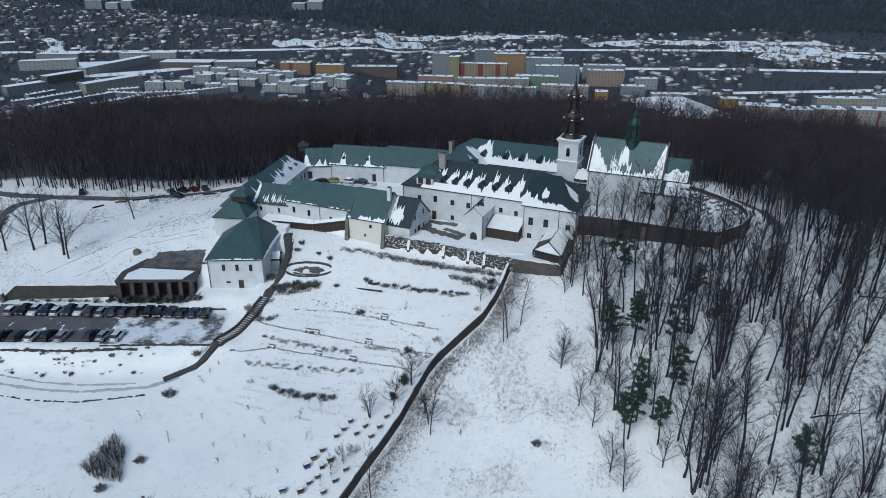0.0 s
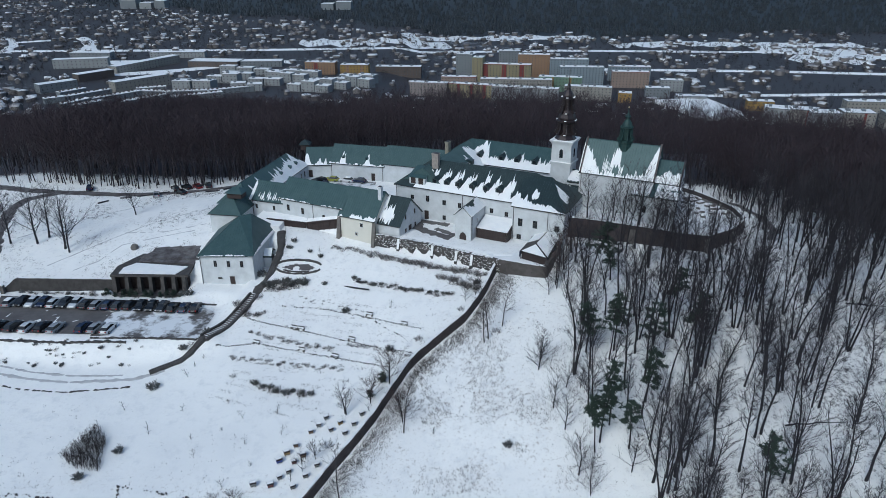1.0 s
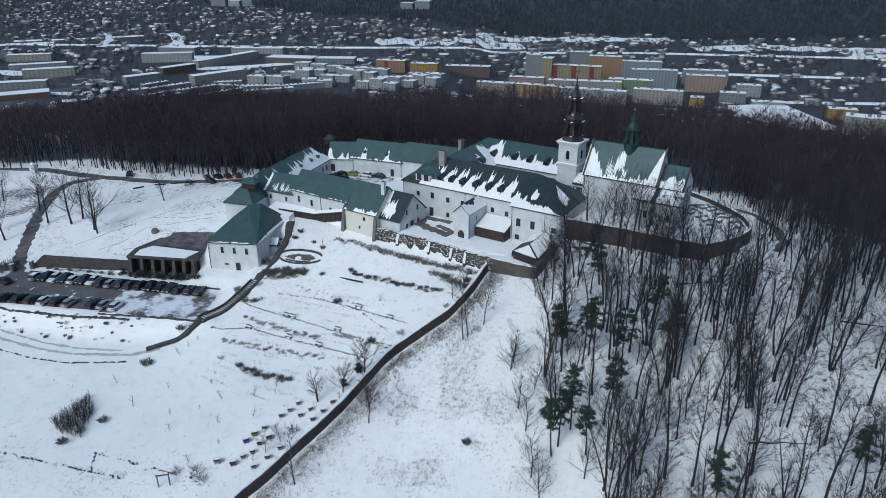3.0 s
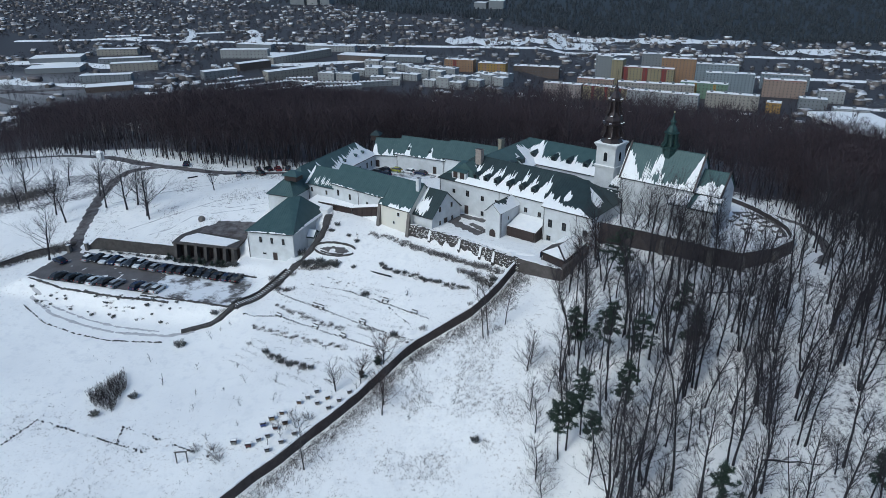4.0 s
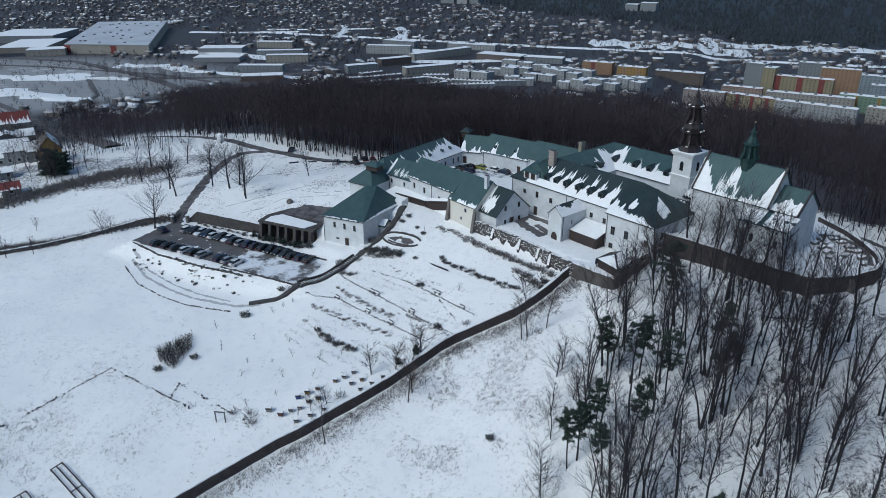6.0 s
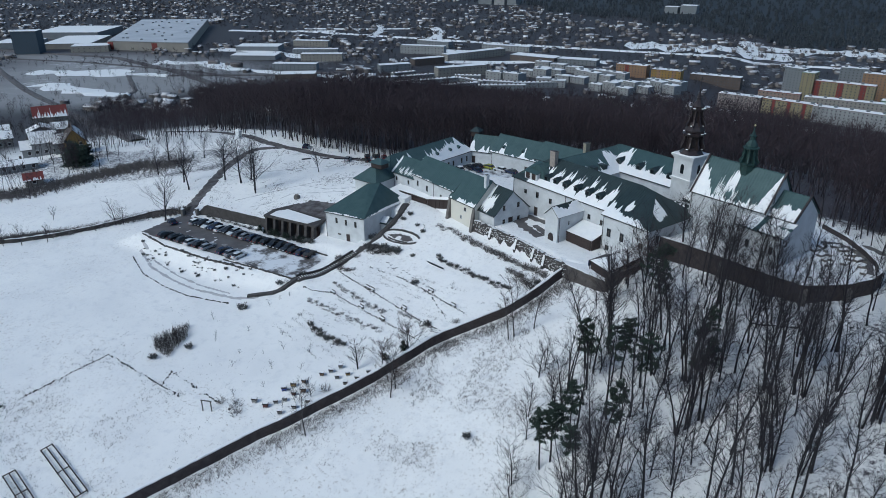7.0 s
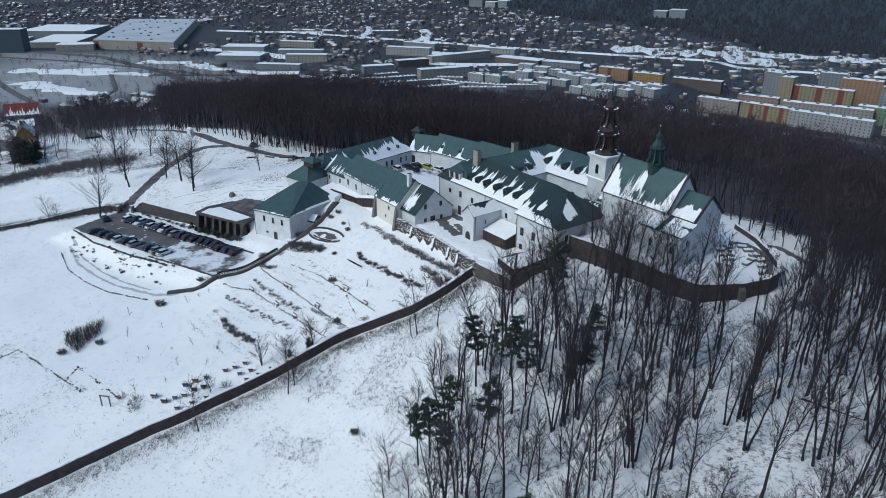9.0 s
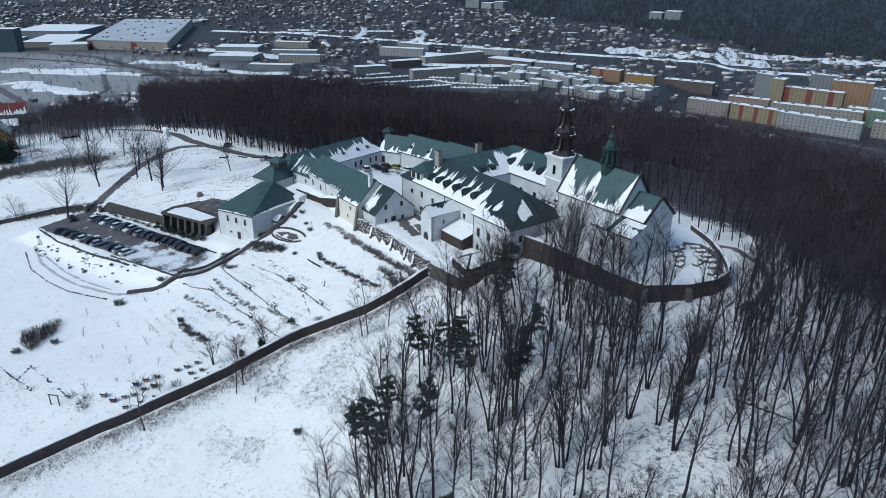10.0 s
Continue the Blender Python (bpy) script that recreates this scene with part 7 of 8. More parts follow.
wr = random.Random(9)
merge("low_shrubs", "low bare shrubs in rows on garden and bank", "shrubs", [flat(q) for q in BUSHES], small_shrubs, [SHRUB])
merge("deeper_wood", "slender leafless trees farther down the slope", "wood", [flat(*q) for q in SLIM_SOUPS], [(wr.randrange(8), x, y, float(height(x, y)), wr.uniform(0, 6.28), wr.uniform(0.75, 1.05)) for x, y in deeper], [BARK, TWIG])
placed = []
step = 4.8
for j in range(int(420 / step)):
    for i in range(int(780 / step)):
        x, y = -400 + i * step + wr.uniform(-2.2, 2.2), 20 + j * step + wr.uniform(-2.2, 2.2)
        r = math.hypot(x, y - 150)
        if r > 330 or not in_wood(x, y):
            continue
        if wr.random() < (0.08 if noise.noise(Vector((x * 0.03, y * 0.03, 2))) > -0.3 else 0.45):
            continue
        placed.append((wr.randrange(9), x, y, float(height(x, y)), wr.uniform(0, 6.28), wr.uniform(0.98, 1.22) - 0.22 * min(max((x - 35) / 60, 0), 1)))
for k in range(2600):
    # more stems towards the wood's outer edge
    if k % 2:
        x = wr.uniform(-130, 30)
        y = float(np.interp(x, [-175, -118, -95, -70, -40, 0, 40], [220, 204, 203, 207, 218, 218, 200])) + 1 + 22 * wr.random() ** 1.3
    else:
        x, y = wr.uniform(76, 128), wr.uniform(165, 215)
    if in_wood(x, y) and wr.random() < 0.32:
        placed.append((wr.randrange(9), x, y, float(height(x, y)), wr.uniform(0, 6.28), wr.uniform(0.8, 1.1) - 0.16 * (x > 70)))
for cx, cy in ((-197.8, 192.9), (-206.9, 209.8), (-182.1, 198.0), (-200.6, 223.8), (-189.5, 225.0), (-183.4, 231.2), (-296.4, 279.9), (-274.6, 275.2), (-313.6, 325.9)):
    for k in range(15):
        x, y = cx + wr.uniform(-14, 14), cy + wr.uniform(-8, 10)
        placed.append((wr.randrange(9), x, y, float(height(x, y)), wr.uniform(0, 6.28), wr.uniform(0.5, 0.8)))
for k in range(70):
    x, y = wr.uniform(62, 90), wr.uniform(172, 200)
    if abs(math.hypot(x - 66, y - 164) - 13.5) > 1.8 and y + x > 244:
        placed.append((wr.randrange(9), x, y, float(height(x, y)), wr.uniform(0, 6.28), wr.uniform(0.6, 0.8)))
for cx, cy, wx, wy, n in ((-505, 402, 22, 16, 80), (-192, 165, 22, 7, 22), (-240, 190, 20, 8, 16), (-228, 215, 26, 8, 26), (-192, 214, 12, 6, 8), (-440, 375, 32, 14, 22), (-280, 262, 40, 26, 55), (-345, 350, 40, 40, 40), (-640, 600, 60, 30, 60), (-720, 640, 90, 20, 60)):
    for k in range(n):
        x, y = cx + wr.uniform(-wx, wx), cy + wr.uniform(-wy, wy)
        placed.append((wr.randrange(9), x, y, float(height(x, y)), wr.uniform(0, 6.28), wr.uniform(0.55, 0.85)))
for x, y in ((-520.1, 311.0), (-426.5, 267.4), (-214.7, 146.8), (-174.8, 131.1), (-184.1, 152.1), (-184.6, 155.4), (-177.2, 152.7), (-210.3, 188.9), (-199.9, 184.3), (-200.8, 189.0), (-190.0, 185.7), (-197.9, 196.6), (-620.8, 368.9), (-631.4, 383.1), (-562.5, 350.4), (-708.5, 409.5), (-189.9, 173.4), (-171.1, 132.8), (-180.5, 131.5), (-210.9, 183.9), (-258.1, 173.4), (-437.5, 312.3), (-381.1, 283.3)):
    for k in range(3):
        placed.append((wr.randrange(9), x + wr.uniform(-5, 5), y + wr.uniform(-4, 4), float(height(x, y)), wr.uniform(0, 6.28), wr.uniform(0.35, 0.7)))
merge("forest", "dense leafless brown forest on the hill", "forest", FAR, placed, [FARBARK, FARTWIG])


# ---- the town on the plain ----
cr = random.Random(21)


def paint(name, c, d=0.8):
    c = tuple(0.78 * v for v in c)
    return material(name, c, 0.85, tuple(v * d for v in c), 0.08, 0.55)


TOWN = {
    "white": paint("white_render", (0.33, 0.34, 0.35)), "pink": paint("pink_render", (0.30, 0.26, 0.25)), "yellow": paint("yellow_render", (0.30, 0.26, 0.16)), "orange": paint("orange_render", (0.33, 0.20, 0.12)),
    "grey": paint("grey_render", (0.22, 0.24, 0.26)), "blue": paint("blue_render", (0.24, 0.29, 0.33)), "green": paint("green_render", (0.17, 0.26, 0.19)), "beige": paint("beige_render", (0.33, 0.31, 0.28)),
    "red": paint("red_render", (0.22, 0.05, 0.045)), "salmon": paint("salmon_render", (0.32, 0.24, 0.20)), "brown": paint("brown_render", (0.12, 0.095, 0.085)), "glass": paint("blue_glass", (0.045, 0.075, 0.11)), "ochre": paint("ochre_render", (0.35, 0.22, 0.07))}
FARGLASS = material("town_window_glass", (0.06, 0.065, 0.07), 0.25, (0.13, 0.13, 0.13), 0.02, 0.5, spread=0.5)
FLATPANE = Soup().box(-0.6, -0.1, 0, 0.6, 0.05, 1.25).mesh("pane", FARGLASS)
blocks = []


def block(p, q, depth, h, floors, color, label, accent=None, bays=3.3, name="apartment_block", windows=True, stripes=(), parapet=True, zb=None):
    """A block of flats: front from p to q."""
    (ax, ay), (bx, by) = p, q
    ln = math.hypot(bx - ax, by - ay)
    z = (float(height((ax + bx) / 2, (ay + by) / 2)) if zb is None else zb) - 1.0
    blocks.append(((ax + bx) / 2, (ay + by) / 2, ln / 2 + depth * 0.5 + 6))
    ob = thing(name, label, "building", pose(ax, ay, z, 0, 0, math.degrees(math.atan2(by - ay, bx - ax))), "blocks of flats in the town" if name == "apartment_block" else "")
    part("wall", Soup().box(0, 0, -3, ln, depth, h + 1).mesh("wall", TOWN[color]), ob)
    part("roof", Soup().box(-0.3, -0.3, h + 1, ln + 0.3, depth + 0.3, h + 1.5).mesh("roof", TOWN[accent or "grey"]), ob)
    part("snow", Soup().box(0.2, 0.2, h + 1.5, ln - 0.2, depth - 0.2, h + 1.62).mesh("snow", SNOW), ob)
    for i in range(int(ln / 14) + 1 if windows and name == "apartment_block" else 0):
        part("stair_head", Soup().box(5 + 14 * i - 1.4, depth * 0.35, h + 1.5, 5 + 14 * i + 1.4, depth * 0.65, h + 3.2).mesh("stair_head", TOWN["grey"]), ob) if 5 + 14 * i < ln - 2 else None
    for f0, f1, col in stripes:
        part("stripe", Soup().box(ln * f0, -0.25, 0.5, ln * f1, 0.1, h + 0.9).mesh("stripe", TOWN[col]), ob, "coloured facade stripe")
    if windows:
        bays = bays * 1.15
        n, step = max(1, int(ln / bays)), h / floors
        for k in range(floors):
            for i in range(n):
                part("window", FLATPANE, ob, "", pose((i + 0.5) * ln / n, -0.3 if stripes else 0, 1.7 + k * step))
        for face, x, turn in ((0, ln, 90), (1, 0, -90)) if floors > 5 else ((1, 0, -90),):
            for k in range(floors):
                for i in range(max(1, int(depth / 5))):
                    part("window", FLATPANE, ob, "", pose(x, (i + 0.5) * depth / max(1, int(depth / 5)), 1.7 + k * step, 0, 0, turn))
    return ob


block((-64, 806), (-21, 799), 11, 15, 5, "pink", "long white and pink block of flats", "pink")
block((-19, 799), (29, 786), 11, 15, 5, "yellow", "yellow block of flats with red stripes", "red", stripes=((0.2, 0.27, "red"), (0.5, 0.57, "red"), (0.8, 0.87, "red")))
block((29, 779), (101, 764), 11, 15, 5, "white", "long white and pink block of flats", "pink")
block((17, 834), (101, 830), 11, 15, 5, "beige", "pale block of flats", "pink")
block((-30, 850), (12, 846), 11, 15, 5, "salmon", "salmon block of flats", "red")
block((-14, 926), (7, 917), 14, 32, 11, "grey", "tall grey block of flats", "grey")
block((7, 893), (20, 890), 16, 32, 11, "yellow", "tall yellow-green block of flats", "green")
block((20, 894), (80, 885), 12, 24, 8, "yellow", "tall yellow block of flats with red stripes", "red", stripes=((0.0, 0.12, "red"), (0.4, 0.5, "red"), (0.76, 0.86, "red")))
block((66, 922), (106, 918), 12, 32, 11, "orange", "tall orange block of flats", "salmon")
block((42, 948), (70, 946), 12, 33, 11, "grey", "tall grey block of flats")
block((106, 912), (154, 908), 12, 28, 10, "blue", "tall blue-grey block of flats")
block((116, 886), (170, 884), 12, 22, 8, "blue", "pale blue block of flats", "blue")
block((86, 842), (136, 834), 12, 17, 5, "green", "green block of flats", "green", stripes=((0.3, 0.36, "ochre"), (0.7, 0.76, "ochre")))
block((110, 788), (161, 778), 11, 15, 5, "beige", "beige block of flats", "beige")
block((168, 776), (182, 773), 12, 10, 3, "ochre", "small ochre house with flat roof", "ochre")
block((178, 872), (222, 868), 12, 19, 6, "salmon", "salmon block of flats", "red")
block((182, 920), (235, 916), 12, 18, 6, "blue", "blue-grey block of flats", "pink")
block((232, 850), (258, 848), 12, 13, 4, "white", "white block of flats")
block((205, 808), (232, 805), 12, 11, 3, "grey", "grey block of flats")
block((-208, 908), (-169, 906), 14, 15, 5, "orange", "orange block of flats", "orange", stripes=((0.3, 0.42, "red"),))
block((-161, 900), (-125, 899), 14, 13, 4, "ochre", "ochre block of flats", "brown", stripes=((0.2, 0.32, "orange"), (0.7, 0.8, "orange")))
block((-120, 930), (-60, 928), 14, 11, 3, "brown", "long low brown school building", "brown")
for p, q, c in (((287, 676), (308, 668), "white"), ((309, 672), (333, 665), "beige"), ((324, 656), (350, 654), "white"), ((357, 664), (385, 661), "beige"), ((396, 665), (428, 660), "beige")):
    block(p, q, 17, 15, 4, c, "pale school building with a red stripe" if c == "beige" else "pale flat-roofed school building", "grey", stripes=((0.62, 0.70, "red"),) if c == "beige" else ())
block((400, 746), (462, 742), 13, 11, 3, "beige", "long beige block of flats")
block((296, 742), (322, 738), 12, 10, 3, "ochre", "yellow house with flat roof", "beige")
block((230, 770), (262, 768), 12, 9, 3, "white", "long white low building")
block((470, 760), (520, 752), 12, 12, 4, "white", "white block of flats")
# white stepped flats and rows of small houses
for p, q in (((-317, 899), (-251, 895)), ((-252, 871), (-179, 855)), ((-315, 844), (-273, 836)), ((-259, 825), (-218, 818)), ((-243, 851), (-193, 836)), ((-202, 784), (-151, 771)), ((-183, 808), (-135, 791)), ((-158, 829), (-110, 804)), ((-155, 855), (-109, 836)),
             ((-307, 871), (-264, 863)), ((-334, 787), (-287, 781)), ((-327, 804), (-290, 797)), ((-264, 778), (-229, 787))):
    n = 2 if math.dist(p, q) < 50 else 3
    for i in range(n):
        x0, y0, x1, y1 = (p[j] + (q[j] - p[j]) * f for f in (i / n, (i + 0.93) / n) for j in (0, 1))
        back = cr.uniform(0, 5)
        block((x0, y0 + back), (x1, y1 + back), 12, 7.5 + 1.8 * cr.randrange(3), 3, "white", "white stepped block of flats with snowy roof", "white", 4.0)
for p, q in (((-442, 747), (-426, 774)), ((-422, 724), (-393, 765)), ((-387, 710), (-354, 753)), ((-346, 689), (-313, 732)), ((-368, 771), (-339, 784)), ((-360, 756), (-317, 748)), ((-306, 716), (-260, 744)), ((-282, 756), (-232, 790)), ((-437, 708), (-422, 721)),
             ((-400, 679), (-387, 710)), ((-381, 669), (-366, 694)), ((-323, 750), (-277, 759))):
    ob = block(p, q, 9, 5.5, 2, "grey", "row of small grey houses with snowy roofs", "white", 4.5, "terraced_row")
    ln = math.dist(p, q)
    for i in range(int(ln / 5)):
        part("chimney", Soup().box(5 * i + 1.5, 3 + 2 * (i % 2), 6.8, 5 * i + 3.2, 5 + 2 * (i % 2), 8.4).mesh("chimney", TOWN["brown"]), ob)
for p, q, h, c, d in (((-453, 901), (-409, 1001), 10, "beige", 14), ((-393, 774), (-353, 829), 12, "beige", 14), ((-477, 768), (-451, 801), 10, "grey", 14), ((-473, 844), (-448, 884), 9, "brown", 14), ((-382, 960), (-312, 956), 8, "brown", 26), ((-311, 965), (-255, 970), 7, "grey", 20)):
    block(p, q, d, h, 3, c, "long town building with snowy flat roof", "grey", 4.5, "town_building")
for x, y, ln, a, h, c in ((-560, 940, 70, 15, 12, "white"), (-620, 720, 60, 25, 8, "grey"), (-640, 800, 60, 30, 10, "beige"), (-470, 1040, 80, 5, 8, "white"), (-700, 850, 70, 30, 7, "grey"), (-760, 920, 60, 20, 9, "beige"), (-580, 1020, 60, 0, 10, "grey")):
    block((x, y), (x + ln * math.cos(radians(a)), y + ln * math.sin(radians(a))), 14, h, 3, c, "long town building with snowy flat roof", "grey", 4.5, "town_building")
# works and halls
hall = thing("factory_hall", "huge pale hall with snow-covered flat roof", "building")
HALL = [(-991, 740), (-857, 786), (-1116, 1065), (-1226, 990)]
blocks.append((-1050, 900, 170))
part("wall", Soup().prism(HALL, -104, -87.4).mesh("wall", TOWN["beige"]), hall)
mid_x, mid_y = -1047.5, 895.25
part("roof", Soup().prism([(mid_x + (x - mid_x) * 1.004, mid_y + (y - mid_y) * 1.004) for x, y in HALL], -87.4, -86.6).mesh("roof", TOWN["white"]), hall)
part("snow", Soup().prism([(mid_x + (x - mid_x) * 0.985, mid_y + (y - mid_y) * 0.985) for x, y in HALL], -86.6, -86.4).mesh("snow", material("thin_snow", (0.5, 0.52, 0.55), 0.8, (0.36, 0.38, 0.41), 0.03, 0.5)), hall, "thin snow on the roof")
for k in range(34):
    u, v = cr.uniform(0.06, 0.94), cr.uniform(0.04, 0.94)
    x = (HALL[0][0] * (1 - u) + HALL[1][0] * u) * (1 - v) + (HALL[3][0] * (1 - u) + HALL[2][0] * u) * v
    y = (HALL[0][1] * (1 - u) + HALL[1][1] * u) * (1 - v) + (HALL[3][1] * (1 - u) + HALL[2][1] * u) * v
    part("roof_vent", Soup().box(x - 1.2, y - 1.6, -86.5, x + 1.2, y + 1.6, -84.9).mesh("roof_vent", TOWN["grey"]), hall)
for u in (0.0, 0.55):
    x, y = -991 + 134 * u, 740 + 46 * u
    part("gate", Soup().prism([(x, y - 0.4), (x + 9, y + 2.7), (x + 9, y + 4), (x, y + 1)], -100, -88.5).mesh("gate", TOWN["red"]), hall, "dark red gate panel")
block((-1072, 634), (-1042, 656), 24, 34, 10, "glass", "tall blue glass office building", "grey", 4.0, "office_building")
block((-1015, 690), (-975, 728), 34, 9, 2, "beige", "beige industrial office building", "grey", 6, "office_building")
block((-1090, 690), (-1030, 735), 110, 8, 2, "beige", "pale industrial hall with snowy roof", "white", 9, "factory_hall", False)
block((-1230, 760), (-1130, 820), 110, 11, 2, "grey", "grey industrial hall with a snowy roof", "white", 12, "factory_hall", False)
block((-1160, 650), (-1110, 690), 60, 9, 2, "grey", "grey industrial hall with a snowy roof", "white", 12, "factory_hall", False)
block((-800, 830), (-740, 862), 36, 7, 1, "grey", "low grey hall with snowy roof", "white", 12, "factory_hall", False)
block((-740, 760), (-680, 790), 30, 6, 1, "grey", "low grey hall with snowy roof", "white", 12, "factory_hall", False)
block((-560, 660), (-520, 690), 22, 6, 1, "brown", "low brown-walled hall with snowy roof", "white", 12, "factory_hall", False)
for x, w, h, c in ((-868, 40, 20, "grey"), (-820, 30, 14, "white"), (-782, 26, 18, "grey")):
    block((x, 1788), (x + w, 1788), 30, h, 6, c, "pale hospital building before the far wood", "white", 7, "town_building", False)
for x, w, h, c in ((-358, 30, 14, "grey"), (-322, 36, 18, "grey")):
    block((x, 1745), (x + w, 1745), 30, h, 5, c, "pale sanatorium in the far wood", "white", 7, "town_building", False)


taken = np.array(blocks)


def far_town(x, y):
    """True on the town's side of the far forest's edge, which draws back towards the west."""
    return y < 1370 + 0.55 * max(-x, 0.0) + 0.05 * x * (x > 0) + 26 * math.sin(x / 70) + 16 * math.sin(x / 23) or x < -1050


def in_park(x, y):
    return float(inside(np.array(float(x)), np.array(float(y)), PARK, 5.0)) > 0.5


def clear(x, y, more=0.0):
    return bool(np.all(np.hypot(taken[:, 0] - x, taken[:, 1] - y) > taken[:, 2] + more))


thing("sports_field", "wide snow-covered sports field", "field", kind="structure", data=Soup().prism([(205, 762), (238, 676), (284, 684), (262, 776)], -99, float(height(245, 720)) + 1.0).mesh("sports_field", SNOW))
for k, (pl, w) in enumerate((([(-900, 1090), (-300, 1130), (150, 1190), (480, 1180), (900, 1120)], 9), ([(-700, 620), (-560, 700), (-480, 830), (-440, 1000)], 6), ([(-420, 640), (-200, 720), (80, 740), (320, 640), (520, 600)], 5), ([(250, 820), (520, 850), (800, 860)], 7), ([(-1200, 640), (-900, 690), (-700, 640), (-520, 560)], 7), ([(120, 1010), (420, 1000), (760, 960)], 8))):
    lie(pl, w, 1.2, SNOW if k in (0, 3, 5) else MUD, "town_street", "snowy street across the town" if k % 2 else "pale snowy strip of open land", "street", 20.0, 80 + k, 0.2)

lie([(-205, 200), (-260, 232), (-341, 275), (-495, 359), (-628, 418), (-760, 465), (-1000, 560)], 4.5, 0.8, MUD, "town_street", "wet street leading out of the town", "street", 12.0, 91, 0.1)
lie([(-495, 359), (-580, 450), (-640, 520), (-760, 600)], 3, 0.8, MUD, "town_street", "wet street leading out of the town", "street", 12.0, 92, 0.1)
lie([(-1100, 590), (-900, 640), (-700, 660), (-560, 640)], 4, 0.8, MUD, "town_street", "wet street leading out of the town", "street", 14.0, 93, 0.1)
oval = [(-805 + 42 * math.cos(k * math.tau / 28) * 0.8 - 14 * math.sin(k * math.tau / 28), 589 + 30 * math.cos(k * math.tau / 28) + 18 * math.sin(k * math.tau / 28)) for k in range(28)]
thing("frozen_pond", "round snow-covered pond in the park", "pond", kind="structure", data=Soup().prism(oval, -104, float(height(-805, 589)) + 0.8).mesh("frozen_pond", SNOW))
for k in range(7):
    x0, y0 = cr.uniform(-1250, -420), cr.uniform(640, 1150)
    a = cr.choice((0.35, 0.4, 1.9, 2.0))
    lie([(x0, y0), (x0 + 110 * math.cos(a), y0 + 110 * math.sin(a)), (x0 + 210 * math.cos(a + 0.1), y0 + 210 * math.sin(a + 0.1))], cr.uniform(7, 16), 1.1, SNOW, "open_lot", "snowy open lot between the houses", "field", 20.0, 120 + k, 0.3)

for k, (p, q) in enumerate((((316.2, 1282.9), (667.8, 1264.8)), ((507.4, 1139.8), (594.9, 1102.7)), ((470.2, 1202.6), (631.8, 1179.0)), ((490.3, 1209.5), (679.6, 1100.0)), ((-124.2, 1318.5), (225.0, 1351.4)), ((246.9, 1258.4), (347.1, 1262.6)), ((-286.5, 1211.7), (-37.9, 1259.2)), ((-536.1, 1001.3), (-421.8, 990.5)), ((-846.3, 837.2), (-604.7, 833.7)), ((-733.2, 697.8), (-495.2, 718.7)), ((-810.8, 688.9), (-687.1, 721.2)), ((-888.2, 551.8), (-702.1, 618.1)), ((-782.1, 501.3), (-621.0, 491.0)), ((-379.6, 1009.9), (-248.3, 1011.5)))):
    lie([p, ((p[0] + q[0]) / 2 + cr.uniform(-20, 20), (p[1] + q[1]) / 2 + cr.uniform(-12, 12)), q], cr.uniform(22, 40) if k < 7 else cr.uniform(8, 18), 1.1, SNOW, "open_lot", "snowy open strip of land in the town", "field", 16.0, 140 + k, 0.8)

# small houses in great number, with snowy gable roofs
HOUSE = []
for w, d, h, rf in ((9, 10, 5.5, 3.5), (11, 9, 4, 3), (8, 8, 6, 3.5), (18, 9, 5, 2.5), (12, 12, 7, 0.3)):
    a, b = Soup(), Soup()
    a.add([(-w / 2, -d / 2, -2), (w / 2, -d / 2, -2), (w / 2, d / 2, -2), (-w / 2, d / 2, -2), (-w / 2, -d / 2, h), (w / 2, -d / 2, h), (w / 2, d / 2, h), (-w / 2, d / 2, h), (-w / 2, 0, h + rf - 0.3), (w / 2, 0, h + rf - 0.3)],
          [(0, 1, 5, 4), (1, 2, 6, 9, 5), (2, 3, 7, 6), (3, 0, 4, 8, 7)])
    o = 0.5
    b.slab([Vector(q) for q in ((-w / 2 - o, -d / 2 - o, h - 0.2), (w / 2 + o, -d / 2 - o, h - 0.2), (w / 2 + o, 0, h + rf), (-w / 2 - o, 0, h + rf))], (0, 0, -0.2))
    b.slab([Vector(q) for q in ((w / 2 + o, d / 2 + o, h - 0.2), (-w / 2 - o, d / 2 + o, h - 0.2), (-w / 2 - o, 0, h + rf), (w / 2 + o, 0, h + rf))], (0, 0, -0.2))
    HOUSE.append(flat(a, b))
HWALL = material("house_walls", (0.24, 0.22, 0.21), 0.9, (0.09, 0.08, 0.08), 0.03, 0.5, spread=0.6)
HROOF = material("house_roofs", (0.82, 0.82, 0.83), 0.8, (0.15, 0.13, 0.13), 0.025, 0.5, spread=0.3, sharp=0.12)
placed = []
tries = 0
while len(placed) < 4800 and tries < 60000:
    tries += 1
    x, y = cr.uniform(-2700, 1250), 400 + 2000 * cr.random() ** 1.15
    r = math.hypot(x, y - 150)
    if r < (520 if x > -260 else 400) or abs(x) > 1.7 * y + 320 or (not far_town(x, y)):
        continue
    if noise.noise(Vector((x * 0.006, y * 0.006, 1))) < -0.32 or not clear(x, y) or in_park(x, y):
        continue
    placed.append((cr.randrange(5), x, y, float(height(x, y)), cr.choice((0.2, 1.77, 0.5, 2.07)) + cr.uniform(-0.25, 0.25), cr.uniform(0.4, 0.85)))
merge("town_houses", "many small town houses with snowy roofs", "houses", HOUSE, placed, [HWALL, HROOF])

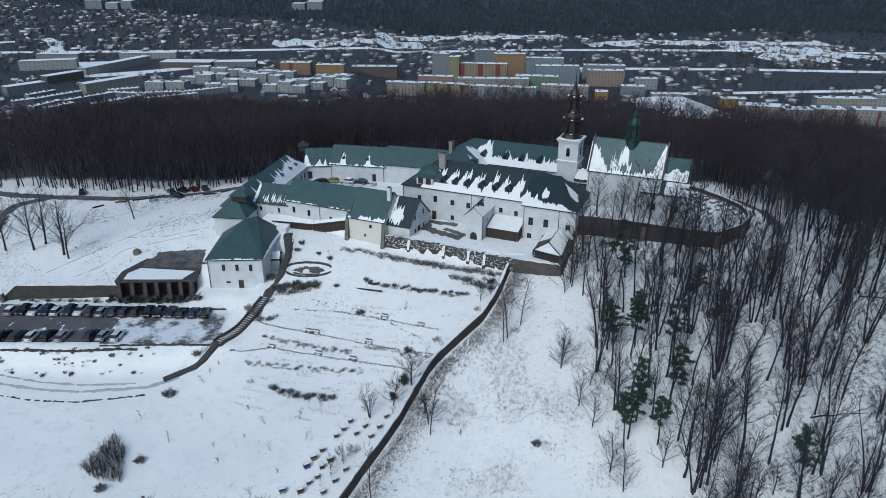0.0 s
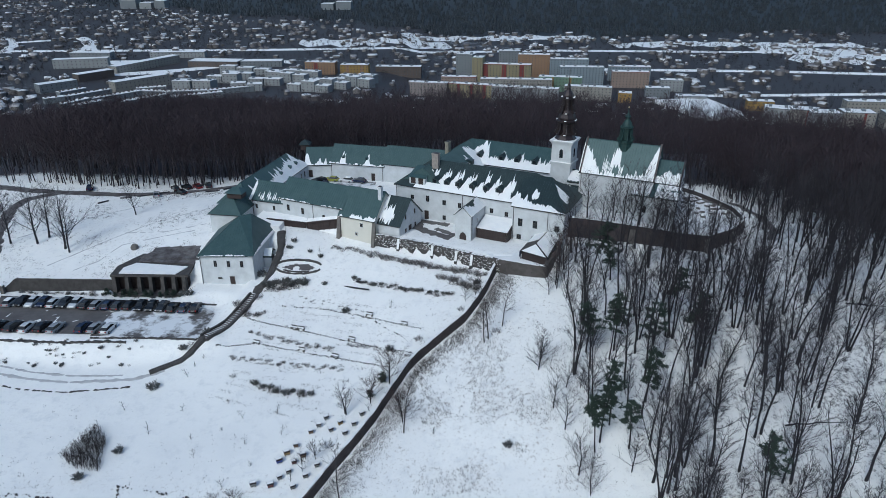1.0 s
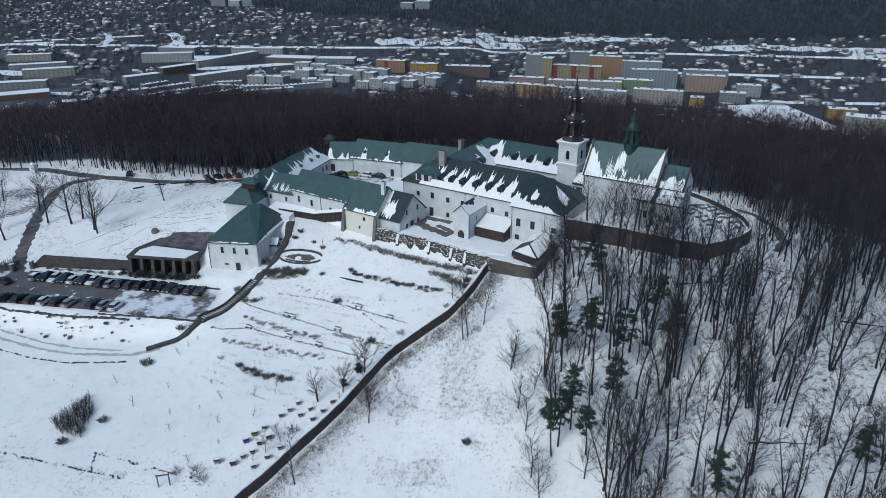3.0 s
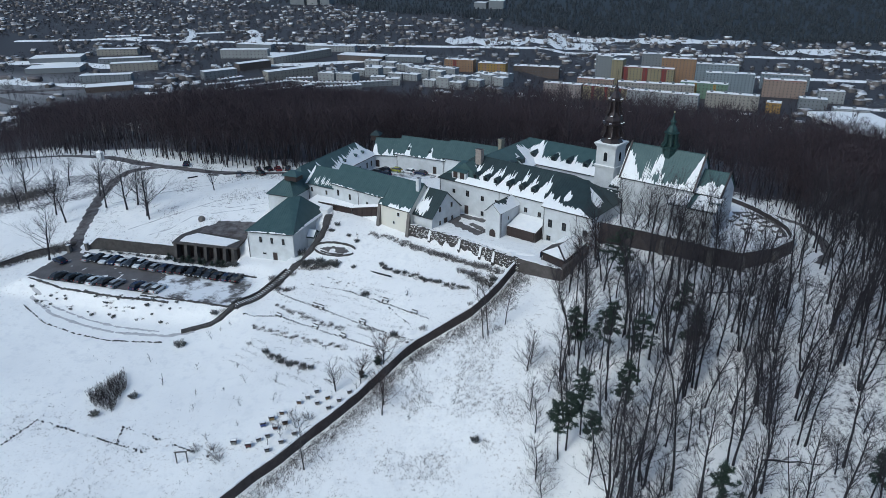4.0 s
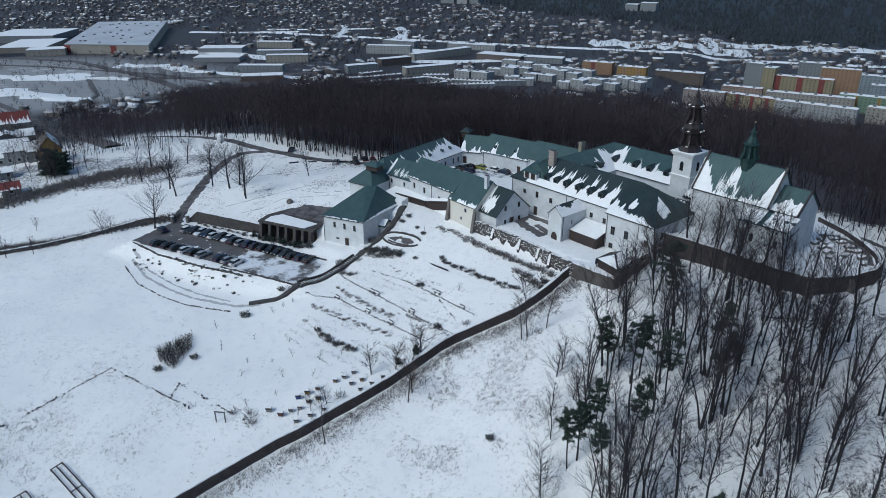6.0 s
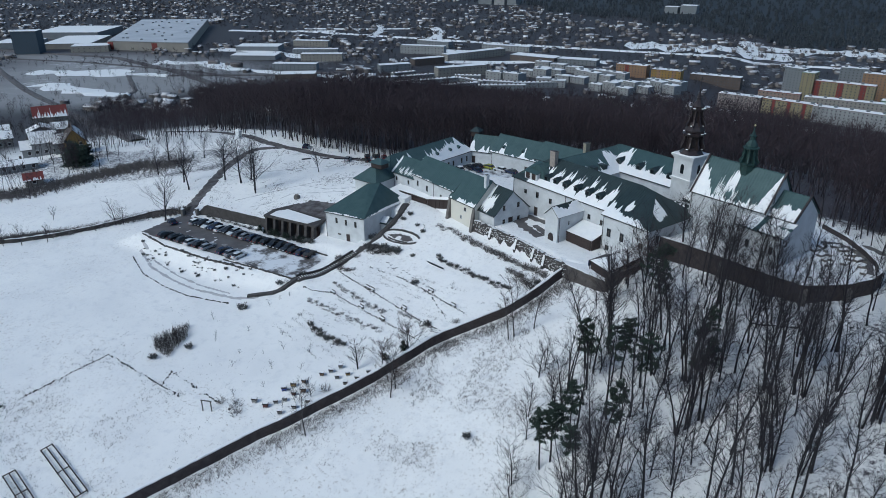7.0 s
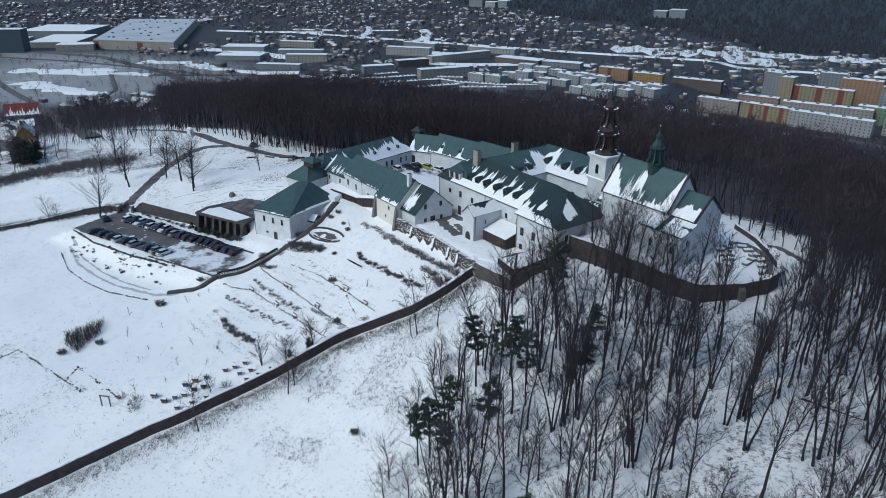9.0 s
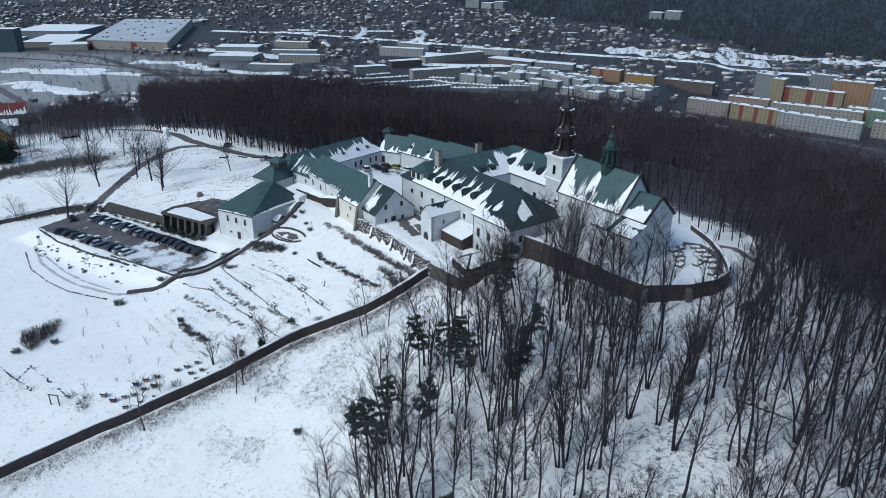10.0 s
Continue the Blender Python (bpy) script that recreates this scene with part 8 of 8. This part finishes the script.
# town trees, bare or dark conifers
TT = []
for i in range(5):
    r2 = random.Random(500 + i)
    a, b = Soup(), Soup()
    tube(a, Vector((0, 0, -1)), Vector((0, 0, 4)), 0.25, 0.12, 3)
    a.f.pop()
    a.f.pop()
    for j in range(10):
        an = r2.uniform(0, 6.28)
        p = Vector((math.cos(an), math.sin(an), 0)) * r2.uniform(0, 2.2) + Vector((0, 0, r2.uniform(1.5, 6)))
        d = Vector((math.cos(an), math.sin(an), r2.uniform(0.2, 1.2))).normalized()
        sd = d.cross(Vector((r2.uniform(-1, 1), r2.uniform(-1, 1), r2.uniform(-1, 1)))).normalized() * r2.uniform(0.25, 0.55)
        b.add([p - sd, p + sd, p + d * r2.uniform(1.8, 3.4)], [(0, 1, 2)])
    TT.append(flat(a, b))
for i in range(4):
    r2 = random.Random(520 + i)
    a, b = Soup(), Soup()
    tube(a, Vector((0, 0, -1)), Vector((0, 0, 5)), 0.2, 0.08, 3)
    for j in range(30):
        an, f = r2.uniform(0, 6.28), r2.random()
        p = Vector((math.cos(an), math.sin(an), 0)) * (2.2 * math.sin(math.pi * (0.15 + 0.8 * f)) * math.sqrt(r2.random())) + Vector((0, 0, 2 + 4.5 * f))
        d = Vector((math.cos(an) * 0.6, math.sin(an) * 0.6, r2.uniform(0.3, 1.2))).normalized()
        sd = d.cross(Vector((r2.uniform(-1, 1), r2.uniform(-1, 1), r2.uniform(-1, 1)))).normalized() * r2.uniform(0.07, 0.15)
        b.add([p - sd, p + sd, p + d * r2.uniform(1.0, 2.2)], [(0, 1, 2)])
    TT.append(flat(a, b))
placed = []
tries = 0
while len(placed) < 13000 and tries < 99000:
    tries += 1
    x, y = cr.uniform(-1900, 1150), 180 + 1900 * cr.random() ** 0.9
    r = math.hypot(x, y - 150)
    if r < 330 or abs(x) > 1.6 * y + 300 or not far_town(x, y) or not clear(x, y, -9):
        continue
    if in_park(x, y) and cr.random() < 0.4:
        continue
    if cr.random() > 0.55 + 1.1 * (noise.noise(Vector((x * 0.012, y * 0.012, 5))) + 0.2):
        continue
    placed.append((cr.randrange(5) if r > 950 else 5 + cr.randrange(4), x, y, float(height(x, y)), cr.uniform(0, 6.28), cr.uniform(0.6, 1.3)))
merge("town_trees", "dark leafless trees between the town houses", "trees", TT, placed, [FARBARK, TOWNTWIG])

# pine forest on the far rise
CONE = []
for i in range(4):
    r2 = random.Random(600 + i)
    b = Soup()
    for k in range(2):
        rad, z0, z1 = 4.2 - k * 1.4, 1 + k * 4.5, 9 + k * 3.0
        n = 5
        a0 = r2.uniform(0, 6)
        ring = [(rad * r2.uniform(0.7, 1.2) * math.cos(a0 + j * 6.283 / n), rad * r2.uniform(0.7, 1.2) * math.sin(a0 + j * 6.283 / n), z0 + r2.uniform(-0.8, 0.8)) for j in range(n)]
        b.add(ring + [(r2.uniform(-1, 1), r2.uniform(-1, 1), z1)], [(j, (j + 1) % n, n) for j in range(n)])
    CONE.append(flat(b))
placed = []
tries = 0
while len(placed) < 14500 and tries < 80000:
    tries += 1
    y = 1330 + 2100 * cr.random() ** 1.4
    x = cr.uniform(-0.75 * y, 0.8 * y)
    if far_town(x, y) or not clear(x, y):
        continue
    placed.append((cr.randrange(4), x, y, float(height(x, y)), cr.uniform(0, 6.28), cr.uniform(0.6, 0.95)))
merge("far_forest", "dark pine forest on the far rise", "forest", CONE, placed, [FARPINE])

# houses of the village at the foot of the hill; the gabled ones turn their end to the hill
for ax, ay, bx, by, gabled, h, rise, d, col, rc, lb in (
        (-229.9, 163.5, -227.4, 168.0, 0, 3.2, 3.2, 8, "white", None, "white cottage with a snow-covered roof in the village"),
        (-225.7, 165.6, -221.0, 174.1, 0, 5.0, 4.2, 10, "white", None, "white village house with a snow-covered roof"),
        (-217.5, 170.1, -214.6, 175.1, 0, 4.2, 3.4, 9, "grey", None, "grey village house with a snow-covered roof"),
        (-205.7, 167.1, -201.3, 174.3, 1, 5.0, 5.5, 12, "ochre", "brown", "timber-gabled village house with a brown roof and thin snow"),
        (-368.5, 242.1, -360.5, 256.3, 1, 3.2, 3.6, 11, "grey", None, "grey gabled village house with a snow-covered roof"),
        (-348.2, 246.2, -343.6, 253.9, 0, 4.2, 3.6, 9, "beige", None, "small village house with a snow-covered roof"),
        (-469.5, 304.5, -463.5, 315.1, 0, 7.5, 7.5, 13, "beige", "red", "tall house with steep red roof in the village"),
        (-459.5, 310.0, -452.9, 321.3, 0, 7.5, 7.5, 13, "beige", "red", "tall house with steep red roof in the village"),
        (-180.2, 135.7, -177.5, 140.6, 0, 2.2, 2.0, 6, "beige", "red", "small garden shed with snow on its roof"),
        (-318.0, 198.1, -314.4, 205.1, 0, 4.5, 3.5, 10, "beige", None, "village house with a snow-covered roof"),
        (-204.4, 140.3, -198.5, 151.7, 0, 2.6, 1.2, 8, "grey", None, "long low garage with a snow-covered roof"),
        (-417.6, 250.3, -414.3, 256.6, 0, 4.5, 3.5, 9, "grey", None, "village house with a snow-covered roof"),
        ):
    g0 = float(height((ax + bx) / 2, (ay + by) / 2))
    ux, uy = (bx - ax) / math.dist((ax, ay), (bx, by)), (by - ay) / math.dist((ax, ay), (bx, by))
    w = math.dist((ax, ay), (bx, by))
    p, q, deep = ((ax, ay), (bx, by), d) if not gabled else ((bx, by), (bx - uy * d, by + ux * d), w)
    hb = Building(lb, p, q, deep, g0 - 4, g0 + h, g0 + h + rise, 0, 0, 0.5, over=0.5, wall=TOWN[col], roof=TOWN[rc] if rc else TOWN["grey"], name="village_house", category="house", seams=False)
    for k in range(max(1, int(w / 3.2))):
        u = (k + 0.5) * w / max(1, int(w / 3.2))
        hb.window("l" if gabled else "f", u, g0 + 1.0, 1.1, 1.3, WHITEFRAME)
        if gabled and h > 4:
            hb.window("l", u, g0 + h - 1.0, 0.9, 1.2, WHITEFRAME)
    part("chimney", Soup().box(-0.4, -0.4, g0 + h, 0.4, 0.4, g0 + h + rise + 0.9).mesh("chimney", TOWN["brown"]), hb.ob, "brick chimney", Matrix.Translation((hb.L * 0.6, deep * 0.58, 0)))
    cover = (0.02, 0.97) if rc is None else ((0.0, 0.16) if rc == "red" else (0.3, 0.8))
    hb.snow(hb.front, lambda u: cover, seed=int(ax) % 97, ragged=0.05 if rc is None else 0.2)
    hb.snow(hb.back, lambda u: (0.02, 0.9) if rc is None else (0.0, 0.2), seed=int(ax) % 97 + 1, ragged=0.05 if rc is None else 0.2)


# ---- cars ----
CARPAINT = {n: material(n + "_car_paint", c, 0.25, None, metal=0.2) for n, c in (("black", (0.012, 0.012, 0.014)), ("dark_grey", (0.04, 0.042, 0.046)), ("silver", (0.30, 0.31, 0.33)), ("white", (0.62, 0.63, 0.64)), ("dark_blue", (0.015, 0.025, 0.06)), ("red", (0.16, 0.015, 0.015)), ("yellow_green", (0.28, 0.30, 0.06)))}
LAMP = material("lamp_glass", (0.45, 0.45, 0.45), 0.2)
REDLAMP = material("red_lamp", (0.2, 0.01, 0.01), 0.3)
CARS = {}


def car(color, m, label, snowy=False):
    key = (color, snowy)
    if key in CARS:
        ob = copy_thing(CARS[key], m)
        return tagged(ob, label)
    ob = thing("car", label, "car", m, "parked cars")
    s = Soup()
    prof = [(-2.2, 0.35), (-2.25, 0.75), (-2.05, 0.95), (-1.2, 1.0), (1.0, 1.0), (2.0, 0.85), (2.2, 0.65), (2.15, 0.35)]
    n = len(prof)
    s.add([(sx * (0.86 if z > 0.9 else 0.9), y, z) for sx in (-1, 1) for y, z in prof], [tuple(range(n)), tuple(reversed(range(n, 2 * n)))] + [(i, i + n, (i + 1) % n + n, (i + 1) % n) for i in range(n)])
    part("body", s.mesh("body", CARPAINT[color], 0.04), ob)
    cab = [(-1.95, 1.0), (-1.45, 1.46), (0.2, 1.5), (1.0, 1.0)]
    s = Soup()
    s.add([(sx * (0.8 if z < 1.2 else 0.62), y, z) for sx in (-1, 1) for y, z in cab], [(0, 1, 2, 3), (7, 6, 5, 4)] + [(i, i + 4, (i + 1) % 4 + 4, (i + 1) % 4) for i in range(4)])
    part("glasshouse", s.mesh("glasshouse", GLASS), ob)
    part("roof_panel", Soup().box(-0.62, -1.42, 1.45, 0.62, 0.22, 1.53).mesh("roof_panel", CARPAINT[color], 0.03), ob)
    for x in (-0.88, 0.88):
        for y in (-1.35, 1.35):
            w = Soup()
            tube(w, Vector((x - 0.1, y, 0.33)), Vector((x + 0.1, y, 0.33)), 0.33, 0.33, 10)
            t = part("wheel", w.mesh("tyre", RUBBER), ob)
            w = Soup()
            tube(w, Vector((x - 0.11, y, 0.33)), Vector((x + 0.11, y, 0.33)), 0.2, 0.2, 8)
            part("rim", w.mesh("rim", CARPAINT["silver"]), t)
    for x in (-0.65, 0.65):
        part("headlight", Soup().box(x - 0.2, 2.0, 0.62, x + 0.2, 2.22, 0.8).mesh("headlight", LAMP), ob)
        part("tail_light", Soup().box(x - 0.15, -2.28, 0.7, x + 0.15, -2.1, 0.92).mesh("tail_light", REDLAMP), ob)
    if snowy:
        part("snow", Soup().box(-0.6, -1.4, 1.53, 0.6, 0.2, 1.62).mesh("snow", SNOW), ob, "snow on the roof")
    CARS[key] = ob
    return ob


kr = random.Random(31)
row = ["silver", "black", "white", "dark_blue", "white", "dark_grey", "white", "dark_grey", "silver", "dark_blue", "dark_grey", "black", "black", "black", "dark_grey", "black", "dark_blue", "black"]
for i, c in enumerate(row):
    f = i / (len(row) - 1)
    x, y = -95.6 + 43.2 * f, 136.2 - 1.6 * f + kr.uniform(-0.25, 0.25)
    car(c, pose(x, y, -15.93, 0, 0, kr.uniform(-4, 4) + (180 if kr.random() < 0.3 else 0)), c.replace("_", " ") + " car parked in the upper row", c == "silver" and i == 0)
for x, c in ((-95.5, "dark_grey"), (-91.6, "black"), (-88.4, "dark_grey"), (-85.2, "white"), (-82.0, "black"), (-78.9, "silver"), (-73.2, "dark_blue"), (-70.4, "silver"), (-67.6, "white")):
    car(c, pose(x, 125.2 + kr.uniform(-0.2, 0.2), -15.93, 0, 0, -6 + kr.uniform(-4, 4)), c.replace("_", " ") + " car parked in the lower row")
car("dark_blue", pose(-101.8, 132.6, -15.93, 0, 0, 70), "dark blue car parked at the gate")
for x, y, a, c in ((-38.0, 194.6, 60, "dark_grey"), (-39.8, 191.4, 62, "silver"), (-36.2, 197.2, 62, "black"), (-33.0, 197.8, 80, "yellow_green"), (-28.4, 197.2, 75, "white"), (-24.6, 196.8, 75, "dark_blue"), (-34.6, 193.4, 60, "dark_blue")):
    car(c, pose(x, y, -6.35, 0, 0, a), c.replace("_", " ") + " car parked in the monastery court", c in ("silver", "white"))
for x, y, c in ((-83.5, 203.2, "dark_grey"), (-80.4, 204.4, "black"), (-77.2, 205.0, "red"), (-74.0, 206.0, "dark_grey"), (-86.5, 196.0, "silver"), (-79.5, 197.4, "black"), (-110, 201.5, "dark_blue")):
    p = at(x, y, 0.05)
    car(c, pose(x, y, p.z, 0, 0, kr.uniform(20, 60)), c.replace("_", " ") + " car parked under the trees")

# ---- beehives ----
HIVE = {n: material(n + "_hive_paint", c, 0.7, tuple(v * 0.7 for v in c), 3.0, 0.5) for n, c in (("grey", (0.22, 0.22, 0.21)), ("brown", (0.17, 0.11, 0.07)), ("blue", (0.06, 0.09, 0.30)), ("ochre", (0.30, 0.20, 0.08)), ("dark_red", (0.13, 0.05, 0.045)))}
hives = {}
SPOTS = [(-25.9, 86.9, "grey"), (-23.0, 86.8, "dark_red"), (-19.3, 86.6, "grey"), (-21.9, 88.4, "grey"), (-17.7, 88.8, "grey"), (-20.7, 89.6, "grey"), (-22.8, 91.8, "blue"), (-20.2, 91.6, "dark_red"), (-16.2, 91.0, "grey"), (-21.9, 93.5, "ochre"), (-19.0, 93.0, "brown"),
         (-20.7, 95.2, "brown"), (-18.7, 98.3, "brown"), (-17.6, 99.8, "grey"), (-16.6, 101.6, "grey"), (-15.2, 98.7, "grey"), (-13.8, 100.3, "ochre"), (-12.6, 97.9, "grey"), (-11.3, 100.0, "grey"), (-10.2, 102.3, "grey")]
for x, y, c in SPOTS:
    m = Matrix.Translation(at(x, y)) @ pose(0, 0, 0, 0, 0, 28 + kr.uniform(-12, 12)) @ Matrix.Scale(0.82, 4)
    lb = c.replace("_", " ") + " wooden beehive with a snow-covered roof"
    if c in hives:
        tagged(copy_thing(hives[c], m), lb)
        continue
    hb = thing("beehive", lb, "beehive", m, "beehives along the garden wall")
    for a in (-0.4, 0.4):
        for b in (-0.3, 0.3):
            part("leg", Soup().box(a - 0.04, b - 0.04, -0.2, a + 0.04, b + 0.04, 0.3).mesh("leg", WOOD), hb)
    part("body", Soup().box(-0.55, -0.42, 0.25, 0.55, 0.42, 1.0).mesh("body", HIVE[c], 0.02), hb)
    part("entrance", Soup().box(-0.25, -0.46, 0.32, 0.25, -0.42, 0.42).mesh("entrance", RUBBER), hb)
    s = Soup()
    for sy in (-1, 1):
        s.slab([Vector(q) for q in ((-0.68, 0, 1.3), (0.68, 0, 1.3), (0.68, sy * 0.58, 1.0), (-0.68, sy * 0.58, 1.0))], (0, 0, -0.05))
    part("roof", s.mesh("roof", DARKMETAL), hb)
    part("snow", Soup().slab([Vector(q) for q in ((-0.66, 0.02, 1.36), (0.66, 0.02, 1.36), (0.62, 0.56, 1.08), (-0.62, 0.56, 1.08))], (0, 0, -0.08)).slab([Vector(q) for q in ((-0.66, 0.02, 1.36), (0.66, 0.02, 1.36), (0.6, -0.3, 1.2), (-0.6, -0.3, 1.2))], (0, 0, -0.08)).mesh("snow", SNOW), hb)
    hives[c] = hb

# ---- benches ----
bench0 = None


def bench(m, label, group):
    global bench0
    if bench0 is not None:
        return tagged(copy_thing(bench0, m), label, "", group)
    b = thing("bench", label, "bench", m, group)
    for x in (-0.65, 0.65):
        part("leg", Soup().box(x - 0.06, -0.25, -0.1, x + 0.06, 0.25, 0.42).mesh("leg", STONE), b)
    part("seat", Soup().box(-0.75, -0.26, 0.42, 0.75, 0.26, 0.5).mesh("seat", GREYWOOD, 0.01), b)
    part("backrest", Soup().box(-0.75, 0.22, 0.6, 0.75, 0.28, 0.85).mesh("backrest", GREYWOOD, 0.01), b)
    part("snow", Soup().box(-0.72, -0.24, 0.5, 0.72, 0.2, 0.62).mesh("snow", SNOW, 0.02), b)
    bench0 = b
    return b


for x, y in ((-12.4, 129.5), (-4.6, 125.8), (-28.2, 126.9), (-26.6, 126.5), (-15.2, 122.6), (-35.3, 122.9), (-25.2, 120.3), (-17.9, 118.0)):
    bench(Matrix.Translation(at(x, y)) @ pose(0, 0, 0, 0, 0, -18), "wooden garden bench with snow on its seat", "benches on the garden terraces")
for x, y, a, ln in ((-16.4, 138.0, -24, 6.6), (-15.6, 139.8, -22, 2.6)):
    s = Soup()
    tube(s, Vector((-ln / 2, 0, 0.25)), Vector((ln / 2, 0, 0.25)), 0.22, 0.18, 8)
    lg = thing("log", "long felled log lying in the snow", "log", Matrix.Translation(at(x, y)) @ pose(0, 0, 0, 0, -6, a), data=s.mesh("log", BARK))
SLAB = None
for (x, y), a in zip(((60.4, 161.4), (61.7, 159.3), (62.6, 157.2), (63.2, 154.8), (63.9, 165.3), (65.3, 163.9), (66.7, 161.9), (68.2, 160.0), (68.9, 157.2), (69.2, 154.2), (61.2, 163.2), (66.0, 157.0), (66.6, 159.2)), (60, 62, 66, 80, 20, 30, 40, 50, 70, 85, 50, 70, 62)):
    m = pose(x, y, 0.42, 0, 0, a - 90)
    if SLAB is not None:
        copy_thing(SLAB, m)
        continue
    SLAB = thing("grave", "pale stone grave with snow on its slab", "grave", m, "graves beside the church")
    part("slab", Soup().box(-0.55, -1.0, -0.1, 0.55, 0.9, 0.45).mesh("slab", STONE, 0.03), SLAB)
    part("headstone", Soup().box(-0.5, 0.9, -0.1, 0.5, 1.1, 1.0).mesh("headstone", STONE, 0.03), SLAB)
    part("snow", Soup().box(-0.5, -0.95, 0.45, 0.5, 0.85, 0.58).mesh("snow", SNOW, 0.03), SLAB)
for x, y, a, ln in ((-90, 196.5, 20, 5), (-86, 199, 35, 4), (-95, 194, 10, 3.4), (-70, 198.5, 15, 4.2), (-66, 201, 40, 3), (-100, 190, 50, 3.2)):
    s = Soup()
    tube(s, Vector((-ln / 2, 0, 0.2)), Vector((ln / 2, 0, 0.2)), 0.24, 0.2, 7)
    thing("log", "felled log lying in the snow by the forest road", "log", Matrix.Translation(at(x, y)) @ pose(0, 0, 0, 0, 0, a), "logs by the forest road", data=s.mesh("log", BARK))
# fallen trunks in the wood
for (x, y), a, ln in (((84.0, 118.2), -8, 9), ((63.5, 91.5), -5, 8), ((58, 131.5), 8, 10)):
    s = Soup()
    run = [at(x + ln * (f / 5 - 0.5) * math.cos(radians(a)) + kr.uniform(-0.15, 0.15), y + ln * (f / 5 - 0.5) * math.sin(radians(a)) + kr.uniform(-0.35, 0.35), 0.14) for f in range(6)]
    for k, (p, q) in enumerate(zip(run, run[1:])):
        tube(s, p, q, 0.15 - 0.02 * k, 0.13 - 0.02 * k, 6)
        tube(s, q, q + Vector((kr.uniform(-0.8, 0.8), kr.uniform(-0.8, 0.8), kr.uniform(0.2, 0.8))), 0.04, 0.012, 3)
    thing("fallen_trunk", "fallen tree trunk lying on the wood's floor", "trunk", group="fallen trunks in the wood", data=s.mesh("fallen_trunk", BARK))
